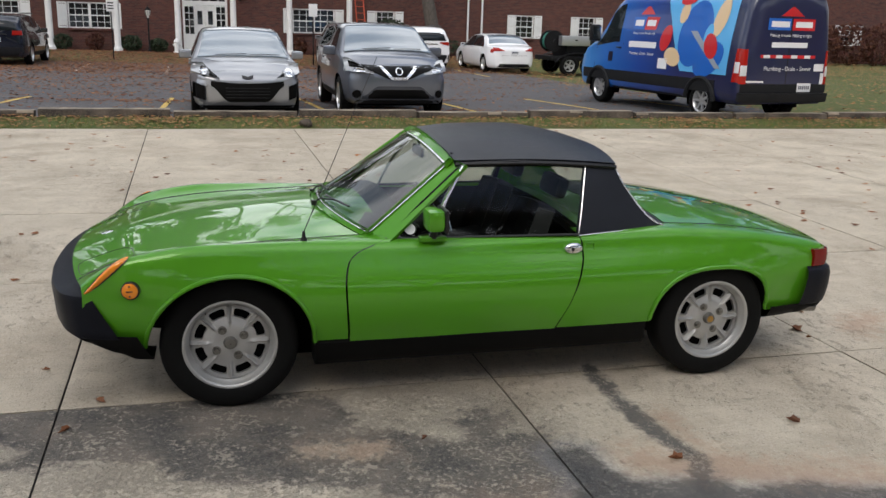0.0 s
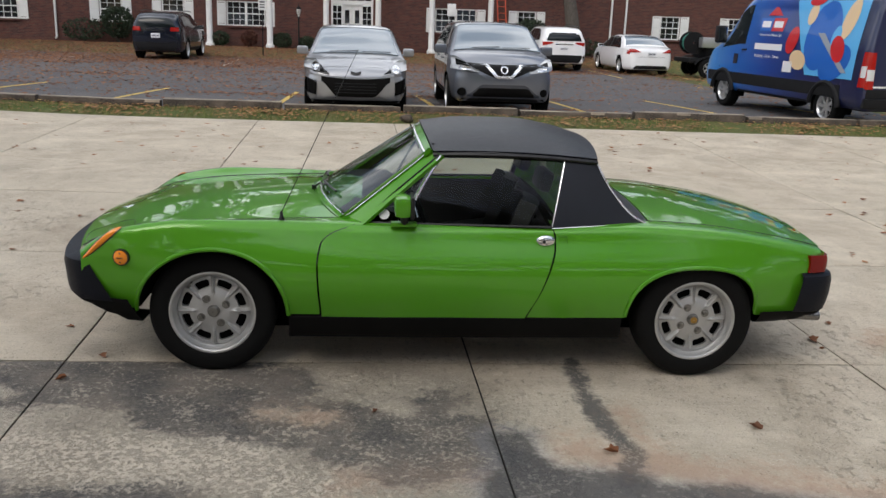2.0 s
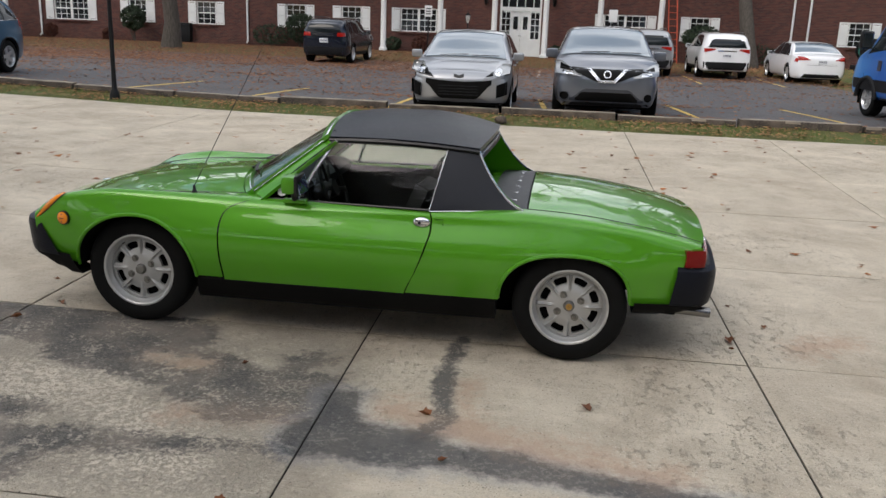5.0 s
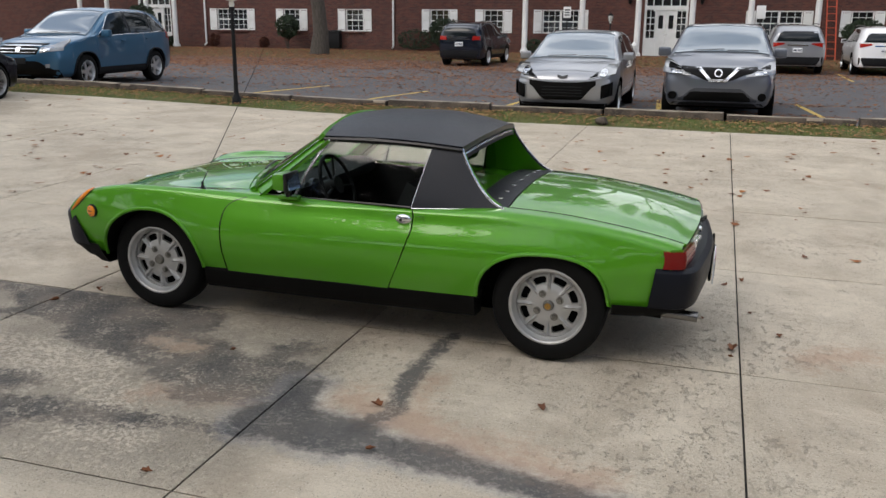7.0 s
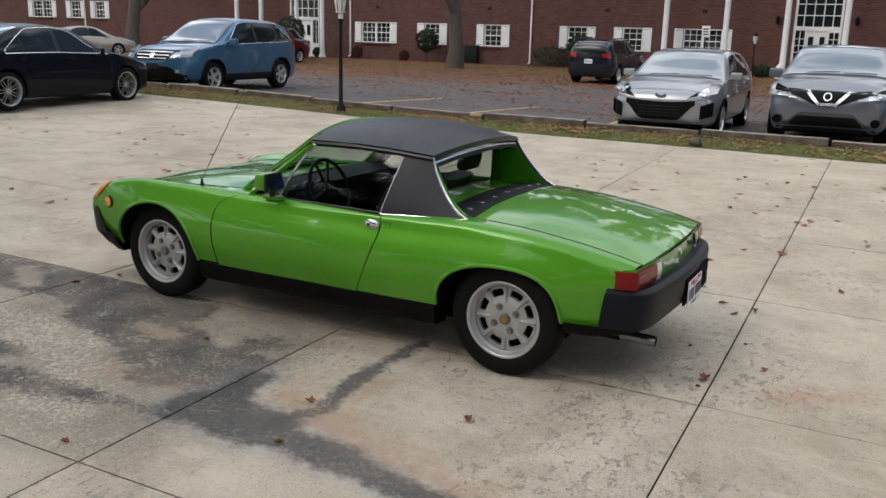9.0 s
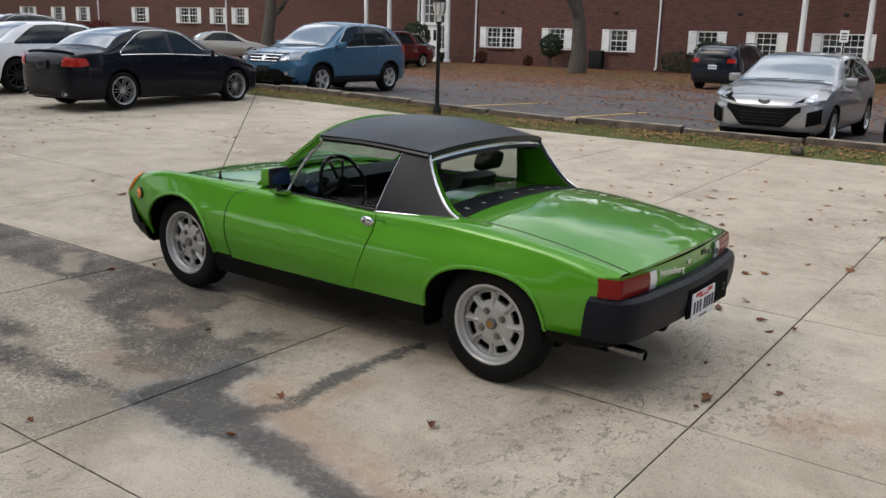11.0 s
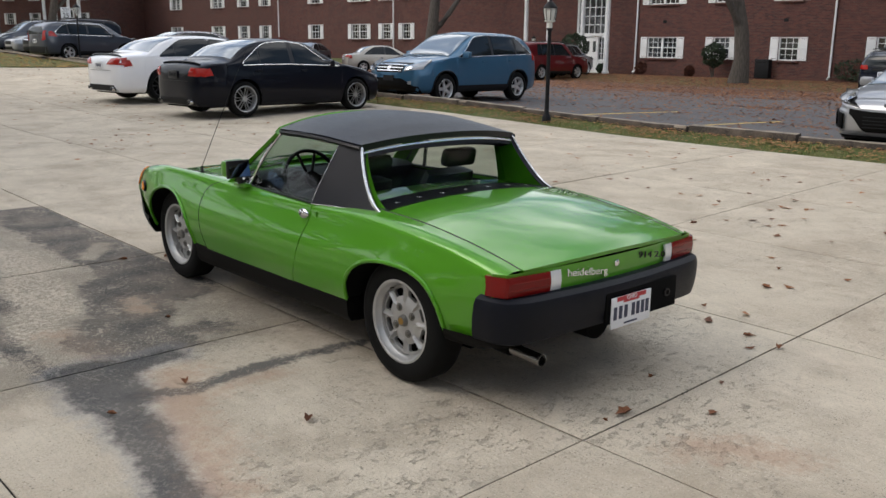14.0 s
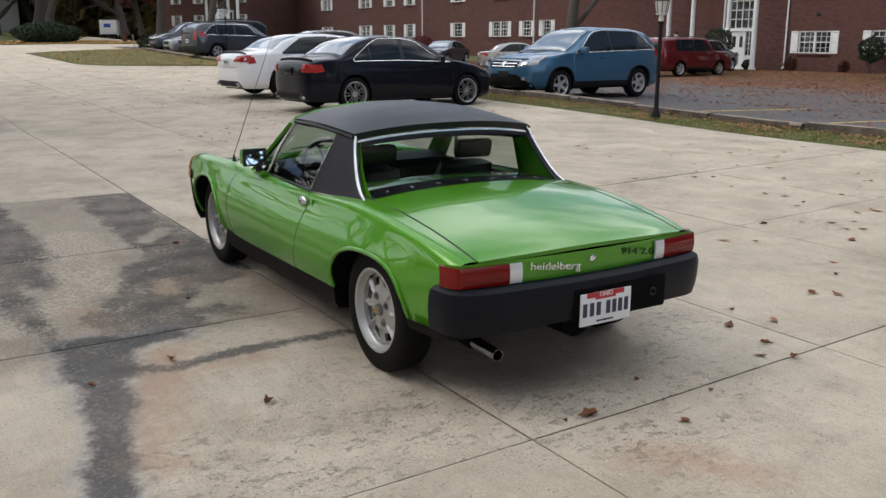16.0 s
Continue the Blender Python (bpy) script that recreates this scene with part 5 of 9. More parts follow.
    def surround(self, mat, u0, u1, low, high, r=0.009):
        """A bright moulding all round the side glass."""
        for side in (-1, 1):
            bm = bmesh.new()
            line_low = [self.skin.pt(u, low - 0.04, side, 0.011) for u in spread(u1, u0, 16)]
            line_high = [self.skin.pt(u, max(high(u), low) + 0.06, side, 0.011) for u in [u0 + (u1 - u0) * (t * t if t < 0.5 else t - 0.25 + 0.25 * (2 * t - 1)) for t in spread(0.02, 0.98, 26)]]
            tube(bm, line_low + line_high, r, 6, closed=True)
            part("window_surround", bm, mat, self.root)

    def top(self, name, mat, u0, u1, v0=5.08, out=0.006, m=17):
        """A pane across the car, such as the windscreen."""
        bm = bmesh.new()
        sheet(bm, lambda i, j: self.skin.pt(u0 + (u1 - u0) * i, 7 - abs(j) * (7 - v0), 1 if j >= 0 else -1, out), spread(0, 1, 10), spread(-1, 1, m), lip=0.01)
        part(name, bm, mat, self.root)

    def seam(self, pts, sides=(-1, 1), w=0.005):
        """Shut lines on the flank, as narrow dark strips."""
        for side in sides:
            bm = bmesh.new()
            q = [self.skin.pt(u, v, side, 0.0015) for u, v in pts]
            sheet(bm, lambda i, k: q[int(i)] + Vector((k * w, 0, 0)), range(len(q)), (-1, 1), flip=side > 0)
            part("shut_line", bm, M_TRIM, self.root)

    def handles(self, us, v, mat):
        for side in (-1, 1):
            for u in us:
                bm = bmesh.new()
                p = self.skin.pt(u, v, side, 0.012)
                box(bm, p, (0.17, 0.03, 0.03), bevel=0.01)
                part("door_handle", bm, mat, self.root)

    def mirrors(self, u, z, mat, size=(0.11, 0.20, 0.14)):
        for side in (-1, 1):
            bm = bmesh.new()
            y = side * (self.W / 2 + 0.06)
            box(bm, (u, y, z), size, bevel=0.04)
            box(bm, (u + 0.02, side * (self.W / 2 - 0.06), z - size[2] * 0.3), (0.06, 0.16, 0.03), bevel=0.01)
            mi = part("door_mirror", bm, mat, self.root)
            bm = bmesh.new()
            box(bm, (u - size[0] / 2 - 0.002, y, z), (0.006, size[1] * 0.82, size[2] * 0.75))
            part("mirror_glass", bm, M_CHROME, mi)

    def wheels(self, style, alloy=None, width=0.215, rim=0.66, inset=0.0):
        for c in self.axles:
            for side in (-1, 1):
                rim_wheel(self.root, (c, side * (self.W / 2 - width / 2 - 0.015 - inset), self.r), self.r * rim, self.r, width, side, style, alloy)

    def plate(self, s, y, z, w=0.31, h=0.155, mat=None):
        """A number plate with its characters as plain bars."""
        x = self.cap_x(s, y, z) + s * 0.02
        bm = bmesh.new()
        box(bm, (x, y, z), (0.012, w, h), bevel=0.003)
        pl = part("number_plate", bm, mat or M_PLATE, self.root, "plate with bars for characters")
        bm = bmesh.new()
        for i in range(6):
            box(bm, (x + s * 0.008, y - w * 0.36 + w * 0.144 * i, z), (0.003, w * 0.085, h * 0.4))
        part("plate_characters", bm, M_PLATEINK if mat in (None, M_PLATE) else M_CLAD, pl, smooth=False)

    def wipers(self, u0, ys=((-0.45, 0.05), (0.1, 0.6))):
        for a, b in ys:
            bm = bmesh.new()
            k = self.skin

            def on(y, u):
                lo, hi = 4.0, 7.0
                for _ in range(24):
                    m = (lo + hi) / 2
                    if k.at(u, m)[0] > abs(y):
                        lo = m
                    else:
                        hi = m
                return k.pt(u, lo, 1 if y >= 0 else -1, 0.02)
            tube(bm, [on(a + (b - a) * t, u0 - 0.03 - 0.05 * t) for t in spread(0, 1, 6)], 0.007, 6)
            part("wiper", bm, M_TRIM, self.root)


M_PLATE = Mat("plate_white", (0.75, 0.76, 0.78), 0.4).m
M_PLATEINK = Mat("plate_ink", (0.03, 0.035, 0.07), 0.5).m
M_SILVER = paint("silver_car_paint", (0.37, 0.38, 0.40), 0.7, 0.34)
M_GREY = paint("grey_car_paint", (0.135, 0.148, 0.178), 0.5, 0.3)
M_CWHITE = paint("white_car_paint", (0.88, 0.88, 0.89), 0.0, 0.3)
M_BLACK = paint("blue_black_car_paint", (0.0016, 0.0026, 0.0075), 0.0, 0.3, 0.36, 1.34)
M_BLUE = paint("blue_car_paint", (0.045, 0.135, 0.235), 0.45, 0.3, 1.0, 1.42)
M_CRED = paint("dark_red_car_paint", (0.14, 0.010, 0.014), 0.4, 0.3)
M_TAN = paint("beige_car_paint", (0.42, 0.39, 0.34), 0.6, 0.33)
M_MAROON = paint("maroon_car_paint", (0.030, 0.014, 0.020), 0.4, 0.25)
M_NAVYCAR = paint("navy_car_paint", (0.012, 0.016, 0.028), 0.35, 0.22)
M_DKGREY = paint("slate_car_paint", (0.055, 0.062, 0.08), 0.5, 0.3)
M_CARGLASS = Mat("vehicle_window_glass", (0.012, 0.016, 0.018), 0.03, Specular_IOR_Level=0.38).m
# pale blue base colour carries the sky reflected in front and rear screens
M_SCREEN = Mat("sky_toned_windscreen_glass", (0.20, 0.245, 0.285), 0.04, IOR=1.9, Coat_Weight=0.6).m
M_HEADLAMP = Mat("headlamp_lens", (0.34, 0.355, 0.37), 0.10, 0.15, Coat_Weight=1.0).m
M_GRILLE = Mat("black_grille_mesh", (0.003, 0.003, 0.003), 0.5, Specular_IOR_Level=0.12).m
M_DKALLOY = Mat("gunmetal_alloy", (0.42, 0.42, 0.43), 0.35, 0.8).m
M_SILVERALLOY = Mat("silver_alloy", (0.60, 0.61, 0.62), 0.3, 0.8).m
M_CLAD = rubber_mat("grey_plastic_cladding", (0.011, 0.0115, 0.013), 0.6, 300, 0.1)


def hatch_like(L, W, H, hood=0.95, nose=0.70, belt=0.93, cowl=1.10, screen=0.95, tail="hatch"):
    """Stations from tail to nose: position, half width, belt height, top height, how much roof."""
    w, f, r = W / 2, L / 2, -L / 2
    st = []
    if tail == "sedan":
        st += [(r + 0.20, w - 0.13, belt - 0.05, belt + 0.07, 0.0), (r + 0.34, w - 0.06, belt - 0.01, belt + 0.10, 0.0), (r + 0.66, w, belt + 0.01, belt + 0.135, 0.02),
               (r + 1.10, w, belt, belt + (H - belt) * 0.76, 0.7), (r + 1.55, w, belt, H - 0.03, 1.0)]
    elif tail == "crossover":
        st += [(r + 0.16, w - 0.11, belt + 0.02, H - 0.46, 0.45), (r + 0.34, w - 0.05, belt + 0.04, H - 0.22, 0.8), (r + 0.62, w - 0.01, belt + 0.04, H - 0.09, 1.0), (r + 1.15, w, belt + 0.02, H - 0.02, 1.0)]
    elif tail == "box":
        st += [(r + 0.12, w - 0.03, belt + 0.05, H - 0.07, 0.95), (r + 0.20, w, belt + 0.03, H - 0.02, 1.0), (r + 0.62, w, belt + 0.02, H, 1.0)]
    elif tail == "hatch":
        st += [(r + 0.16, w - 0.08, belt + 0.04, belt + 0.16, 0.1), (r + 0.40, w - 0.03, belt + 0.03, belt + (H - belt) * 0.55, 0.5), (r + 0.85, w, belt + 0.02, H - 0.05, 1.0)]
    else:
        st += [(r + 0.14, w - 0.07, belt + 0.06, H - 0.20, 0.75), (r + 0.30, w - 0.02, belt + 0.05, H - 0.09, 0.95), (r + 0.62, w, belt + 0.03, H - 0.03, 1.0)]
    st += [(0.0 - 0.25, w, belt, H, 1.0), (f - cowl - screen, w, belt - 0.01, H - 0.05, 1.0), (f - cowl, w, belt - 0.03, hood + 0.04, 0.12), (f - cowl + 0.12, w, belt - 0.05, hood + 0.02, 0.0),
           (f - 0.55, w - 0.03, nose + 0.02, (hood + nose) / 2 + 0.07, 0.0), (f - 0.24, w - 0.08, nose - 0.06, nose + 0.07, 0.0)]
    return st


def silver_hatchback():
    L, W, H = 4.46, 1.755, 1.46
    v = Vehicle("hatchback", "silver compact hatchback parked nose to the kerb", (-0.50, 11.93), -90, L, W, H, M_SILVER, hatch_like(L, W, H, 0.95, 0.74, 0.92, 1.0, 0.95), 0.318, (-1.32, 1.32), front=0.26, sill=0.22)
    v.top("windscreen", M_SCREEN, L / 2 - 1.02, L / 2 - 1.90, 5.15)
    v.side("side_window", M_CARGLASS, ((-1.2, 0.75), (-0.9, 0.25)), (3.2, 4.8))
    v.between(1, "grille_frame", M_SILVER, -0.60, 0.60, lambda y: 0.300 + 0.29 * sstep(0.28, 0.62, abs(y)), lambda y: 0.655 + 0.03 * (y / 0.6) ** 2, 0.018)
    v.between(1, "grille", M_GRILLE, -0.56, 0.56, lambda y: 0.335 + 0.25 * sstep(0.28, 0.58, abs(y)), lambda y: 0.625 + 0.035 * (y / 0.56) ** 2, 0.024)
    for z in (0.40, 0.45, 0.50, 0.55):
        v.face(1, "grille_slat", M_CLAD, [(-0.34, z - 0.007), (0.34, z - 0.007), (0.34, z + 0.007), (-0.34, z + 0.007)], 0.032)
    v.between(1, "chin", M_GRILLE, -0.74, 0.74, lambda y: 0.215, lambda y: 0.262 + 0.02 * abs(y), 0.012)
    v.between(1, "fog_lamp_recess", M_GRILLE, 0.645, 0.815, lambda y: 0.36 + 0.30 * (y - 0.645), lambda y: 0.575 + 0.35 * (y - 0.645), 0.012, True)
    v.between(1, "headlamp", M_HEADLAMP, 0.43, 0.845, lambda y: 0.685 + 0.20 * (y - 0.43), lambda y: 0.70 + 0.215 * sstep(0.43, 0.74, y) + 0.02 * (y - 0.43), 0.014, True)
    v.between(1, "headlamp_bowl", M_CHROME, 0.60, 0.72, lambda y: 0.785 - math.sqrt(max(0.0, 0.0602 ** 2 - (y - 0.66) ** 2)), lambda y: 0.785 + math.sqrt(max(0.0, 0.0602 ** 2 - (y - 0.66) ** 2)), 0.020, True)
    v.between(1, "headlamp_shade", M_GRILLE, 0.46, 0.58, lambda y: 0.70 + 0.20 * (y - 0.43), lambda y: 0.715 + 0.16 * sstep(0.43, 0.70, y), 0.017, True)
    v.between(1, "badge", M_TRIM, -0.085, 0.085, lambda y: 0.690 + 3.6 * y * y, lambda y: 0.725 + 0.30 * abs(y), 0.022)
    v.seam([(1.05, 5.0), (1.5, 5.0), (1.9, 5.0)])
    v.mirrors(0.78, 1.01, M_SILVER)
    v.wheels("five", M_SILVERALLOY, 0.205)
    v.wipers(L / 2 - 1.02)
    v.handles((-0.65, 0.3), 2.75, M_SILVER)
    v.seam([(0.72, 1.0), (0.78, 2.0), (0.74, 3.0)])
    v.seam([(-0.25, 1.0), (-0.25, 3.0)])


def grey_suv():
    L, W, H = 4.38, 1.836, 1.60
    v = Vehicle("crossover", "dark grey crossover parked nose to the kerb", (2.03, 12.15), -91, L, W, H, M_GREY, hatch_like(L, W, H, 1.08, 0.84, 1.02, 0.98, 0.85, "suv"), 0.345, (-1.32, 1.31), front=0.24, sill=0.27)
    v.top("windscreen", M_SCREEN, L / 2 - 1.0, L / 2 - 1.80, 5.12)
    v.side("side_window", M_CARGLASS, ((-1.5, 0.75), (-1.2, 0.32)), (3.2, 4.8))
    v.between(1, "grille", M_GRILLE, -0.60, 0.60, lambda y: 0.69 + 0.12 * sstep(0.12, 0.5, abs(y)), lambda y: 0.90 + 0.02 * (y / 0.6) ** 2, 0.008)
    v.face(1, "grille_chrome_arm", M_BRIGHT, [(0.085, 0.695), (0.145, 0.695), (0.345, 0.905), (0.275, 0.905)], 0.022, True)
    v.face(1, "grille_chrome_base", M_BRIGHT, [(-0.145, 0.68), (0.145, 0.68), (0.13, 0.725), (-0.13, 0.725)], 0.024)
    v.between(1, "badge_ring", M_BRIGHT, -0.062, 0.062, lambda y: 0.82 - math.sqrt(max(0.0, 0.0626 ** 2 - y * y)), lambda y: 0.82 + math.sqrt(max(0.0, 0.0626 ** 2 - y * y)), 0.020)
    v.between(1, "badge_disc", M_GRILLE, -0.045, 0.045, lambda y: 0.82 - math.sqrt(max(0.0, 0.0456 ** 2 - y * y)), lambda y: 0.82 + math.sqrt(max(0.0, 0.0456 ** 2 - y * y)), 0.024)
    v.between(1, "headlamp", M_HEADLAMP, 0.43, 0.875, lambda y: 0.765 + 0.10 * (y - 0.43), lambda y: 0.80 + 0.20 * sstep(0.43, 0.85, y), 0.014, True)
    v.between(1, "headlamp_shade", M_GRILLE, 0.56, 0.80, lambda y: 0.845 + 0.10 * (y - 0.43), lambda y: 0.865 + 0.09 * sstep(0.5, 0.85, y), 0.018, True)
    v.between(1, "headlamp_bowl", M_CHROME, 0.57, 0.74, lambda y: 0.788 + 0.08 * (y - 0.5), lambda y: 0.832 + 0.08 * (y - 0.5), 0.022, True)
    v.between(1, "lower_grille_frame", M_DKGREY, -0.62, 0.62, lambda y: 0.365, lambda y: 0.575 - 0.17 * sstep(0.34, 0.62, abs(y)), 0.012)
    v.between(1, "lower_grille", M_GRILLE, -0.52, 0.52, lambda y: 0.37, lambda y: 0.52 - 0.10 * sstep(0.40, 0.52, abs(y)), 0.018)
    v.between(1, "fog_lamp", M_GRILLE, 0.635, 0.765, lambda y: 0.445 - math.sqrt(max(0.0, 0.0652 ** 2 - (y - 0.70) ** 2)), lambda y: 0.445 + math.sqrt(max(0.0, 0.0652 ** 2 - (y - 0.70) ** 2)), 0.010, True)
    v.seam([(1.05, 5.0), (1.5, 5.0), (1.9, 5.0)])
    v.face(1, "skid_lip", M_CLAD, [(-0.75, 0.27), (0.75, 0.27), (0.70, 0.335), (-0.70, 0.335)], 0.012)
    v.mirrors(0.72, 1.10, M_GREY, (0.12, 0.22, 0.16))
    v.wheels("five", M_SILVERALLOY, 0.215)
    v.wipers(L / 2 - 1.0)
    v.side("sill_cladding", M_CLAD, ((-0.85, 0.85), (-0.85, 0.85)), (0.0, 1.25))
    v.handles((-0.75, 0.25), 2.75, M_GREY)
    v.seam([(0.68, 1.0), (0.72, 2.0), (0.68, 3.0)])
    v.seam([(-0.25, 1.0), (-0.25, 3.0)])


def rear_suv(name, label, at, heading, mat, L=4.55, W=1.84, H=1.65, lamp="wedge", alloy=None, belt=1.03, tail="suv"):
    """An SUV of which mostly the tail is seen."""
    v = Vehicle(name, label, at, heading, L, W, H, mat, hatch_like(L, W, H, 1.15 if tail == "box" else 1.06, 0.98 if tail == "box" else 0.84, belt, 1.25 if tail == "box" else 1.0, 0.55 if tail == "box" else 0.9, tail), 0.355, (-1.30, 1.33), rear=0.16, sill=0.28, power=6 if tail == "box" else 3.2)
    v.top("windscreen", M_SCREEN, L / 2 - 1.02, L / 2 - 1.86, 5.12)
    w, q0 = W / 2, -1.60 if tail == "box" else -1.86

    def arc(u):
        return 3.2 + 1.6 * min(1.0, max(0.0, (u - q0) / (0.12 if tail == "box" else 0.55))) ** 0.6 if u < -0.4 else 3.2 + 1.6 * min(1.0, max(0.0, (0.80 - u) / 0.50)) ** 0.9

    v.pane("window_pillars", M_TRIM, q0 + 0.02, 0.76, 3.2, arc, 0.003)
    v.pane("rear_quarter_window", M_CARGLASS, q0 + 0.01, -1.28, 3.2, arc)
    v.pane("rear_side_window", M_CARGLASS, -1.22, -0.42, 3.2, arc)
    v.pane("front_side_window", M_CARGLASS, -0.33, 0.78, 3.2, arc)
    if lamp == "tall":
        v.surround(M_BRIGHT, q0, 0.80, 3.2, arc)
        v.side("tail_lamp_wrap", M_CARRED, ((-L / 2 + 0.17, -L / 2 + 0.52), (-L / 2 + 0.20, -L / 2 + 0.34)), (2.85, 3.7))
    v.face(-1, "rear_window", M_CARGLASS, [(-w + 0.24, belt + 0.09), (w - 0.24, belt + 0.09), (w - 0.36, H - 0.23), (-w + 0.36, H - 0.23)], 0.012)
    if lamp == "wedge":
        v.face(-1, "tail_lamp", M_CARRED, [(0.42, belt + 0.0), (0.80, belt - 0.10), (0.82, belt + 0.05), (0.45, belt + 0.045)], 0.012, True)
    elif lamp == "tall":
        v.face(-1, "tail_lamp", M_CARRED, [(0.58, belt - 0.18), (0.80, belt - 0.14), (0.76, belt + 0.24), (0.66, belt + 0.22)], 0.012, True)
    else:
        v.face(-1, "tail_lamp", M_CARRED, [(0.50, belt - 0.05), (0.80, belt - 0.05), (0.78, belt + 0.09), (0.52, belt + 0.09)], 0.012, True)
    v.face(-1, "rear_bumper_cladding", M_CLAD, [(-w + 0.12, 0.32), (w - 0.12, 0.32), (w - 0.10, 0.60), (-w + 0.10, 0.60)], 0.012)
    v.face(-1, "tailgate_handle", M_CHROME if lamp == "wedge" else M_TRIM, [(-0.34, belt - 0.05), (0.34, belt - 0.05), (0.34, belt - 0.01), (-0.34, belt - 0.01)], 0.016)
    v.plate(-1, 0, belt - 0.20)
    v.mirrors(0.70, 1.10, mat, (0.12, 0.2, 0.15))
    v.wheels("five", alloy or M_SILVERALLOY, 0.22)
    v.side("sill_cladding", M_CLAD, ((-0.85, 0.85), (-0.85, 0.85)), (0.0, 1.25))
    v.handles((-0.85, 0.2), 2.75, mat)
    v.seam([(0.68, 1.0), (0.72, 2.0), (0.68, 3.0)])
    v.seam([(-0.35, 1.0), (-0.35, 3.0)])
    for side in (-1, 1):
        bm = bmesh.new()
        tube(bm, [(u, side * (w * 0.70), H + 0.02 - 0.03 * (abs(u + 0.55) / 1.1) ** 3) for u in spread(-1.65, 0.55, 10)], 0.018, 6)
        part("roof_rail", bm, M_TRIM, v.root)
    v.face(1, "grille", M_GRILLE, [(-0.45, 0.62), (0.45, 0.62), (0.5, 0.84), (-0.5, 0.84)])
    v.between(1, "headlamp", M_HEADLAMP, 0.46, 0.86, lambda y: 0.76 + 0.12 * (y - 0.5), lambda y: 0.86 + 0.12 * sstep(0.5, 0.85, y), 0.014, True)
    v.side("headlamp_wrap", M_HEADLAMP, ((1.82, 2.02), (1.62, 1.99)), (2.75, 3.02), 0.008)
    v.face(1, "grille_bar", M_BRIGHT, [(-0.46, 0.80), (0.46, 0.80), (0.47, 0.83), (-0.47, 0.83)], 0.02)
    v.face(1, "bumper_cladding", M_CLAD, [(-0.7, 0.30), (0.7, 0.30), (0.65, 0.5), (-0.65, 0.5)])
    return v


def sedan(name, label, at, heading, mat, L=4.85, W=1.86, H=1.45, alloy=None, style="five", chrome=True, lamp=None, r=0.33, axles=None, dark_plate=False, lid=None):
    wb = L * 0.575
    v = Vehicle(name, label, at, heading, L, W, H, mat, hatch_like(L, W, H, 0.96, 0.73, 0.92, 1.12, 0.95, "sedan"), r, axles or (-wb / 2 - 0.03, wb / 2 - 0.03), front=0.26, rear=0.18, sill=0.20, power=4.6)
    f, q = L / 2, -L / 2
    v.top("windscreen", M_SCREEN, f - 1.15, f - 2.0, 5.15)
    v.top("rear_screen", M_SCREEN, q + 0.78, q + 1.46, 5.2)
    r0, r1 = q + 0.98, f - 1.26

    def arc(u):
        return 3.2 + 1.66 * min(1.0, max(0.0, (u - r0) / 0.62)) ** 0.5 if u < 0 else 3.2 + 1.66 * min(1.0, max(0.0, (r1 - u) / 0.80)) ** 0.9

    v.pane("window_pillars", M_TRIM, r0 + 0.02, r1 - 0.04, 3.2, arc, 0.003)
    v.pane("quarter_window", M_CARGLASS, r0 + 0.01, q + 1.36, 3.2, arc)
    v.pane("rear_side_window", M_CARGLASS, q + 1.39, -0.19, 3.2, arc)
    v.pane("front_side_window", M_CARGLASS, -0.09, r1 - 0.02, 3.2, arc)
    v.side("tail_lamp_wrap", M_CARRED, ((q + 0.205, q + 0.36), (q + 0.205, q + 0.31)), (2.55, 3.0), 0.008)
    if chrome:
        v.surround(M_BRIGHT, r0, r1, 3.2, arc, 0.008)
    v.handles((-0.95, 0.12), 2.80, mat)
    v.seam([(f - 1.45, 0.8), (f - 1.38, 2.0), (f - 1.42, 3.0)])
    v.seam([(-0.16, 0.8), (-0.14, 3.0), (-0.16, 4.8)])
    v.seam([(q + 1.35, 1.6), (q + 1.2, 2.6), (q + 1.1, 3.1)])
    v.mirrors(f - 1.55, 0.98, mat)
    v.wheels(style, alloy or M_SILVERALLOY, 0.215, 0.74 if style in ("mesh", "ten") else 0.67)
    w = W / 2
    a = lamp or [(0.46, 0.84), (0.80, 0.80), (0.80, 0.94), (0.52, 0.95)]
    v.face(-1, "tail_lamp", M_CARRED, a, 0.014, True, bulge=0.01)
    v.plate(-1, 0, 0.78, mat=M_TRIM if dark_plate else M_PLATE)
    if lid is not None:
        bm = bmesh.new()
        sheet(bm, lambda t, k: v.skin.pt(q + 0.215 - 0.035 * k, 7 - abs(t) * 1.75, 1 if t >= 0 else -1) + Vector((0, 0, 0.012 + 0.030 * k)), spread(-1, 1, 21), (0, 0.5, 1), lip=0.018)
        part("boot_spoiler", bm, lid, v.root)
    v.face(-1, "boot_line", M_TRIM, [(-0.50, 0.665), (0.50, 0.665), (0.50, 0.672), (-0.50, 0.672)], 0.004)
    v.face(-1, "rear_valance", M_CLAD, [(-w + 0.26, 0.23), (w - 0.26, 0.23), (w - 0.36, 0.36), (-w + 0.36, 0.36)], 0.010)
    for side in (-1, 1):
        bm = bmesh.new()
        x = v.cap_x(-1, 0.55, 0.30)
        m = Matrix.Translation((x, side * 0.55, 0.29)) @ Matrix.Rotation(radians(-90), 4, "Y")
        lathe(bm, [(0.036, 0.0), (0.04, 0.05), (0.045, 0.05), (0.045, -0.05)], m, 16)
        part("tailpipe", bm, M_CHROME, v.root)
    v.face(1, "grille", M_GRILLE, [(-0.42, 0.52), (0.42, 0.52), (0.46, 0.68), (-0.46, 0.68)])
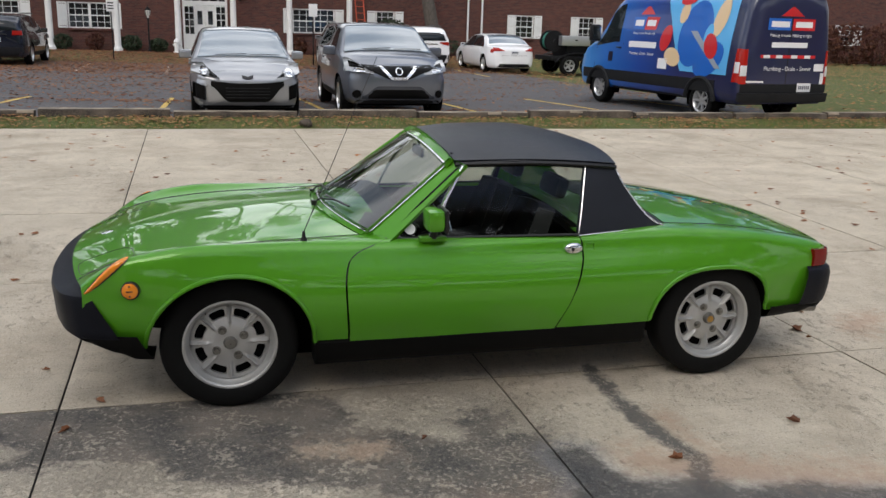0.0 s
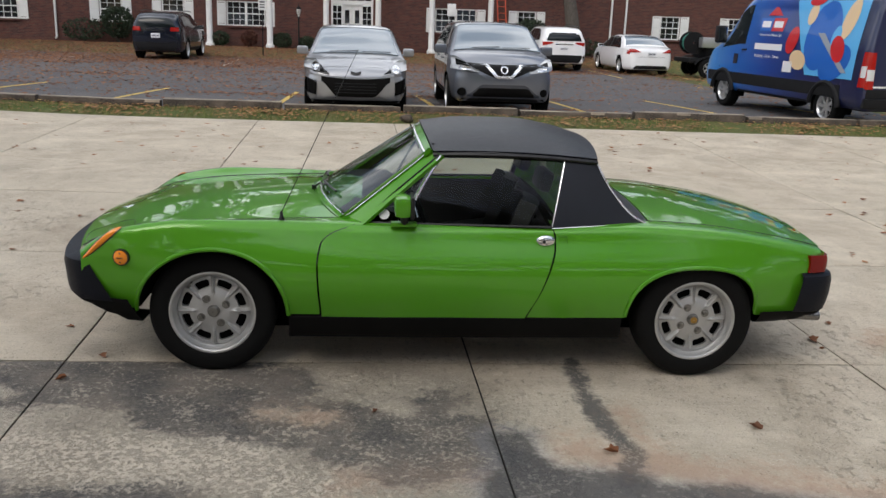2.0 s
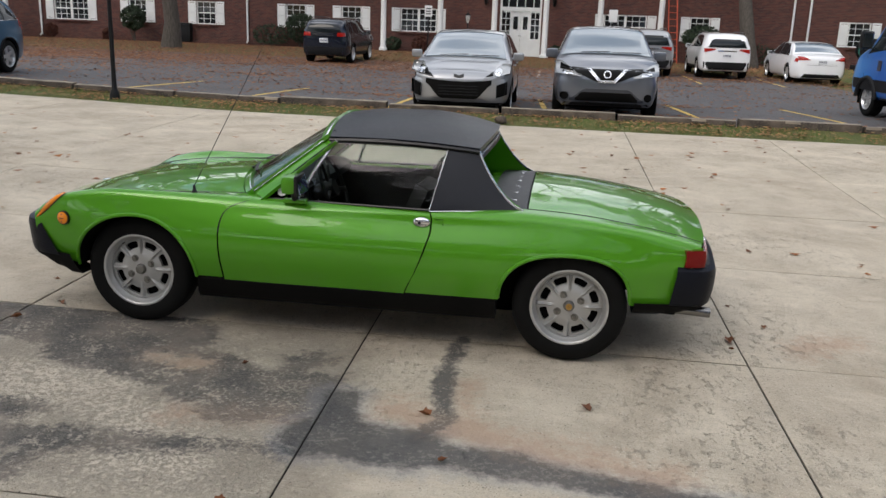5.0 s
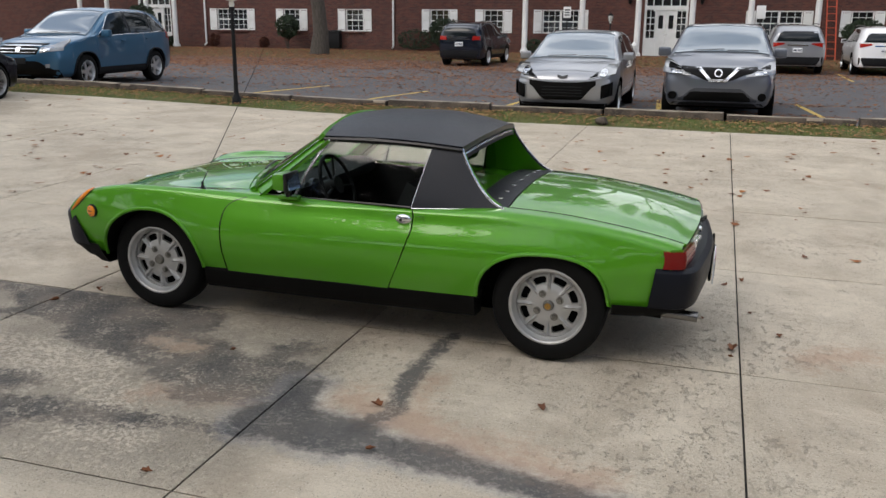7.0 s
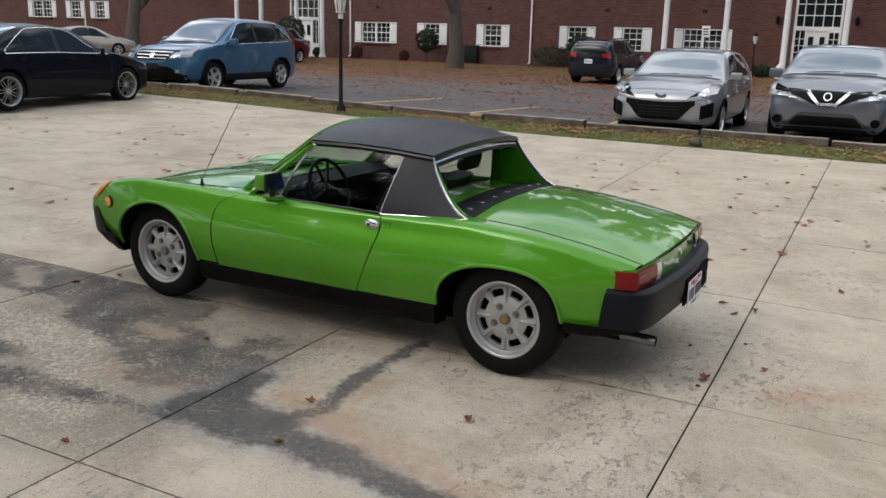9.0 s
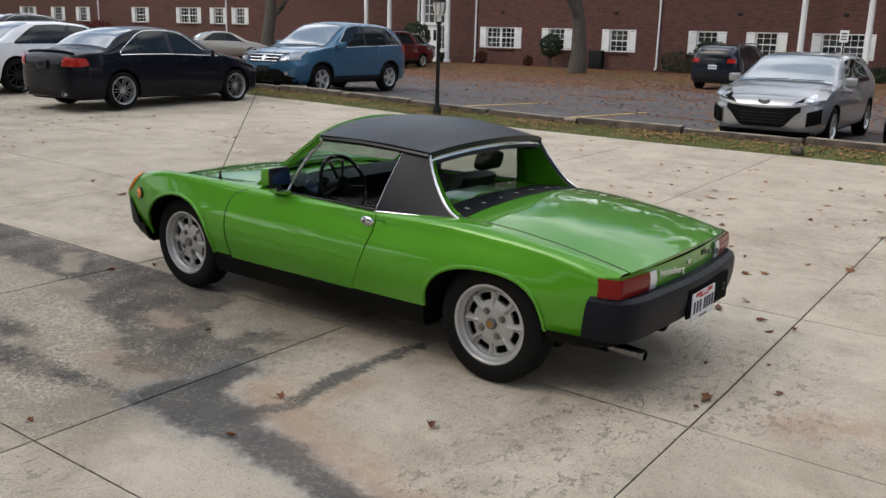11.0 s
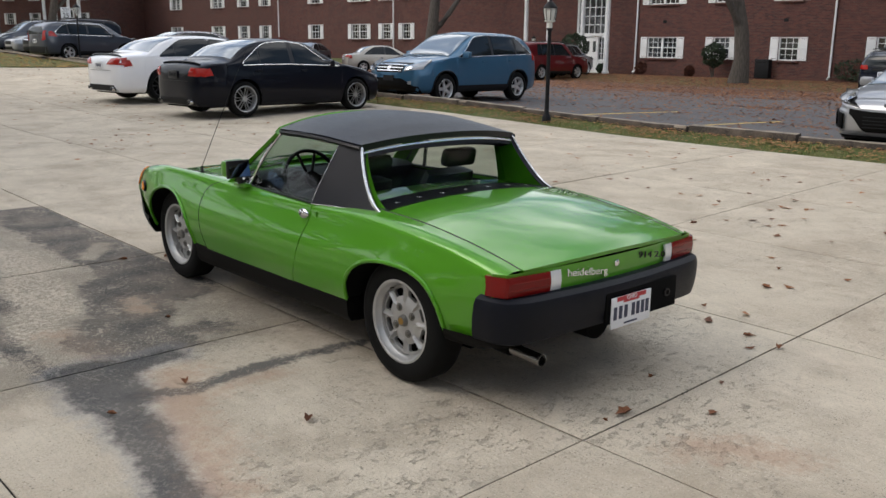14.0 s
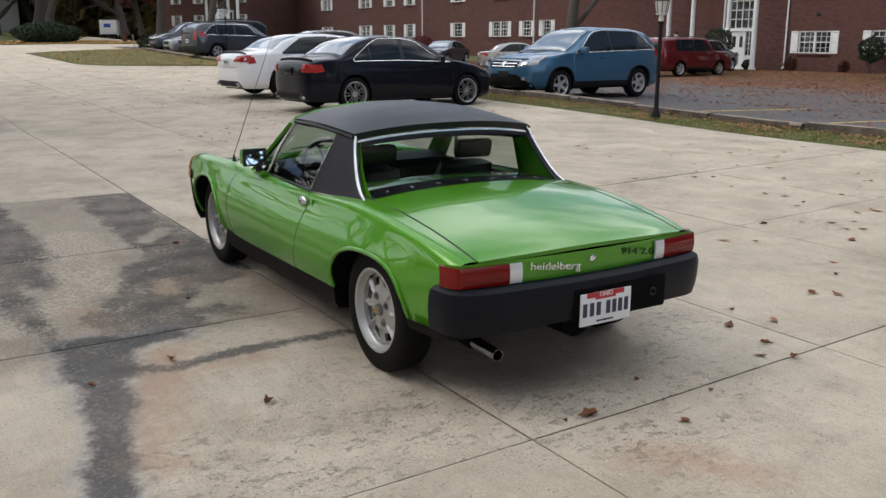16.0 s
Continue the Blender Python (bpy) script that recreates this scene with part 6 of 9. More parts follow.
    v.face(1, "lower_grille", M_GRILLE, [(-0.6, 0.27), (0.6, 0.27), (0.5, 0.42), (-0.5, 0.42)])
    v.face(1, "headlamp", M_HEADLAMP, [(0.52, 0.60), (0.76, 0.60), (0.80, 0.72), (0.56, 0.70)], 0.012, True)
    v.wipers(f - 1.13)
    return v


def blue_crossover():
    L, W, H = 4.53, 1.82, 1.68
    v = Vehicle("crossover", "metallic blue crossover parked nose to the kerb", (-11.80, 12.02), -87, L, W, H, M_BLUE, hatch_like(L, W, H, 1.07, 0.86, 1.05, 1.12, 1.02, "crossover"), 0.352, (-1.33, 1.29), front=0.26, sill=0.27)
    v.top("windscreen", M_SCREEN, L / 2 - 1.16, L / 2 - 2.06, 5.12)

    def arc(u):
        return 3.2 + 1.62 * min(1.0, max(0.0, (u + 1.86) / 0.52)) ** 0.7 if u < -0.4 else 3.2 + 1.62 * min(1.0, max(0.0, (0.86 - u) / 0.66)) ** 0.9

    v.pane("window_pillars", M_TRIM, -1.84, 0.82, 3.2, arc, 0.003)
    v.pane("rear_quarter_window", M_CARGLASS, -1.85, -1.30, 3.2, arc)
    v.pane("rear_side_window", M_CARGLASS, -1.24, -0.42, 3.2, arc)
    v.pane("front_side_window", M_CARGLASS, -0.33, 0.84, 3.2, arc)
    v.surround(M_BRIGHT, -1.88, 0.86, 3.2, arc)
    for i in range(3):
        z = 0.765 + 0.068 * i
        v.face(1, "grille_bar", M_CHROME, [(-0.41 - 0.03 * i, z), (0.41 + 0.03 * i, z), (0.41 + 0.03 * i, z + 0.017), (-0.41 - 0.03 * i, z + 0.017)], 0.022)
    v.face(1, "grille", M_GRILLE, [(-0.42, 0.73), (0.42, 0.73), (0.52, 0.95), (-0.52, 0.95)], 0.008)
    v.face(1, "badge_disc", M_CHROME, [(-0.045, 0.79), (0.045, 0.79), (0.055, 0.88), (-0.055, 0.88)], 0.030)
    v.between(1, "headlamp", M_HEADLAMP, 0.50, 0.86, lambda y: 0.76 + 0.14 * (y - 0.5), lambda y: 0.87 + 0.16 * sstep(0.5, 0.85, y), 0.016, True)
    v.between(1, "headlamp_bowl", M_CHROME, 0.58, 0.70, lambda y: 0.805, lambda y: 0.885, 0.024, True)
    v.between(1, "lower_grille", M_GRILLE, -0.80, 0.80, lambda y: 0.275, lambda y: 0.60 - 0.18 * sstep(0.38, 0.80, abs(y)), 0.012)
    v.face(1, "fog_lamp", M_HEADLAMP, [(0.60, 0.47), (0.68, 0.47), (0.68, 0.54), (0.60, 0.54)], 0.018, True)
    v.face(1, "front_plate_mount", M_CLAD, [(-0.17, 0.54), (0.17, 0.54), (0.17, 0.66), (-0.17, 0.66)], 0.020)
    v.mirrors(0.66, 1.13, M_BLUE, (0.12, 0.22, 0.16))
    v.wheels("five", M_SILVERALLOY, 0.22, 0.64)
    v.side("sill_cladding", M_CLAD, ((-0.93, 0.90), (-0.93, 0.90)), (0.0, 1.3))
    v.handles((-1.05, -0.05), 2.8, M_BLUE)
    v.seam([(0.74, 1.0), (0.80, 2.0), (0.74, 3.0)])
    v.seam([(-0.37, 1.0), (-0.37, 3.0), (-0.36, 4.9)])
    v.seam([(-1.05, 1.6), (-1.28, 2.4), (-1.30, 3.1)])
    v.face(-1, "tail_lamp", M_CARRED, [(0.60, 0.92), (0.78, 0.92), (0.72, 1.22), (0.64, 1.22)], 0.014, True)
    v.side("tail_lamp_wrap", M_CARRED, ((-2.10, -1.95), (-2.09, -1.98)), (2.75, 3.6))
    v.face(-1, "rear_window", M_CARGLASS, [(-0.6, 1.15), (0.6, 1.15), (0.5, 1.47), (-0.5, 1.47)], 0.01)
    v.wipers(L / 2 - 1.15)
    for side in (-1, 1):
        for c in v.axles:
            bm = bmesh.new()
            R = v.r * 1.15
            ring = []
            for k in range(21):
                u = c - R * math.cos(math.pi * k / 20)
                z = max(v.sill + 0.01, v.arch(u) + 0.012)
                ring.append(v.skin.pt(u, v.skin.v_at(u, z, 0.0, 4.0), side, 0.004))
            tube(bm, ring, 0.028, 6, flat=0.6)
            part("arch_cladding", bm, M_CLAD, v.root)


# ---- the service van ----
def livery(name):
    m = Mat(name, (0.02, 0.1, 0.4), 0.3)
    x = m.nt.nodes.new("ShaderNodeSeparateXYZ")
    m.nt.links.new(m.coords(), x.inputs[0])
    m.set("Base Color", m.ramp(m.math("ADD", m.math("MULTIPLY", x.outputs[0], 0.18), 0.5), (0.05, (0.008, 0.012, 0.055)), (0.30, (0.010, 0.018, 0.10)), (0.55, (0.008, 0.055, 0.30)), (0.80, (0.012, 0.14, 0.50)), (0.97, (0.03, 0.28, 0.70))))
    m.set("Coat Weight", 0.8).set("Coat Roughness", 0.06)
    return m.m


M_LIVERY = livery("blue_van_wrap")
M_LBLUE = Mat("light_blue_wrap", (0.10, 0.42, 0.78), 0.3, Coat_Weight=0.6).m
M_MBLUE = Mat("mid_blue_wrap", (0.010, 0.12, 0.50), 0.3, Coat_Weight=0.6).m
M_WRED = Mat("red_wrap", (0.55, 0.015, 0.02), 0.3, Coat_Weight=0.6).m
M_WCREAM = Mat("cream_wrap", (0.75, 0.55, 0.33), 0.3, Coat_Weight=0.6).m
M_WWHITE = Mat("white_wrap", (0.8, 0.8, 0.82), 0.3, Coat_Weight=0.6).m
M_WGREY = Mat("steel_grey_wrap", (0.30, 0.34, 0.40), 0.3, Coat_Weight=0.6).m
M_WNAVY = Mat("navy_wrap", (0.006, 0.008, 0.03), 0.3, Coat_Weight=0.6).m


def lettering(words, size, mat, parent, m, name="lettering"):
    """Words in the built-in font, as a mesh."""
    cu = bpy.data.curves.new(name, "FONT")
    cu.body, cu.size, cu.extrude, cu.align_x, cu.align_y = words, size, 0.001, "CENTER", "CENTER"
    tmp = bpy.data.objects.new(name, cu)
    me = bpy.data.meshes.new_from_object(tmp)
    bpy.data.objects.remove(tmp)
    me.materials.clear()
    me.materials.append(mat)
    ob = new(name, me)
    ob.parent = parent
    ob.matrix_local = m
    return tagged(ob, kind="stuff") if size < 0.2 else ob


def service_van():
    L, W, H = 5.75, 2.06, 2.50
    w = W / 2
    st = [(-L / 2 + 0.06, w - 0.05, 1.30, H - 0.06, 0.5), (-L / 2 + 0.14, w - 0.01, 1.30, H - 0.01, 0.6), (-L / 2 + 0.5, w, 1.30, H, 0.65), (0.7, w, 1.30, H, 0.65), (1.20, w, 1.30, H - 0.06, 0.68), (1.42, w, 1.28, H - 0.20, 0.7),
          (2.12, w - 0.01, 1.18, 1.42, 0.25), (2.26, w - 0.02, 1.14, 1.34, 0.0), (2.50, w - 0.05, 1.05, 1.22, 0.0), (2.63, w - 0.10, 0.95, 1.10, 0.0)]
    v = Vehicle("service_van", "blue high-roof service van with a coloured wrap", (8.62, 12.05), 96, L, W, H, M_LIVERY, st, 0.345, (-1.80, 1.78), front=0.22, rear=0.06, sill=0.36, power=5, category="van")
    v.top("windscreen", M_SCREEN, 2.16, 1.46, 5.1)
    v.side("door_window", M_CARGLASS, ((1.06, 1.96), (1.06, 1.52)), (3.05, 4.7))
    v.side("lower_cladding", M_CLAD, ((-2.22, 2.52), (-2.22, 2.50)), (1.35, 2.05), n=(30, 4))
    v.side("sill_cladding", M_CLAD, ((-1.2, 1.25), (-1.2, 1.25)), (0.0, 0.6))
    for c in v.axles:
        for side in (-1, 1):
            bm = bmesh.new()
            R = 0.42
            tube(bm, [Vector((c + R * math.cos(a), side * (w - 0.005), 0.345 + R * math.sin(a))) for a in spread(0.05, math.pi - 0.05, 18)], 0.045, 8, flat=1.0)
            part("arch_cladding", bm, M_CLAD, v.root)
    v.wheels("seven", M_SILVERALLOY, 0.235, 0.62, inset=0.03)
    v.mirrors(1.92, 1.50, M_TRIM, (0.14, 0.24, 0.36))
    v.seam([(0.90, 0.8), (0.90, 3.0), (0.92, 4.9)])
    v.seam([(1.95, 1.0), (1.98, 2.2), (1.95, 3.0)])
    v.seam([(-0.55, 1.0), (-0.55, 2.1)])
    v.handles((1.05,), 2.85, M_TRIM)
    # rear doors
    v.face(-1, "rear_door_gap", M_TRIM, [(-0.008, 0.62), (0.008, 0.62), (0.008, 2.4), (-0.008, 2.4)], 0.004)
    v.face(-1, "rear_cladding", M_CLAD, [(-w + 0.06, 0.42), (w - 0.06, 0.42), (w - 0.06, 0.72), (-w + 0.06, 0.72)], 0.02)
    v.face(-1, "rear_bumper", M_CLAD, [(-w + 0.02, 0.40), (w - 0.02, 0.40), (w - 0.02, 0.56), (-w + 0.02, 0.56)], 0.10, depth=0.12)
    v.face(-1, "tail_lamp", M_CARRED, [(w - 0.15, 0.72), (w - 0.03, 0.72), (w - 0.04, 1.32), (w - 0.14, 1.32)], 0.016, True)
    v.face(-1, "reversing_lamp", M_CLEARLENS, [(w - 0.14, 0.86), (w - 0.04, 0.86), (w - 0.04, 1.04), (w - 0.14, 1.04)], 0.022, True)
    v.side("tail_lamp_wrap", M_CARRED, ((-2.80, -2.66), (-2.80, -2.70)), (2.05, 3.05))
    v.side("reversing_lamp_wrap", M_CLEARLENS, ((-2.79, -2.70), (-2.79, -2.70)), (2.35, 2.65), out=0.010)
    v.plate(-1, -0.42, 0.66)
    v.face(-1, "reflective_stripe", M_WRED, [(-0.62, 1.175), (0.62, 1.175), (0.62, 1.23), (-0.62, 1.23)], 0.006)
    for y in (-0.5, -0.2, 0.14, 0.42):
        v.face(-1, "reflective_square", M_WWHITE, [(y, 1.175), (y + 0.14, 1.175), (y + 0.14, 1.23), (y, 1.23)], 0.009)
    x = v.cap_x(-1, 0.0, 1.5) - 0.012

    def tail_bar(mat, y0, y1, z0, z1, name, o=0.0):
        v.face(-1, name, mat, [(y0, z0), (y1, z0), (y1, z1), (y0, z1)], 0.008 + o)

    tail_bar(M_WWHITE, -0.40, 0.40, 1.36, 1.45, "number_bar")
    tail_bar(M_MBLUE, 0.02, 0.52, 1.66, 1.86, "logo_shape")
    tail_bar(M_WRED, -0.52, -0.02, 1.66, 1.86, "logo_shape")
    for a, b in ((0.06, 0.46), (-0.46, -0.08)):
        tail_bar(M_WWHITE, a, b, 1.71, 1.81, "logo_bar", 0.004)
    lettering("Making it work. Making it right.", 0.075, M_WWHITE, v.root, Matrix.Translation((x - 0.004, 0, 1.57)) @ Matrix.Rotation(radians(-90), 4, "Z") @ Matrix.Rotation(radians(90), 4, "X"))
    v.face(-1, "logo_roof_shape", M_WRED, [(-0.26, 1.90), (0.26, 1.90), (0.02, 2.06), (-0.02, 2.06)], 0.008)
    tail_bar(M_WWHITE, -0.85, -0.62, 0.95, 1.08, "sticker")
    tail_bar(M_WWHITE, -0.93, -0.80, 0.68, 0.92, "number_bar")
    tail_bar(M_WWHITE, 0.50, 0.90, 0.745, 0.775, "number_bar")
    lettering("Plumbing - Drain - Sewer", 0.105, M_WWHITE, v.root, Matrix.Translation((x - 0.004, 0, 0.99)) @ Matrix.Rotation(radians(-90), 4, "Z") @ Matrix.Rotation(radians(90), 4, "X"))
    # flank wrap: plain shapes in the wrap's colours
    k = v.skin

    def flank(mat, name, us, zs, o, n=(10, 5)):
        """us: rear and front edge at the lower and the upper height zs."""
        for side in (1, -1):
            bm = bmesh.new()

            def fn(i, j):
                lo, hi = us[0][0] + (us[1][0] - us[0][0]) * j, us[0][1] + (us[1][1] - us[0][1]) * j
                u = lo + (hi - lo) * i
                return k.pt(u, k.v_at(u, zs[0] + (zs[1] - zs[0]) * j, 0.5, 5.6), side, o)

            sheet(bm, fn, spread(0, 1, n[0]), spread(0, 1, n[1]), flip=side > 0)
            part(name, bm, mat, v.root)

    def oval(mat, name, u, z, ru, rz, o, tilt=0.0):
        for side in (1, -1):
            bm = bmesh.new()

            def fn(a, r):
                du, dz = ru * r * math.cos(a), rz * r * math.sin(a)
                uu, zz = u + du * math.cos(tilt) - dz * math.sin(tilt), z + du * math.sin(tilt) + dz * math.cos(tilt)
                return k.pt(uu, k.v_at(uu, zz, 0.5, 5.6), side, o)

            sheet(bm, fn, spread(0, 2 * math.pi, 25), (1.0, 0.7, 0.4, 0.0), flip=side < 0)
            part(name, bm, mat, v.root)

    flank(M_LBLUE, "wrap_field", ((-2.50, -1.15), (-2.52, -0.35)), (0.85, 2.30), 0.005, (16, 10))
    oval(M_MBLUE, "wrap_blue_shape", -1.45, 1.55, 0.46, 0.62, 0.009, 0.25)
    oval(M_MBLUE, "wrap_blue_shape", -1.95, 1.10, 0.45, 0.28, 0.009, -0.5)
    oval(M_WCREAM, "wrap_cream_shape", -2.12, 1.85, 0.17, 0.36, 0.012, 0.3)
    oval(M_LBLUE, "wrap_pale_shape", -1.86, 1.52, 0.12, 0.22, 0.014, 0.2)
    oval(M_WCREAM, "wrap_cream_shape", -1.02, 1.93, 0.13, 0.20, 0.012, 0.3)
    oval(M_WRED, "wrap_red_shape", -1.06, 2.17, 0.24, 0.09, 0.014, -0.1)
    oval(M_WCREAM, "wrap_cream_shape", -0.86, 1.10, 0.26, 0.17, 0.012, 0.25)
    oval(M_WRED, "wrap_red_shape", -0.58, 1.45, 0.17, 0.26, 0.014, 0.35)
    oval(M_WRED, "wrap_red_shape", -1.98, 1.34, 0.18, 0.24, 0.018, -0.5)
    flank(M_WGREY, "wrap_grey_bar", ((-2.34, -2.18), (-1.52, -1.32)), (0.95, 1.60), 0.016)
    flank(M_WRED, "wrap_red_stripe", ((-2.50, -1.30), (-2.45, -1.75)), (2.18, 2.28), 0.012)
    flank(M_MBLUE, "logo_shape", ((0.24, 0.62), (0.22, 0.66)), (1.60, 1.85), 0.008)
    flank(M_WRED, "logo_shape", ((-0.18, 0.22), (-0.24, 0.20)), (1.60, 1.85), 0.008)
    for a, b in ((0.28, 0.58), (-0.14, 0.16)):
        flank(M_WWHITE, "logo_bar", ((a, b), (a, b)), (1.67, 1.79), 0.012)
    flank(M_WRED, "logo_roof_shape", ((-0.05, 0.45), (0.16, 0.24)), (1.90, 2.06), 0.008)
    flank(M_WWHITE, "number_bar", ((-0.28, 0.68), (-0.28, 0.68)), (1.24, 1.36), 0.008)
    flank(M_WWHITE, "sticker", ((-0.72, -0.42), (-0.72, -0.42)), (0.86, 1.06), 0.012)
    flank(M_WNAVY, "sticker", ((1.25, 1.42), (1.25, 1.42)), (0.92, 1.12), 0.008)
    for side in (1, -1):
        u, z = 0.20, 1.12
        p = k.pt(u, k.v_at(u, z, 0.5, 5.6), side, 0.008)
        p2 = k.pt(u, k.v_at(u, 1.525, 0.5, 5.6), side, 0.010)
        lettering("Making it work. Making it right.", 0.062, M_WWHITE, v.root, Matrix.Translation(p2) @ Matrix.Rotation(radians(180 if side > 0 else 0), 4, "Z") @ Matrix.Rotation(radians(90), 4, "X"))
        lettering("Plumbing - Drain - Sewer", 0.085, M_WWHITE, v.root, Matrix.Translation(p) @ Matrix.Rotation(radians(180 if side > 0 else 0), 4, "Z") @ Matrix.Rotation(radians(90), 4, "X"))
    v.face(1, "grille", M_GRILLE, [(-0.6, 0.62), (0.6, 0.62), (0.66, 0.92), (-0.66, 0.92)])
    v.face(1, "headlamp", M_HEADLAMP, [(0.66, 0.82), (0.84, 0.85), (0.80, 1.1), (0.70, 1.05)], 0.012, True)


silver_hatchback()
grey_suv()
blue_crossover()
service_van()
rear_suv("suv", "white SUV with a sloping tailgate parked nose in", (7.35, 30.6), 90, M_CWHITE)
rear_suv("suv", "silver SUV parked nose in beside a white one", (4.55, 30.6), 90, M_SILVER, 4.85, 1.9, 1.70)
rear_suv("suv", "navy compact SUV with black lower cladding", (-7.3, 29.4), 88, M_NAVYCAR, 4.4, 1.82, 1.65, "plain")
sedan("sedan", "white sedan parked nose in beside fallen leaves", (10.35, 29.6), 91, M_CWHITE, 4.88, 1.86, 1.45, lamp=[(0.40, 0.84), (0.80, 0.82), (0.80, 0.96), (0.62, 0.95)])
sedan("sedan", "glossy blue-black sedan with silver mesh-spoke wheels", (-11.45, 6.50), 93, M_BLACK, 4.53, 1.817, 1.46, M_DKALLOY, "mesh", lamp=[(0.52, 0.76), (0.80, 0.75), (0.80, 0.90), (0.56, 0.92)], axles=(-1.265, 1.470), dark_plate=True, lid=M_BLACK)
sedan("sedan", "white sports sedan with black diffuser and dark wheels", (-15.2, 6.75), 93, M_CWHITE, 4.83, 1.854, 1.44, M_TRIM, "ten", False, [(0.36, 0.80), (0.82, 0.79), (0.82, 0.95), (0.50, 0.93)], 0.34, axles=(-1.40, 1.375), lid=M_TRIM)
sedan("sedan", "beige compact sedan parked on the far side", (-34.0, 27.6), 65, M_TAN, 4.54, 1.76, 1.47, None, "five", False, None, 0.31)
sedan("sedan", "maroon sedan parked behind the white one", (-27.0, 12.3), -92, M_MAROON, 4.85, 1.85, 1.45)
rear_suv("suv", "boxy dark red off-road vehicle with roof bars", (-25.2, 31.0), 88, M_CRED, 4.75, 1.9, 1.83, "plain", None, 1.10, "box")
rear_suv("suv", "slate grey crossover with upright red tail lamps", (-35.8, 12.1), 97, M_DKGREY, 4.6, 1.85, 1.66, "tall")
rear_suv("suv", "black off-road vehicle parked in a row", (-39.2, 12.75), -90, M_BLACK, 4.3, 1.85, 1.8, "plain")
rear_suv("suv", "grey crossover parked nose out in a row", (-45.2, 13.1), -90, M_DKGREY, 4.6, 1.85, 1.68, "wedge")
sedan("sedan", "silver sedan parked nose out between two SUVs", (-42.3, 13.2), -90, M_SILVER)
rear_suv("suv", "silver crossover parked by the far building", (-27.5, 35.0), 100, M_SILVER, 4.55, 1.82, 1.68, "tall")
sedan("sedan", "dark grey hatch sedan by the far lawn", (-43.0, 28.6), -60, M_DKGREY, 4.6, 1.8, 1.48)


# ---- details of the sports car ----
def blob(bm, c, ax, ay, az):
    """An ellipsoid with the half axes ax, ay, az."""
    m = Matrix((ax, ay, az)).transposed().to_4x4()
    m.translation = c
    bmesh.ops.create_uvsphere(bm, u_segments=20, v_segments=12, radius=1, matrix=m)
    return bm


M_BLACKLEATHER = rubber_mat("black_leatherette", (0.012, 0.012, 0.013), 0.45, 350, 0.3)
M_DASH = rubber_mat("black_dashboard", (0.014, 0.014, 0.016), 0.55, 500, 0.2)
M_GAUGE = Mat("gauge_face", (0.01, 0.01, 0.011), 0.3).m
# blue tint puts reflected sky into the mirror glass's colour
M_SKY_MIRROR = Mat("mirror", (0.42, 0.58, 0.80), 0.02, 1.0).m

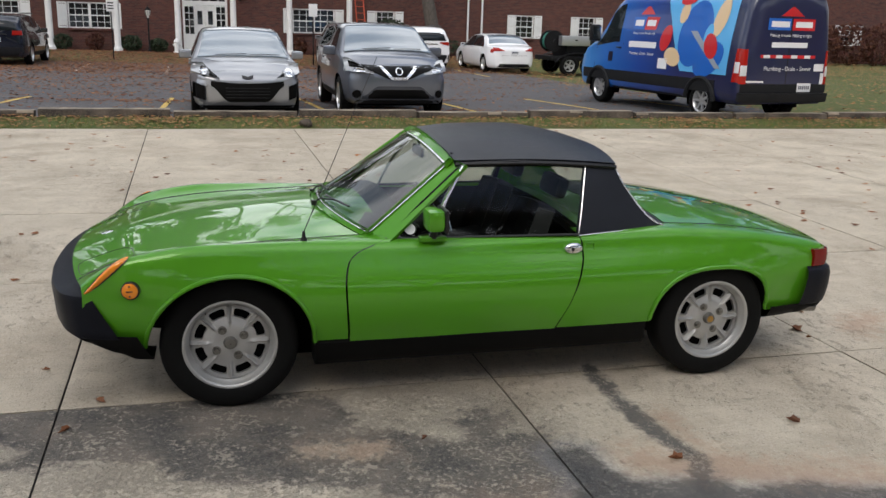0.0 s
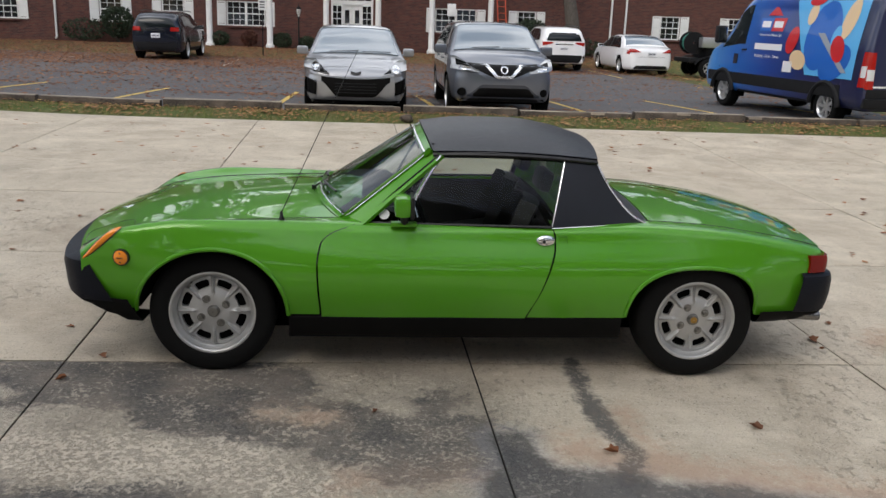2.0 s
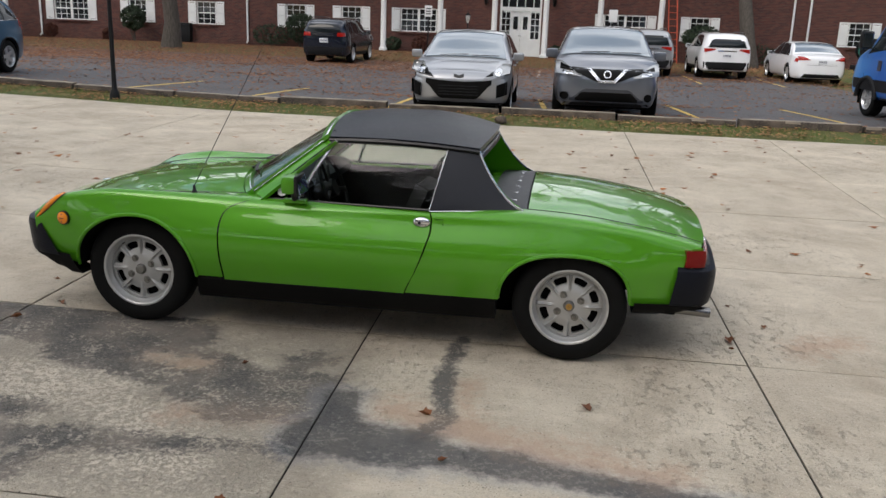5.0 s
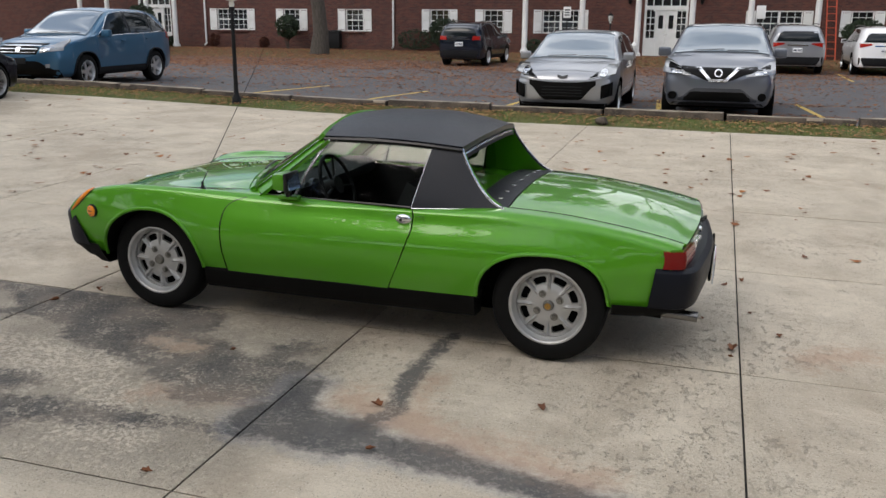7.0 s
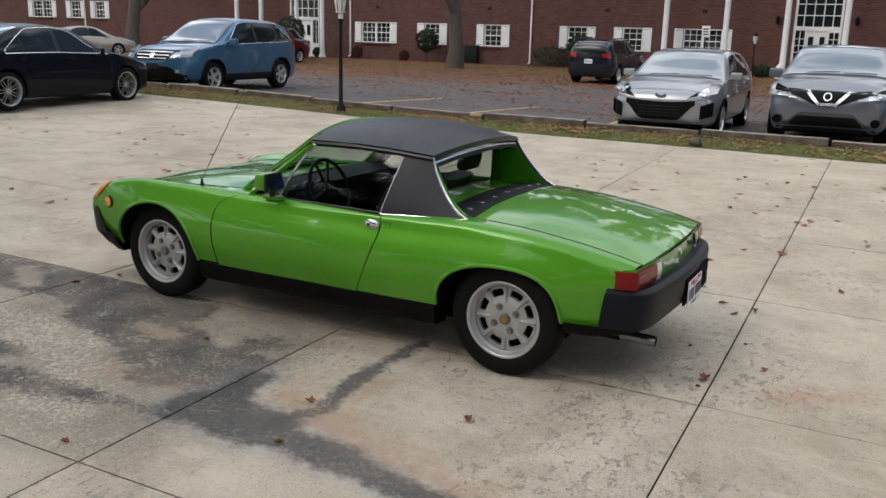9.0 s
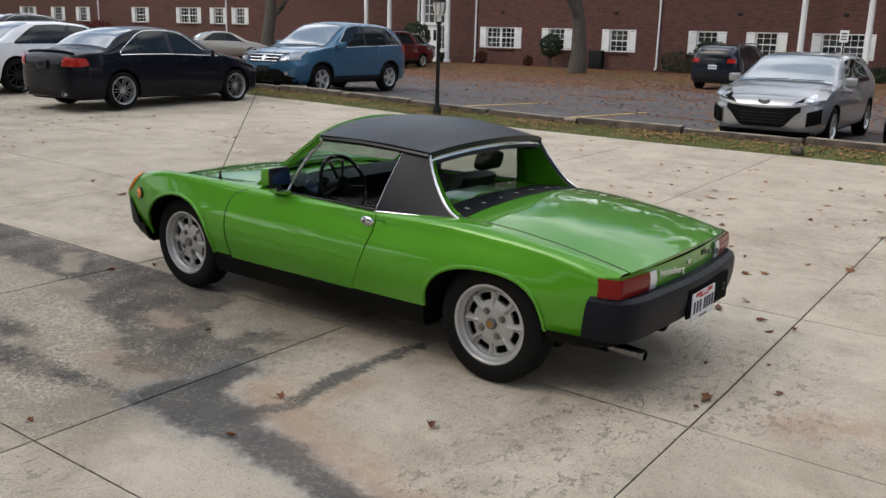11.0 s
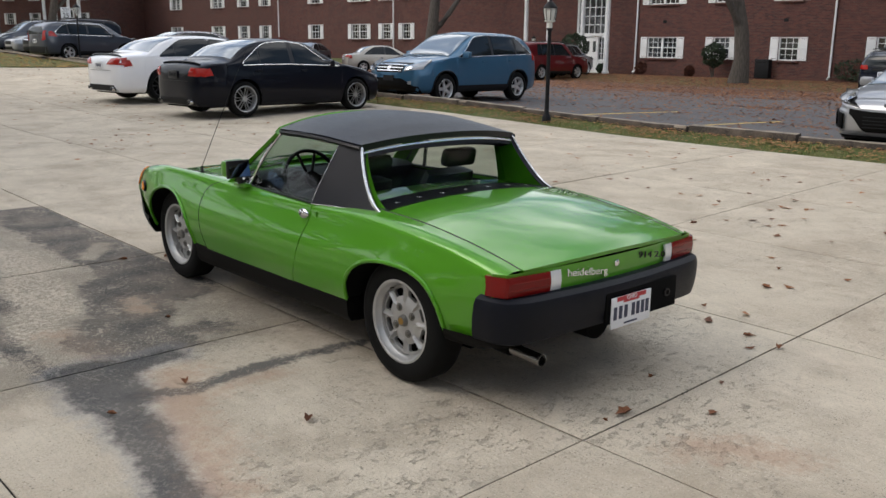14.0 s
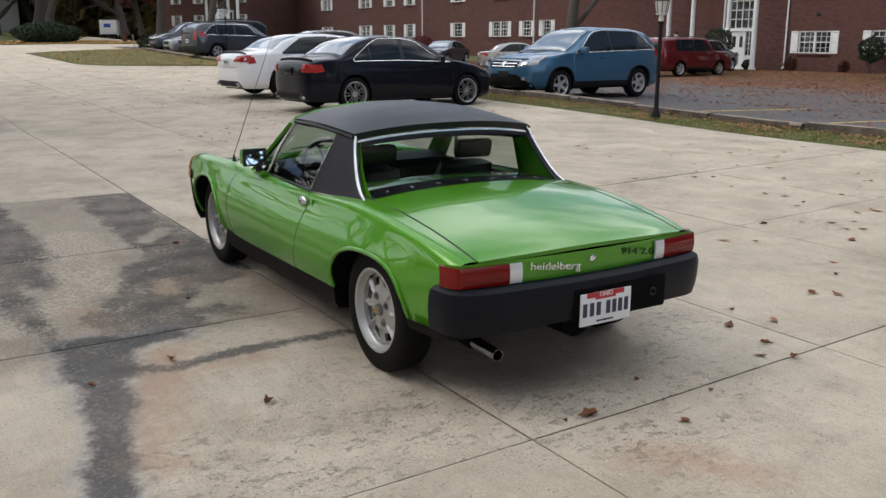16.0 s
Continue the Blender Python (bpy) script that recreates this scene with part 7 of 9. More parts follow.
for side in (-1, 1):
    # amber turn signal along the tip of the fender
    def blade(grow, rise):
        def fn(t, w):
            k = max(0.0, 1 - abs(2 * t - 1) ** 3.5) ** 0.5
            r = (0.021 + grow) * w * k
            return HERO.pt(-1.782 + 0.185 * t + 0.52 * r, 4.0 + 1.10 * t - 9.9 * r, side, 0.002 + rise * (1 - w * w) * k)
        return fn

    bm = bmesh.new()
    sheet(bm, blade(0.0, 0.008), spread(0, 1, 19), spread(-1, 1, 9), flip=side < 0)
    bmesh.ops.remove_doubles(bm, verts=bm.verts, dist=0.0004)
    part("turn_signal", bm, M_AMBER, hero, "long amber turn signal")
    bm = bmesh.new()
    sheet(bm, blade(0.004, 0.004), spread(0, 1, 19), spread(-1, 1, 7), flip=side < 0)
    bmesh.ops.remove_doubles(bm, verts=bm.verts, dist=0.0004)
    part("turn_signal_seat", bm, M_TRIM, hero)
    # round side marker
    p = HERO.pt(-1.605, HERO.v_at(-1.605, 0.615), side, 0.0)
    q = HERO.pt(-1.605, HERO.v_at(-1.605, 0.615), side, 0.012)
    nn = (q - p).normalized()
    m = Matrix.Translation(p) @ nn.to_track_quat("Z", "Y").to_matrix().to_4x4()
    bm = bmesh.new()
    lathe(bm, [(0.040, -0.01), (0.040, 0.010), (0.034, 0.012)], m, 28)
    marker = part("side_marker", bm, M_TRIM, hero, "round amber side marker in a black ring")
    bm = bmesh.new()
    lathe(bm, [(0.035, 0.004), (0.034, 0.014), (0.024, 0.019), (0.002, 0.021)], m, 28)
    part("lens", bm, M_AMBER, marker)
    bm = bmesh.new()
    for k in (-1, 1):
        rod(bm, m @ Vector((0, k * 0.022, 0.014)), m @ Vector((0, k * 0.022, 0.021)), 0.004, n=8)
    box(bm, m @ Vector((0, 0, 0.020)), (0.028, 0.006, 0.004))
    part("screw", bm, M_TRIM, marker)
    # lid of the pop-up headlamp: a rounded shut line
    bm = bmesh.new()
    loop = []
    for i in range(40):
        t = 2 * math.pi * i / 40
        cx, cy = math.cos(t), math.sin(t)
        u = -1.665 + 0.105 * math.copysign(abs(cx) ** 0.45, cx)
        v = 6.45 + 0.42 * math.copysign(abs(cy) ** 0.45, cy)
        loop.append(HERO.pt(u, v, side, 0.0))
    tube(bm, loop, 0.002, 5, closed=True)
    part("headlamp_lid_line", bm, M_TRIM, hero)
    bm = bmesh.new()
    tube(bm, [HERO.pt(u, 5.97, side, -0.001) for u in steps(-1.78, -0.63, 0.05)], 0.004, 5)
    part("hood_line", bm, M_TRIM, hero)
    bm = bmesh.new()
    tube(bm, [HERO.pt(u, 5.97, side, -0.001) for u in steps(0.955, 1.85, 0.05)], 0.004, 5)
    part("deck_line", bm, M_TRIM, hero)
    # door handle: oval chrome pull with its recess
    bm = bmesh.new()
    c = HERO.pt(0.412, HERO.v_at(0.412, 0.710), side, 0.010)
    blob(bm, c, Vector((0.048, 0, 0)), Vector((0, 0.016, 0)), Vector((0, 0, 0.029)))
    handle = part("door_handle", bm, M_CHROME, hero, "oval chrome pull handle")
    bm = bmesh.new()
    lathe(bm, [(0.008, 0.0), (0.008, 0.005), (0.001, 0.006)], Matrix.Translation(c + Vector((-0.01, side * 0.014, 0))) @ Matrix.Rotation(radians(-90 * side), 4, "X"), 14)
    part("lock", bm, M_TRIM, handle)
    bm = bmesh.new()
    c2 = HERO.pt(0.500, HERO.v_at(0.5, 0.710), side, 0.0)
    for dx, dz, sx, sz in ((0, 0.026, 0.048, 0.005), (0, -0.026, 0.048, 0.005), (0.024, 0, 0.005, 0.052)):
        box(bm, c2 + Vector((dx, side * -0.12 * dz, dz)), (sx, 0.010, sz), bevel=0.002)
    part("handle_recess", bm, M_GREEN, hero)
    bm = bmesh.new()
    box(bm, c2 + Vector((-0.002, side * -0.001, -0.001)), (0.040, 0.004, 0.044), Matrix.Rotation(radians(13 * side), 4, "X"), bevel=0.0015)
    part("recess_floor", bm, M_GREEN, hero)
    bm = bmesh.new()
    zs = spread(0.60, 0.778, 14)
    tube(bm, [HERO.pt(line(DOOR_F)(z), HERO.v_at(line(DOOR_F)(z), z, 2.0, 6.2), side, -0.002) for z in zs], 0.0035, 5)
    part("door_line", bm, M_TRIM, hero)
    # tail lamps follow the curve of the tail
    def tail_x(y, z, o):
        return tail_curve(y) + 0.02 * (0.66 - z) + o

    for name, mat, y0, y1, o in (("tail_lamp", M_RED, 0.462, 0.735, 0.016), ("reversing_lamp", M_CLEARLENS, 0.398, 0.460, 0.014)):
        bm = bmesh.new()
        sheet(bm, lambda y, z: Vector((tail_x(y, z, o + 0.006 * math.sin((z - 0.556) / 0.09 * math.pi)), side * y, z)), [*spread(y0, y1 - 0.06, 8), *spread(y1 - 0.05, y1, 9)], spread(0.556, 0.646, 7), lip=0.025 if mat == M_RED else 0.010, flip=side < 0)
        lamp = part(name, bm, mat, hero, "ribbed red tail lamp" if mat == M_RED else "clear reversing lamp")
        if mat == M_CLEARLENS:
            continue
        bm = bmesh.new()
        for i in range(1, 3):
            z = 0.556 + 0.03 * i
            tube(bm, [Vector((tail_x(y, z, o + 0.005), side * y, z)) for y in spread(y0 + 0.004, y1 - 0.004, 12)], 0.0025, 5)
        part("lamp_rib", bm, mat, lamp)
# door mirror, driver's side only
mir = bmesh.new()
box(mir, (-0.298, -0.790, 0.886), (0.082, 0.146, 0.102), bevel=0.028)
mirror = part("door_mirror", mir, M_GREEN, hero, "green door mirror with black rim")
bm = bmesh.new()
box(bm, (-0.253, -0.790, 0.886), (0.020, 0.152, 0.108), bevel=0.010)
part("mirror_rim", bm, M_TRIM, mirror)
bm = bmesh.new()
box(bm, (-0.237, -0.788, 0.886), (0.004, 0.128, 0.090), Matrix.Rotation(radians(-4), 4, "Z") @ Matrix.Rotation(radians(-16), 4, "Y"))
part("mirror_glass", bm, M_SKY_MIRROR, mirror)
bm = bmesh.new()
rod(bm, (-0.288, -0.775, 0.845), (-0.288, -0.752, 0.795), 0.016, 0.020)
part("mirror_stalk", bm, M_TRIM, mirror)
bm = bmesh.new()
box(bm, (-0.290, -0.742, 0.784), (0.13, 0.055, 0.024), bevel=0.010)
part("mirror_foot", bm, M_GREEN, mirror)
# aerial
bm = bmesh.new()
lathe(bm, [(0.020, 0.0), (0.018, 0.012), (0.009, 0.03), (0.006, 0.055), (0.001, 0.056)], Matrix.Translation((-0.882, -0.710, 0.776)), 16)
aerial = part("aerial", bm, M_TRIM, hero, "thin black whip aerial")
bm = bmesh.new()
rod(bm, (-0.882, -0.710, 0.825), (-0.522, -0.545, 1.60), 0.0026, 0.0012, n=6)
part("aerial_whip", bm, M_TRIM, aerial)
# wipers
for s0, s1 in ((0.42, -0.08), (-0.12, -0.62)):
    bm = bmesh.new()
    o = Vector((-0.02, 0, 0.018))
    tube(bm, [wind(s0, -0.03) + o * 0.6, wind(s0 + 0.12 * (s1 - s0), 0.03) + o, wind(s0 + 0.55 * (s1 - s0), 0.09) + o * 1.2], 0.005, 6)
    wiper = part("wiper", bm, M_TRIM, hero)
    bm = bmesh.new()
    tube(bm, [wind(s0 + k * (s1 - s0), 0.07 + 0.05 * k) + o for k in spread(0.15, 1.0, 8)], 0.008, 6, flat=0.6)
    part("wiper_blade", bm, M_TRIM, wiper)
    bm = bmesh.new()
    rod(bm, wind(s0, -0.06), wind(s0, -0.06) + Vector((0, 0, 0.03)), 0.014, n=10)
    part("wiper_pivot", bm, M_TRIM, wiper)
for y in (-0.20, 0.28):
    bm = bmesh.new()
    p = HERO.pt(-0.68, 8 - abs(y) / 0.34, 1 if y > 0 else -1)
    lathe(bm, [(0.010, 0), (0.009, 0.012), (0.001, 0.016)], Matrix.Translation(p), 12)
    part("washer_jet", bm, M_CHROME, hero)
for i in range(9):
    bm = bmesh.new()
    box(bm, (-0.735 + 0.011 * i, 0.30, 0.823), (0.004, 0.20, 0.006))
    part("cowl_vent_bar", bm, M_GREEN, hero)
# crest, badges and lettering as plain shapes
bm = bmesh.new()
p = HERO.pt(-1.66, 8, 1, 0.002)
blob(bm, p, Vector((0.028, 0, 0.006)), Vector((0, 0.022, 0)), Vector((0, 0, 0.005)))
part("hood_crest", bm, M_CHROME, hero)
for i in range(7):
    bm = bmesh.new()
    y = -0.44 + 0.147 * i
    v = 8 - abs(y) / 0.30
    p = HERO.pt(0.885, max(v, 6.1), 1 if y >= 0 else -1, 0.003)
    box(bm, p, (0.026, 0.022, 0.003), bevel=0.001)
    part("grille_letter_bar", bm, M_BRIGHT, hero)
for i in range(14):
    bm = bmesh.new()
    sheet(bm, lambda s, t: cross(lambda w: 0.768 + 0.0135 * i, lambda w: 0.773 + 0.0135 * i, 0.85, 1.0)(s, t) + Vector((0, 0, 0.002)), (0, 1), spread(-0.92, 0.92, 25), lip=0.003)
    part("grille_rib", bm, M_TRIM, hero)
badge_m = Matrix.Translation((tail_curve(0.22) + 0.010, -0.218, 0.606)) @ Matrix.Rotation(radians(93), 4, "Z") @ Matrix.Rotation(radians(90), 4, "X")
lettering("heidelberg", 0.048, M_BRIGHT, hero, badge_m @ Matrix(((1.38, 0.22, 0, 0), (0, 1, 0, 0), (0, 0, 2.5, 0), (0, 0, 0, 1))), "badge_lettering")
bm = bmesh.new()
lathe(bm, [(0.017, 0.0), (0.017, 0.010), (0.010, 0.013), (0.001, 0.013)], Matrix.Translation((1.944, -0.006, 0.616)) @ Matrix.Rotation(radians(90), 4, "Y"), 20)
part("deck_lock", bm, M_CHROME, hero)
lettering("914 2.0", 0.042, M_TRIM, hero, Matrix.Translation((tail_curve(0.20) + 0.016, 0.268, 0.616)) @ Matrix.Rotation(radians(87), 4, "Z") @ Matrix.Rotation(radians(90), 4, "X") @ Matrix(((1.5, 0.2, 0, 0), (0, 1, 0, 0), (0, 0, 2.5, 0), (0, 0, 0, 1))), "badge_lettering")
# number plate in its recess
bm = bmesh.new()
box(bm, (2.022, 0.11, 0.430), (0.016, 0.56, 0.155), bevel=0.01)
part("plate_recess", bm, M_DARK, hero)
bm = bmesh.new()
box(bm, (2.040, 0.005, 0.408), (0.008, 0.300, 0.150), bevel=0.003)
plate = part("number_plate", bm, M_PLATE, hero, "white number plate with a red header")
M_PLATERED = Mat("plate_red", (0.45, 0.02, 0.03), 0.4).m
bm = bmesh.new()
box(bm, (2.0448, 0.0, 0.473), (0.002, 0.22, 0.022))
box(bm, (2.0446, 0.0, 0.457), (0.002, 0.12, 0.012))
part("plate_header", bm, M_PLATERED, plate, smooth=False)
lettering("OHIO", 0.030, M_PLATE, plate, Matrix.Translation((2.047, 0.0, 0.472)) @ Matrix.Rotation(radians(90), 4, "Z") @ Matrix.Rotation(radians(90), 4, "X"), "plate_lettering")
for y in (-0.115, -0.075, -0.035, 0.022, 0.058, 0.094, 0.130):
    bm = bmesh.new()
    box(bm, (2.045, y - 0.005, 0.407), (0.002, 0.024, 0.062))
    part("plate_character", bm, M_PLATEINK, plate, smooth=False)
bm = bmesh.new()
box(bm, (2.045, 0.0, 0.350), (0.002, 0.10, 0.008))
part("plate_footer", bm, M_PLATEINK, plate, smooth=False)
bm = bmesh.new()
lathe(bm, [(0.020, 0), (0.020, 0.022), (0.014, 0.022), (0.013, 0.0)], Matrix.Translation((2.018, 0.30, 0.435)) @ Matrix.Rotation(radians(90), 4, "Y"), 16)
part("bumper_plug", bm, M_TRIM, hero)
# tailpipe
bm = bmesh.new()
lathe(bm, [(0.028, -0.25), (0.028, 0.0), (0.025, 0.0), (0.024, -0.2)], Matrix.Translation((1.985, -0.55, 0.262)) @ Matrix.Rotation(radians(93), 4, "Y"), 24)
part("tailpipe", bm, Mat("dark_chrome", (0.22, 0.215, 0.21), 0.25, 1.0).m, hero)
bm = bmesh.new()
rod(bm, (1.4, 0, 0.30), (1.85, 0, 0.30), 0.09, n=16)
part("silencer", bm, M_DARK, hero)
bm = bmesh.new()
rod(bm, (1.60, -0.55, 0.285), (1.80, -0.55, 0.275), 0.040, n=14)
part("pipe_elbow", bm, M_DARK, hero)
# rear edge of the roof and the hoop below it
bm = bmesh.new()
tube(bm, [roof_pt(1.0, t) + Vector((-0.005, 0, -0.048)) for t in spread(-0.99, 0.99, 33)], 0.0065, 6, flat=1.3)
part("rear_window_trim", bm, M_BRIGHT, hero)
bm = bmesh.new()
sheet(bm, lambda t, k: roof_pt(1.0, t) + Vector((-0.10 * k, 0, -0.052 - 0.02 * k)), spread(-0.97, 0.97, 25), (0, 0.5, 1), lip=0.02)
part("roof_hoop", bm, M_VINYL, hero)
bm = bmesh.new()
sheet(bm, lambda s, t: roof_pt(s, t * 0.97) + Vector((0, 0, -0.045)), spread(0.03, 0.97, 10), spread(-1, 1, 17), flip=True)
part("roof_lining", bm, M_DASH, hero)
for side in (-1, 1):
    bm = bmesh.new()
    tube(bm, [roof_pt(s, side) + Vector((0, side * 0.006, -0.018)) for s in spread(0.0, 1.0, 16)], 0.011, 6)
    part("roof_gutter", bm, M_TRIM, hero)
    bm = bmesh.new()
    tube(bm, [Vector((-0.50, side * 0.682, 0.777)), Vector((-0.31, side * 0.629, 0.940)), Vector((-0.105, side * 0.571, 1.108)), Vector((0.15, side * 0.591, 1.118)), Vector((0.522, side * 0.583, 1.102)), Vector((0.447, side * 0.723, 0.771))], 0.006, 6, closed=True)
    part("window_seal", bm, M_TRIM, hero)
    bm = bmesh.new()
    tube(bm, [Vector((x, side * (0.687 + 0.048 * (x + 0.52)), 0.776)) for x in spread(-0.52, 0.447, 12)], 0.007, 6)
    part("belt_seal", bm, M_TRIM, hero)
# round sticker on the quarter window
bm = bmesh.new()
m = Matrix.Translation((-0.385, -0.681, 0.818)) @ Matrix.Rotation(radians(66), 4, "X")
lathe(bm, [(0.026, 0.0), (0.001, 0.001)], m, 24)
part("round_sticker", bm, M_PLATE, hero)

# cabin
bm = bmesh.new()
sheet(bm, lambda u, k: Vector((u, (-0.645, -0.64, -0.58, 0.58, 0.64, 0.645)[int(k)], (0.765, 0.45, 0.30, 0.30, 0.45, 0.765)[int(k)])), spread(-0.62, 0.52, 8), range(6), flip=True)
part("cabin_tub", bm, M_DASH, hero)
bm = bmesh.new()
sheet(bm, lambda y, z: Vector((0.50 - 0.04 * (0.82 - z), y, z)), spread(-0.66, 0.66, 9), spread(0.30, 0.785, 5))
part("bulkhead", bm, M_BLACKLEATHER, hero)
bm = bmesh.new()
prof = ((-0.60, 0.805), (-0.50, 0.825), (-0.36, 0.82), (-0.31, 0.795), (-0.32, 0.74), (-0.40, 0.69), (-0.50, 0.55))
sheet(bm, lambda y, k: Vector((prof[int(k)][0] - 0.05 * (1 - (y / 0.6) ** 2) * (k < 3), y, prof[int(k)][1])), spread(-0.60, 0.60, 13), range(7), flip=True)
dash = part("dashboard", bm, M_DASH, hero)
for y, r in ((-0.47, 0.05), (-0.35, 0.06), (-0.22, 0.05)):
    bm = bmesh.new()
    m = Matrix.Translation((-0.325, y, 0.765)) @ Matrix.Rotation(radians(80), 4, "Y")
    lathe(bm, [(r, -0.02), (r, 0.012), (r * 0.9, 0.014), (0.001, 0.008)], m, 24)
    part("gauge", bm, M_GAUGE, dash)
wheel_m = Matrix.Translation((-0.19, -0.31, 0.785)) @ Matrix.Rotation(radians(68), 4, "Y")
bm = bmesh.new()
tube(bm, [wheel_m @ Vector((0.19 * math.cos(a), 0.19 * math.sin(a), 0)) for a in spread(0, 2 * math.pi * 35 / 36, 36)], 0.012, 8, closed=True)
steer = part("steering_wheel", bm, M_BLACKLEATHER, hero)
for a in (0.2, math.pi - 0.2, -math.pi / 2 - 0.35, -math.pi / 2 + 0.35):
    bm = bmesh.new()
    rod(bm, wheel_m @ Vector((0.03 * math.sin(a), 0.03 * math.cos(a), -0.02)), wheel_m @ Vector((0.185 * math.sin(a), 0.185 * math.cos(a), 0)), 0.010, n=8)
    part("wheel_spoke", bm, M_TRIM, steer)
bm = bmesh.new()
rod(bm, wheel_m @ Vector((0, 0, -0.22)), wheel_m @ Vector((0, 0, 0.01)), 0.05, 0.055, n=20)
part("steering_hub", bm, M_BLACKLEATHER, steer)
for y in (-0.33, 0.33):
    bm = bmesh.new()
    box(bm, (0.10, y, 0.44), (0.50, 0.46, 0.15), Matrix.Rotation(radians(-8), 4, "Y"), bevel=0.05)
    seat = part("seat", bm, M_BLACKLEATHER, hero)
    bm = bmesh.new()
    sheet(bm, lambda s, t: Vector((0.30 + 0.14 * t - 0.06 * abs(s) ** 3 * (1 - 0.4 * t), y + s * (0.235 - 0.05 * t ** 2), 0.45 + 0.39 * t)), spread(-1, 1, 13), spread(0, 1, 10), lip=0.09)
    part("backrest", bm, M_BLACKLEATHER, seat)
    for i in range(6):
        bm = bmesh.new()
        t = 0.12 + 0.14 * i
        tube(bm, [Vector((0.292 + 0.14 * t, y + k, 0.45 + 0.39 * t)) for k in spread(-0.13, 0.13, 5)], 0.012, 6)
        part("seat_pleat", bm, M_BLACKLEATHER, seat)
    bm = bmesh.new()
    box(bm, (0.465, y, 0.948), (0.072, 0.25, 0.115), Matrix.Rotation(radians(14), 4, "Y"), bevel=0.035)
    part("headrest", bm, M_BLACKLEATHER, seat)
bm = bmesh.new()
box(bm, (-0.19, 0.02, 1.085), (0.02, 0.22, 0.055), bevel=0.012)
rod(bm, (-0.19, 0.02, 1.09), (-0.185, 0.02, 1.165), 0.008)
part("rear_view_mirror", bm, M_TRIM, hero)
for y in (-0.33, 0.33):
    bm = bmesh.new()
    box(bm, (-0.10, y, 1.125), (0.10, 0.32, 0.014), Matrix.Rotation(radians(20), 4, "Y"), bevel=0.006)
    part("sun_visor", bm, M_DASH, hero)


# ---- turf strip, lines and leaves ----
def leaf_mat(name, c1, c2, c3):
    m = Mat(name, c1, 0.8)
    m.set("Base Color", m.ramp(m.island(), (0.0, c1), (0.5, c2), (1.0, c3)))
    return m.m


M_LEAF = leaf_mat("brown_fallen_leaf", (0.27, 0.095, 0.028), (0.13, 0.052, 0.024), (0.40, 0.155, 0.045))
M_LOTLEAF = leaf_mat("rust_fallen_leaf", (0.22, 0.080, 0.030), (0.085, 0.040, 0.026), (0.36, 0.16, 0.060))
M_LEAFY = leaf_mat("yellow_fallen_leaf", (0.42, 0.26, 0.05), (0.25, 0.15, 0.04), (0.30, 0.12, 0.04))
M_STRIPLEAF = leaf_mat("rust_and_yellow_leaf", (0.44, 0.30, 0.11), (0.24, 0.11, 0.045), (0.42, 0.20, 0.075))
M_BLADE = leaf_mat("grass_blade", (0.09, 0.17, 0.03), (0.15, 0.20, 0.045), (0.26, 0.23, 0.08))


def leaf_shape(bm, at, size, turn, curl, rnd):
    """A lobed oak-like leaf, curled."""
    n = 10
    rim = []
    for i in range(n):
        a = 2 * math.pi * i / n
        r = size * (0.5 if i % 2 else 0.34) * (1.25 if i in (0, 5) else 0.85) * rnd.uniform(0.85, 1.15)
        x, y = r * math.cos(a) * 1.3, r * math.sin(a)
        z = curl * (abs(y) * 1.4 + 0.25 * x * x / size) + rnd.uniform(0, 0.004)
        rim.append(bm.verts.new((at[0] + x * math.cos(turn) - y * math.sin(turn), at[1] + x * math.sin(turn) + y * math.cos(turn), at[2] + 0.004 + max(0, z))))
    c = bm.verts.new((at[0], at[1], at[2] + 0.003))
    for i in range(n):
        bm.faces.new((c, rim[i], rim[(i + 1) % n]))


def flat_leaves(name, label, spots, size, mat, seed, category="leaves"):
    """Many small curled leaves as one object."""
    rnd = random.Random(seed)
    vs, fs = [], []
    for x, y, z in spots:
        s, a, t = size * rnd.uniform(0.6, 1.25), rnd.uniform(0, 6.28), rnd.uniform(-0.5, 0.5)
        c, d = math.cos(a) * s / 2, math.sin(a) * s / 2
        k = len(vs)
        h = s * rnd.uniform(0.05, 0.45)
        vs += [(x - c, y - d, z + 0.004 + h * 0.3), (x + d * 0.6, y - c * 0.6, z + 0.004 + h * max(0, t)), (x + c, y + d, z + 0.004 + h * 0.5), (x - d * 0.6, y + c * 0.6, z + 0.004 + h * max(0, -t))]
        fs += [(k, k + 1, k + 2), (k, k + 2, k + 3)]
    me = bpy.data.meshes.new(name)
    me.from_pydata(vs, [], fs)
    me.materials.append(mat)
    return tagged(new(name, me), label, category, kind="stuff")


bm = bmesh.new()


def strip_pt(x, t):
    y0, y1 = edge_y(x) - 0.01, kerb_y(x) - 0.08
    y = y0 + (y1 - y0) * t
    return Vector((x, y, lift(x, y) - 0.015 + 0.10 * t + 0.02 * noise.noise((x * 2.5, t * 3, 0))))


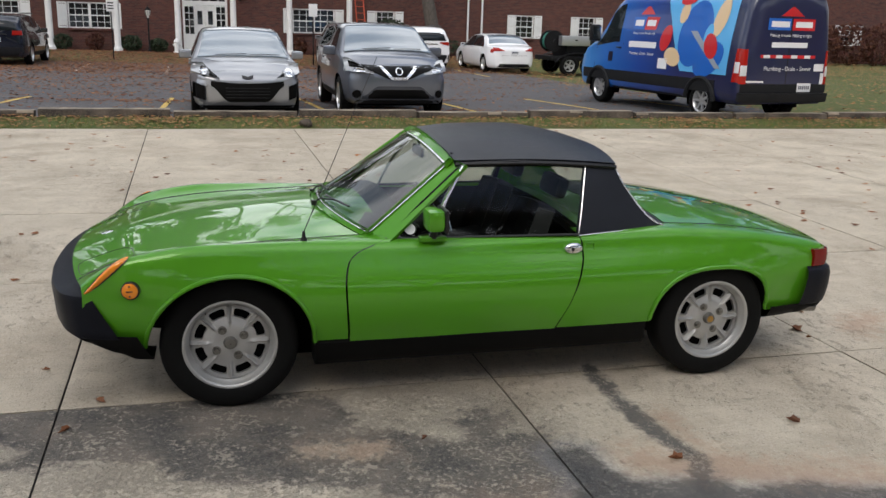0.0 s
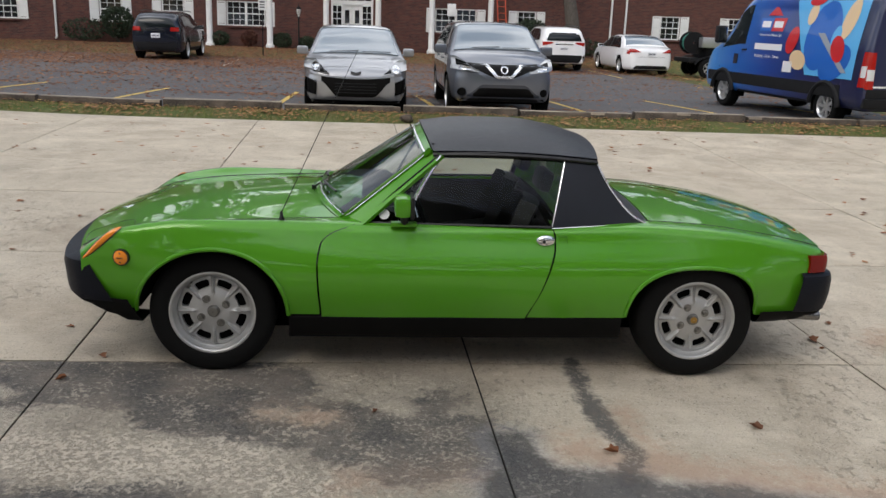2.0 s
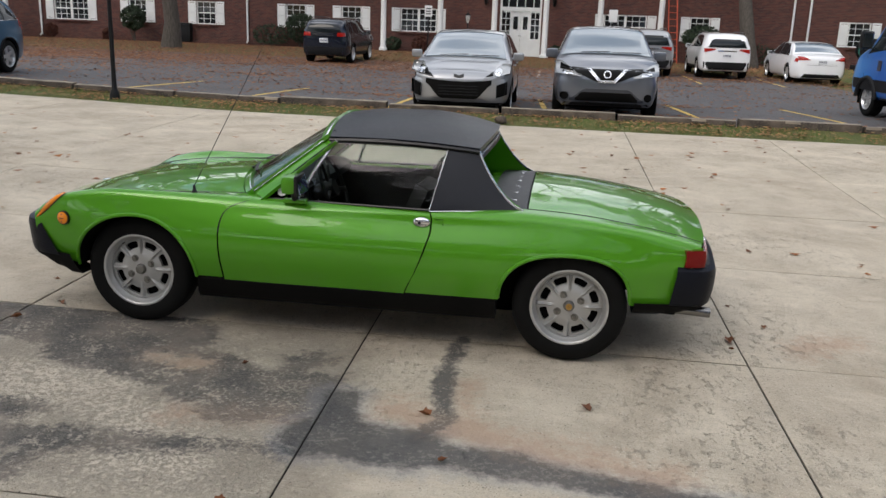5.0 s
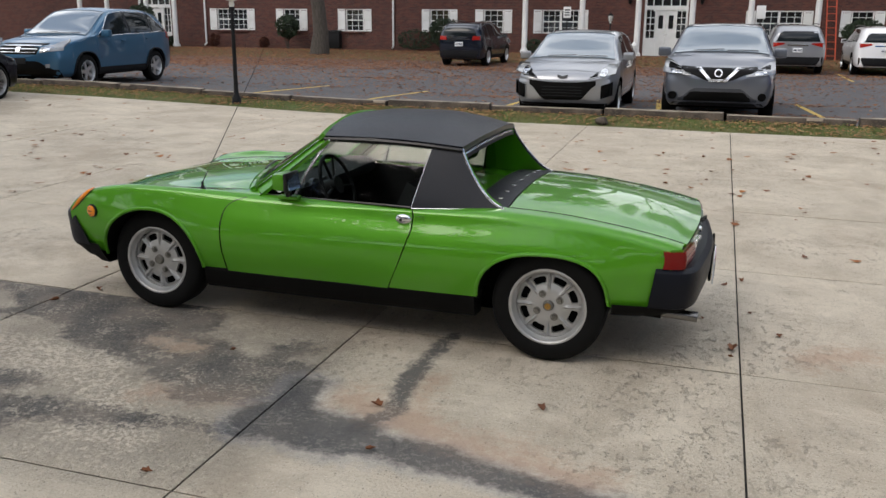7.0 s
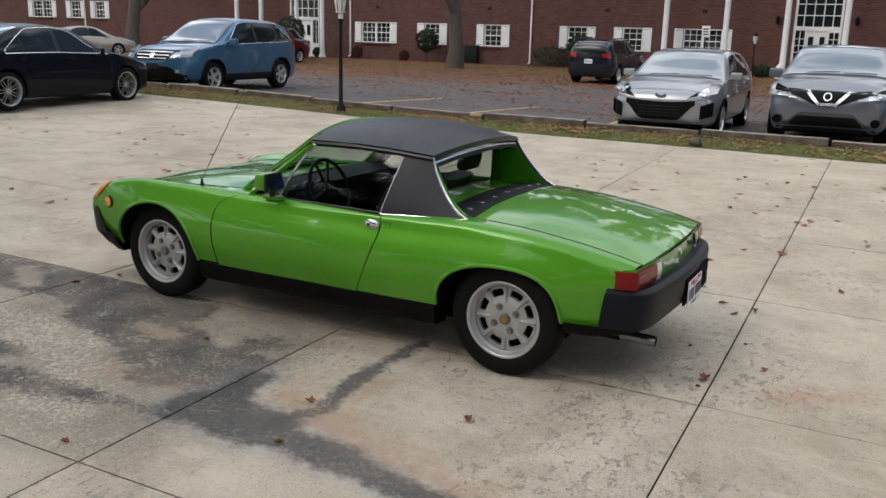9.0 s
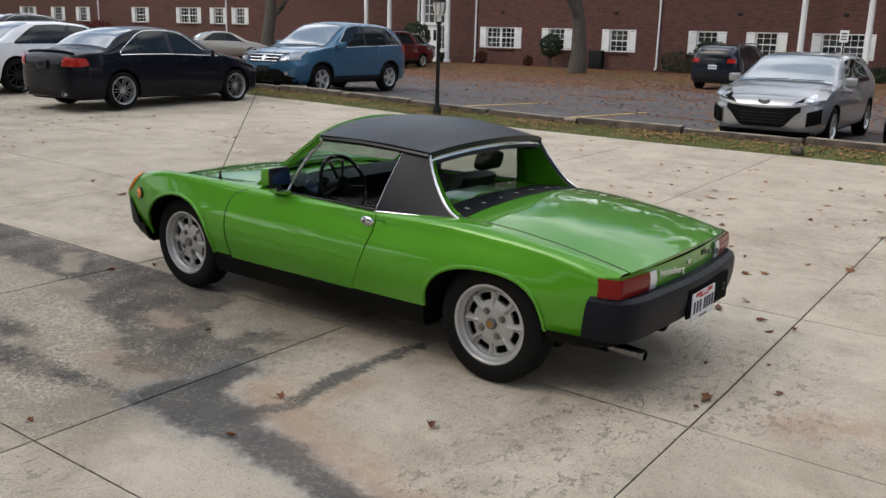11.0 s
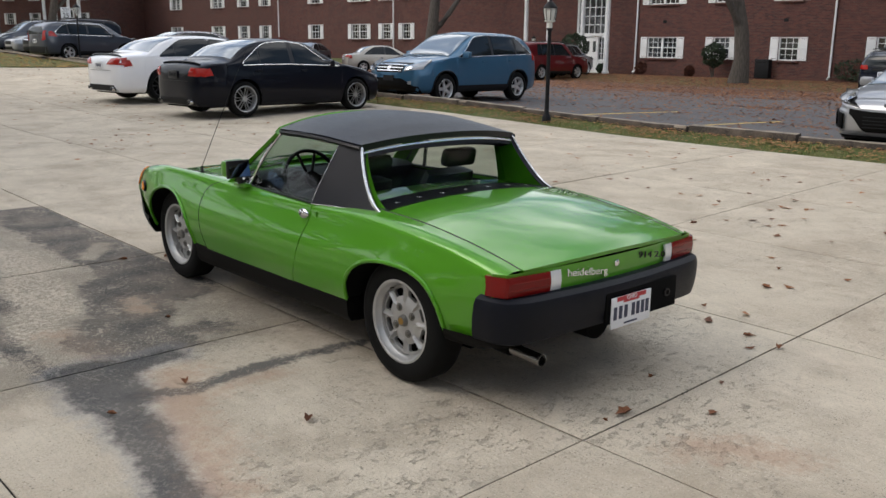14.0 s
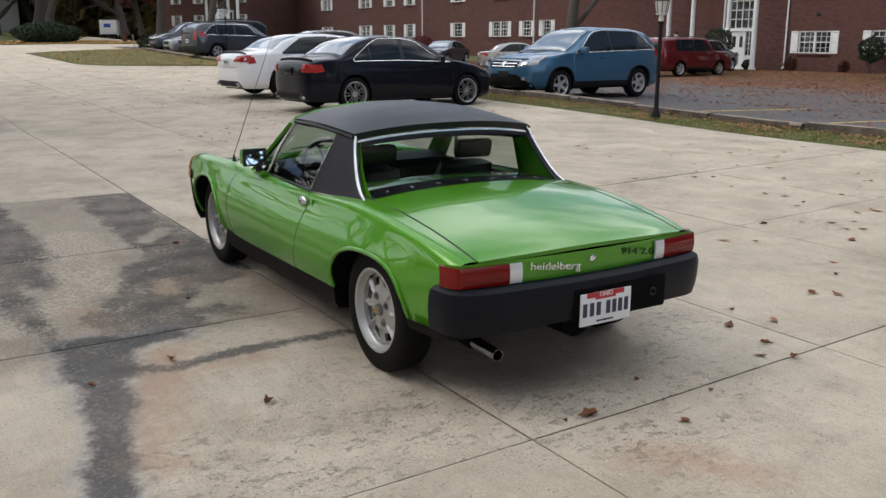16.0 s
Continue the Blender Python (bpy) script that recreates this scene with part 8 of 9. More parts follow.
sheet(bm, strip_pt, steps(-36, 24, 0.25), spread(0, 1, 7))
tagged(part("turf_strip", bm, M_TURF), "narrow grass strip littered with brown leaves", "grass", kind="structure")
rnd = random.Random(11)
vs, fs = [], []
for _ in range(15000):
    x, t = rnd.uniform(-20, 13), rnd.random()
    if noise.noise((x * 1.3, t * 2, 4)) < -0.15:
        continue
    p = strip_pt(x, t)
    h, a, w = rnd.uniform(0.025, 0.07), rnd.uniform(0, 6.28), 0.004
    k = len(vs)
    vs += [(p.x - w * math.cos(a), p.y - w * math.sin(a), p.z), (p.x + w * math.cos(a), p.y + w * math.sin(a), p.z), (p.x + rnd.uniform(-0.03, 0.03), p.y + rnd.uniform(-0.03, 0.03), p.z + h)]
    fs.append((k, k + 1, k + 2))
me = bpy.data.meshes.new("grass_blades")
me.from_pydata(vs, [], fs)
me.materials.append(M_BLADE)
tagged(new("grass_blades", me), "short autumn grass along the kerb", "grass", kind="stuff")
spots = []
for _ in range(10500):
    x, t = rnd.uniform(-22, 16), rnd.random() ** 0.7
    if noise.noise((x * 0.8, 3.0, 1)) + 0.25 < rnd.uniform(-0.4, 0.6):
        continue
    p = strip_pt(x, t)
    spots.append((p.x, p.y, p.z + 0.02))
flat_leaves("strip_leaves", "brown and yellow leaves lying on the turf strip", spots, 0.068, M_STRIPLEAF, 3)


def lot_z(x, y):
    return lift(x, y) - 0.055


spots = []
rnd = random.Random(5)
for _ in range(300000):
    x, y = rnd.uniform(-46, 12), rnd.uniform(9.8, 38.8)
    d = 0.11 + 0.20 * sstep(12, 22, y) + 1.5 * sstep(23.2, 25.6, y + 2.6 * noise.noise((x * 0.25, y * 0.3, 2)) - 3.0 * sstep(-4, 2, x)) + 0.7 * sstep(0.28, 0.42, noise.noise((x * 0.22, y * 0.75, 12)))
    d *= 0.5 + 1.3 * max(0.0, noise.noise((x * 0.8, y * 1.3, 7)) + 0.25)
    d *= 1 - 0.6 * sstep(1, 6, x) * (1 - sstep(30, 33, y))
    if rnd.random() < d and y > kerb_y(x) + 0.2:
        spots.append((x, y, (lot_z(x, y) if y < 30.6 else lift(x, y) - 0.05)))
flat_leaves("lot_leaves", "drifts of rust-brown leaves on the car park", spots, 0.105, M_LOTLEAF, 4)
spots = []
for _ in range(2600):
    x, y = rnd.uniform(-30, 14), rnd.uniform(0.8, 8.5)
    if rnd.random() < 0.35 + 0.5 * noise.noise((x * 0.4, y * 0.4, 3)):
        spots.append((x, y, lift(x, y)))
flat_leaves("yard_leaves", "small brown leaves scattered on the concrete", spots, 0.090, M_LEAF, 6)
LEAVES = [(1.315, -1.325, 0.09), (-1.92, -0.785, 0.075), (0.57, -1.545, 0.085), (2.19, -0.185, 0.13), (2.46, 0.12, 0.08), (0.70, -1.96, 0.06), (2.26, 1.15, 0.09), (2.30, 0.47, 0.06), (2.02, 0.27, 0.05),
          (1.63, 2.20, 0.11), (2.04, 1.21, 0.08), (1.57, 1.51, 0.06), (2.18, -0.32, 0.045), (1.47, 2.71, 0.07), (-0.43, -1.15, 0.05), (-2.10, -0.06, 0.06), (-1.81, -0.50, 0.09), (-0.08, -2.43, 0.06), (1.9, 6.3, 0.10), (1.4, 6.4, 0.09), (1.54, 4.48, 0.08), (0.2, 3.6, 0.09), (-0.18, 4.69, 0.08)]
for i, (x, y, s) in enumerate(LEAVES):
    rnd = random.Random(i)
    bm = bmesh.new()
    leaf_shape(bm, (0, 0, 0), s * 0.62, rnd.uniform(0, 6.28), rnd.uniform(0.25, 0.9), rnd)
    ob = part("fallen_leaf", bm, M_LEAF if i % 7 else M_LOTLEAF, smooth=False)
    ob.location = (x, y, lift(x, y))
    tagged(ob, "curled brown fallen leaf on the concrete", "leaf", "leaves on the concrete")

spots = []
rnd = random.Random(15)
for _ in range(26000):
    x, y = rnd.uniform(9, 34), rnd.uniform(9.4, 38.6)
    if rnd.random() < 0.25 + 0.6 * sstep(22, 32, y) + 0.5 * noise.noise((x * 0.4, y * 0.4, 9)):
        spots.append((x, y, lift(x, y) + 0.01))
flat_leaves("lawn_leaves", "brown and yellow leaves scattered over the side lawn", spots, 0.11, M_STRIPLEAF, 16)

# parking lines
lines = []
for near, far in ((-7.40, -6.95), (-4.85, -4.45), (-1.89, -1.75), (0.98, 0.82), (3.79, 3.55), (6.56, 6.00), (9.20, 8.50)):
    lean = (far - near) / 2.5
    x0 = near - 1.95 * lean
    lines.append(((x0, kerb_y(x0) + 0.22), (near + 2.55 * lean, 14.5), M_YELLOW))
for x0 in (-12.9, -15.5):
    lines.append(((x0 - 0.4, kerb_y(x0) + 0.3), (x0 + 0.3, 14.4), M_WHITELINE))
for k in range(-7, 5):
    x0 = 0.6 + 2.72 * k
    lines.append(((x0, 25.2), (x0, 29.8), M_YELLOW if k > 0 else M_WHITELINE))
for a, b, mat in lines:
    bm = bmesh.new()
    A, B = Vector((*a, 0)), Vector((*b, 0))
    nrm = (B - A).cross(Vector((0, 0, 1))).normalized() * 0.05
    sheet(bm, lambda s, k: (lambda p: Vector((p.x, p.y, lot_z(p.x, p.y) + 0.006)))(A + (B - A) * s + nrm * k), spread(0, 1, 8), (-1, 1), flip=False)
    tagged(part("parking_line", bm, mat), "worn painted parking bay line on asphalt", "line", kind="structure")

# rough cast stone lying at the edge of the strip
bm = bmesh.new()
bmesh.ops.create_icosphere(bm, subdivisions=2, radius=0.10)
for v in bm.verts:
    v.co = v.co * (1 + 0.35 * noise.noise(v.co * 14)) * Vector((1.1, 0.8, 0.7))
ob = part("broken_stone", bm, M_KERBFACE)
ob.location = (0.30, edge_y(0.3) + 0.12, lift(0.3, 8.8) + 0.06)
tagged(ob, "dark broken lump of concrete on the grass edge", "stone")


# ---- trees, hedges ----
mm = Mat("grey_bark", rough=0.95)
base = mm.mix(mm.ramp(mm.noise(7, 6, 0.65, mm.scaled(mm.coords(), (3, 3, 0.5))), (0.35, 0.0), (0.7, 1.0)), (0.045, 0.037, 0.030), (0.105, 0.09, 0.075))
mm.set("Base Color", base)
mm.bump(mm.noise(7, 6, 0.65, mm.scaled(mm.coords(), (3, 3, 0.5))), 0.8, 0.03)
M_BARK = mm.m
M_OAKLEAF = leaf_mat("autumn_foliage", (0.16, 0.10, 0.02), (0.09, 0.075, 0.02), (0.24, 0.15, 0.03))
M_REDLEAF = leaf_mat("red_foliage", (0.16, 0.02, 0.02), (0.10, 0.015, 0.02), (0.22, 0.05, 0.02))
M_HEDGE = leaf_mat("evergreen_foliage", (0.016, 0.030, 0.014), (0.03, 0.05, 0.02), (0.010, 0.018, 0.010))
M_DARKLEAF = leaf_mat("dark_foliage", (0.035, 0.035, 0.015), (0.06, 0.045, 0.015), (0.09, 0.06, 0.02))
M_FARLEAF = leaf_mat("mixed_autumn_foliage", (0.11, 0.085, 0.025), (0.05, 0.05, 0.02), (0.24, 0.15, 0.03))
M_RUSTBUSH = leaf_mat("rust_foliage", (0.10, 0.025, 0.015), (0.06, 0.02, 0.015), (0.14, 0.05, 0.02))


def foliage(name, spots, size, mat, parent, rnd):
    """Leaf sprays as small crossed blades at the given spots."""
    vs, fs = [], []
    for p in spots:
        n = Vector((rnd.gauss(0, 1), rnd.gauss(0, 1), rnd.gauss(0.4, 1))).normalized()
        t = n.orthogonal().normalized()
        q = Matrix.Rotation(rnd.uniform(0, 6.28), 3, n) @ t
        b = n.cross(q)
        s = size * rnd.uniform(0.55, 1.3)
        k = len(vs)
        vs += [tuple(p + q * s), tuple(p + b * s * 0.55 + n * s * 0.2), tuple(p - q * s), tuple(p - b * s * 0.55 + n * s * 0.2)]
        fs += [(k, k + 1, k + 2), (k, k + 2, k + 3)]
    me = bpy.data.meshes.new(name)
    me.from_pydata(vs, [], fs)
    me.materials.append(mat)
    ob = new(name, me)
    ob.parent = parent
    return tagged(ob, kind="stuff") if parent else ob


def tree(label, at, height, trunk_r, seed, leaves=None, n_leaf=0, leaf_size=0.16, depth=5, spread_a=0.55):
    """A tapered trunk with limbs that fork down to twigs; leaves at the twig ends."""
    rnd = random.Random(seed)
    root = tagged(empty("tree", at), label, "tree")
    bm = bmesh.new()
    limbs = bmesh.new()
    tips = []

    def grow(p, d, length, r, level):
        pts, q, dd = [p.copy()], p.copy(), d.copy()
        n = 5 if level < 2 else 3
        for i in range(n):
            dd = (dd + Vector((rnd.gauss(0, 0.10), rnd.gauss(0, 0.10), rnd.gauss(0.03, 0.07)))).normalized()
            q = q + dd * length / n
            pts.append(q.copy())
        sides = (12, 8, 6, 4, 3, 3)[min(level, 5)]
        target = bm if level == 0 else limbs
        rings = []
        for i, c in enumerate(pts):
            t = (pts[min(i + 1, n)] - pts[max(i - 1, 0)]).normalized()
            s = t.orthogonal().normalized()
            u = t.cross(s)
            rr = r * (1 - 0.38 * i / n) * (1.35 if level == 0 and i == 0 else 1.0)
            rings.append([target.verts.new(c + (s * math.cos(6.2832 * j / sides) + u * math.sin(6.2832 * j / sides)) * rr) for j in range(sides)])
        for A, B in zip(rings, rings[1:]):
            for j in range(sides):
                target.faces.new((A[j], A[(j + 1) % sides], B[(j + 1) % sides], B[j]))
        if level >= depth:
            tips.extend(pts[1:])
            return
        if level >= depth - 1:
            tips.append(pts[-1])
        kids = 4 if level == 0 else rnd.choice((3, 3, 4))
        for k in range(kids):
            i = n if k < 2 else rnd.randint(2, n)
            ax = dd.orthogonal().normalized()
            ax = Matrix.Rotation(rnd.uniform(0, 6.28), 3, dd) @ ax
            nd = (Matrix.Rotation(rnd.uniform(0.25, spread_a + 0.35), 3, ax) @ dd)
            nd = (nd + Vector((0, 0, 0.12))).normalized()
            grow(pts[i], nd, length * rnd.uniform(0.58, 0.80), r * rnd.uniform(0.42, 0.6), level + 1)

    grow(Vector((0, 0, -0.1)), Vector((rnd.gauss(0, 0.02), rnd.gauss(0, 0.02), 1)).normalized(), height * 0.36, trunk_r, 0)
    part("trunk", bm, M_BARK, root)
    part("limbs", limbs, M_BARK, root)
    if leaves is not None:
        spots = []
        for _ in range(n_leaf):
            t = rnd.choice(tips)
            spots.append(t + Vector((rnd.gauss(0, 0.45), rnd.gauss(0, 0.45), rnd.gauss(0, 0.35))))
        foliage("crown", spots, leaf_size, leaves, root, rnd)
    return root


def bush(label, at, rx, ry, rz, mat, seed, n=900, size=0.07, stem=0.0):
    """A clipped shrub: a dense uneven shell of leaf sprays round twigs."""
    rnd = random.Random(seed)
    root = tagged(empty("shrub", at), label, "shrub")
    bm = bmesh.new()
    if stem:
        for k in range(4):
            rod(bm, (0.02 * k, 0, -0.05), (rnd.uniform(-0.5, 0.5) * rx, rnd.uniform(-0.5, 0.5) * ry, stem + rz * 0.7), 0.03, 0.012, n=6)
    else:
        for k in range(7):
            rod(bm, (0, 0, -0.05), (rnd.uniform(-0.7, 0.7) * rx, rnd.uniform(-0.7, 0.7) * ry, rz * rnd.uniform(0.8, 1.4)), 0.015, 0.006, n=5)
    part("twigs", bm, M_BARK, root)
    spots = []
    for _ in range(n):
        d = Vector((rnd.gauss(0, 1), rnd.gauss(0, 1), rnd.gauss(0, 1))).normalized()
        r = rnd.uniform(0.55, 1.0) ** 0.5 * (1 + 0.16 * noise.noise(d * 2.3 + Vector((seed, 0, 0))))
        p = Vector((d.x * rx * r, d.y * ry * r, rz + stem + d.z * rz * r))
        if p.z > 0.02 + stem * 0.6:
            spots.append(p)
    foliage("leafage", spots, size, mat, root, rnd)
    return root


tree("tall bare grey-barked tree in front of the building", (-16.3, 34.0, 0.0), 17, 0.38, 2, depth=4)
tree("tall bare grey-barked tree by the parked cars", (9.9, 36.6, 0.0), 16, 0.36, 3, depth=4)
tree("bare tree beside the far wing of the building", (-38.0, 34.5, 0.1), 17, 0.42, 4, depth=4)
tree("tree with thinning yellow leaves by the far drive", (-72.0, 18.9, 1.7), 13, 0.42, 7, M_OAKLEAF, 5000, 0.20, depth=4)
tree("tree with thinning yellow leaves by the far drive", (-66.0, 20.8, 1.2), 12, 0.36, 8, M_OAKLEAF, 3500, 0.18, depth=4)
tree("broad tree with dark autumn leaves", (-92.0, 12.5, 2.3), 15, 0.75, 9, M_FARLEAF, 14000, 0.30, depth=4)
tree("broad tree with dark autumn leaves", (-112.0, 25.4, 2.5), 16, 0.6, 10, M_FARLEAF, 14000, 0.30, depth=4)
tree("broad tree with dark autumn leaves", (-108.0, 4.0, 2.8), 16, 0.6, 12, M_FARLEAF, 14000, 0.30, depth=4)
# out of view; the last three are added to darken the side glass reflection
for i, (x, y, h) in enumerate(((-13.0, -18.0, 14), (-6.0, -23.5, 14), (1.5, -22.0, 13), (8.5, -24.0, 14), (16.0, -22.0, 13), (-20.0, -15.0, 14), (-14.0, -10.5, 14), (-9.0, -14.5, 14), (-22.0, -7.5, 14))):
    tree("tall unseen tree with dark thinning autumn leaves", (x, y, lift(x, y) - 0.1), h, 0.34, 80 + i, M_DARKLEAF, 9000, 0.20, depth=4)
# never in view: added at +x so black paint and glass reflect something dark
for i, (x, y, h) in enumerate(((22.0, -14.0, 13), (25.0, -6.0, 14), (26.0, 2.0, 14), (25.0, 9.0, 13))):
    tree("tall unseen tree with dark thinning autumn leaves", (x, y, lift(x, y) - 0.1), h, 0.36, 110 + i, M_DARKLEAF, 11000, 0.22, depth=4)
for i, (x, y, h) in enumerate(((-80.5, 11.5, 10), (-86.0, 2.5, 11), (-96.0, 9.0, 12))):
    tree("broad low tree with dark autumn leaves over the drive", (x, y, lift(x, y) - 0.1), h, 0.45, 120 + i, M_FARLEAF, 11000, 0.34, depth=4)
for i, (x, y, h) in enumerate(((-118.0, 16.0, 19), (-98.0, 48.0, 17), (-116.0, -12.0, 19), (-88.0, 44.0, 15))):
    tree("broad tree with dark autumn leaves", (x, y, lift(x, y) - 0.2), h, 0.6, 90 + i, M_FARLEAF, 12000, 0.42, depth=4)
tree("maple with dark red leaves", (-97.0, 23.8, 2.4), 10, 0.30, 13, M_REDLEAF, 7000, 0.24, depth=4)
for i, (x, y) in enumerate(((-16, -17), (-9.5, -20), (-2.5, -20.5), (4.5, -21), (11, -20), (17, -20), (22, -16), (29, 1), (-23, -17), (-31, -10))):
    tree("bare roadside tree with a few brown leaves", (x, y, -0.05), 13 + (i * 7 % 4), 0.30, 20 + i, M_OAKLEAF, 2200, 0.13, depth=5)
for i, (x, y, h) in enumerate(((-126, 30, 17), (-128, 18, 16), (-130, -4, 17), (-118, -14, 15), (-124, 52, 17), (-112, 16, 12))):
    tree("dense dark tree beyond the street", (x, y, lift(x, y) - 0.3), h, 0.5, 50 + i, M_FARLEAF, 15000, 0.42, depth=4)
for i, (x, y, h) in enumerate(((-24.0, 55.0, 24), (-17.0, 53.5, 25), (-10.0, 55.0, 23), (-3.0, 54.0, 25), (13.0, 54.0, 23), (19.0, 53.0, 25), (25.0, 55.0, 24), (31.0, 53.5, 25), (38.0, 55.0, 24), (46.0, 52.0, 23))):
    tree("tall unseen tree with dark thinning autumn leaves behind the building", (x, y, lift(x, y) - 0.1), h, 0.45, 140 + i, M_DARKLEAF, 9000, 0.26, depth=4)
B = 38.75
for x, rx, rz, mat, lab in ((-6.9, 0.5, 0.34, M_HEDGE, "low clipped evergreen shrub by the wall"), (-3.95, 0.48, 0.36, M_HEDGE, "low clipped evergreen shrub by the wall"), (-5.5, 0.40, 0.40, M_RUSTBUSH, "rust-coloured shrub by the wall"),
                            (-2.75, 0.42, 0.30, M_HEDGE, "low clipped evergreen shrub by the wall"), (3.65, 0.42, 0.42, M_RUSTBUSH, "rust-coloured shrub by the wall"), (-13.1, 1.0, 0.55, M_HEDGE, "dark spreading shrub by the wall"),
                            (5.0, 0.5, 0.35, M_HEDGE, "low clipped evergreen shrub by the wall"), (-10.2, 0.5, 0.4, M_HEDGE, "low clipped evergreen shrub by the wall"), (-24.9, 0.35, 0.38, M_RUSTBUSH, "rust-coloured shrub by the wall"), (-21.8, 0.3, 0.3, M_RUSTBUSH, "rust-coloured shrub by the wall"),
                            (10.5, 1.3, 0.5, M_HEDGE, "dark spreading shrub by the wall"), (-27.6, 0.35, 0.28, M_HEDGE, "low clipped evergreen shrub by the wall"), (-1.0 + 2.2, 0.35, 0.3, M_HEDGE, "low clipped evergreen shrub by the wall")):
    bush(lab, (x, B, lift(x, B) - 0.05), rx, rx * 0.8, rz, mat, int(x * 10) % 97, 700)
bush("round topiary tree on a stem", (-11.5, 38.6, 0.1), 0.75, 0.7, 0.75, M_HEDGE, 31, 1500, 0.08, 0.2)
bush("round topiary tree on a stem", (-20.2, 38.4, 0.1), 0.62, 0.6, 0.62, M_HEDGE, 32, 1300, 0.08, 0.55)
bush("round topiary tree on a stem", (-28.0, 36.6, 0.1), 0.85, 0.8, 0.75, M_HEDGE, 33, 1700, 0.08, 0.75)
bush("large rounded evergreen by the wall", (8.0, 38.2, 0.15), 0.95, 0.9, 0.55, M_HEDGE, 34, 1700, 0.08, 0.55)
for i in range(5):
    bush("tall reddish hedge beside the lawn", (31.5 + 2.3 * i, 37.2, 0.0), 1.6, 0.9, 1.15, M_RUSTBUSH, 60 + i, 1600, 0.10)
bush("long clipped evergreen hedge beside the drive", (-66.0, 8.9, lift(-66.0, 8.9) - 0.15), 1.5, 2.35, 0.80, M_HEDGE, 70, 6500, 0.12)
bush("clipped evergreen shrub beside the parked cars", (-48.7, 11.7, lift(-48.7, 11.7) - 0.05), 0.9, 0.8, 0.42, M_HEDGE, 71, 900, 0.09)
bush("wine-red rounded shrub by the far wing", (-62.0, 38.6, 0.55), 1.5, 1.0, 0.8, M_REDLEAF, 72, 1600, 0.10)

# belt of woods all round, far off
rnd = random.Random(77)
spots = []
for _ in range(34000):
    a = rnd.uniform(0, 2 * math.pi)
    r = rnd.uniform(135, 165)
    x, y = r * math.cos(a) - 10, r * math.sin(a)
    if -70 < x < 60 and y > 0:
        continue
    top = 17 + 6 * noise.noise((a * 9, 0.5, 1)) + 3 * noise.noise((a * 31, 0.2, 4))
    spots.append(Vector((x, y, lift(x, y) - 0.3 + top * rnd.random())))
for _ in range(16000):
    a = math.pi + rnd.uniform(-0.32, 0.06)
    r = rnd.uniform(112, 134)
    x, y = r * math.cos(a) - 10, r * math.sin(a)
    spots.append(Vector((x, y, lift(x, y) - 0.3 + 12 * rnd.random())))
woods = foliage("far_woods", spots, 1.1, M_FARLEAF, None, rnd)
tagged(woods, "distant belt of dark autumn woods", "woods", kind="stuff")

# lawn island at the far end of the yard, drive and street
def lawn_pt(s, t):
    low = 4.5 + 4.2 * max(0.0, 1 - s / 0.24) ** 2.2 + 6.2 * max(0.0, (s - 0.80) / 0.20) ** 2
    y = low + (9.7 + 1.5 * s - low) * t
    return -28.8 - 20.8 * s, y


bm = bmesh.new()
sheet(bm, lambda s, t: (lambda x, y: Vector((x, y, lift(x, y) + 0.015)))(*lawn_pt(s, t)), spread(0, 1, 40), spread(0, 1, 10), flip=True)
tagged(part("lawn", bm, M_TURF), "lawn island dotted with yellow leaves", "grass", kind="structure")
bm = bmesh.new()
sheet(bm, lambda s, k: (lambda p: Vector((p[0], p[1] + 0.02 + 0.14 * k, lift(*p) + 0.075)))(lawn_pt(s, 1)), spread(0, 0.99, 24), (0, 1), lip=0.07)
tagged(part("kerb", bm, M_KERB), "pale concrete kerb behind the lawn island", "kerb", kind="structure")
spots = []
for _ in range(3800):
    x, y = lawn_pt(rnd.random(), rnd.random())
    spots.append((x, y, lift(x, y) + 0.025))
flat_leaves("lawn_leaves", "yellow leaves lying on the lawn island", spots, 0.13, M_LEAFY, 9)
spots = []
for _ in range(15000):
    x, y = rnd.uniform(-71, -62.8), rnd.uniform(-6, 19)
    spots.append((x, y, lift(x, y) + 0.0))
flat_leaves("verge_leaves", "orange leaves covering the verge beyond the drive", spots, 0.3, M_LEAFY, 10)
bm = bmesh.new()
sheet(bm, lambda x, y: Vector((x, y, lift(x, y) - 0.03)), steps(-63, -56.5, 1.6), steps(-40, 34, 2))
sheet(bm, lambda x, t: (lambda y: Vector((x, y, lift(x, y) - 0.025)))(11.6 - 0.245 * (x + 70) + t), steps(-130, -70, 3), steps(0, 6.2, 1.55))
tagged(part("road", bm, M_CONCRETE), "pale concrete drive and street beyond the yard", "road", kind="structure")

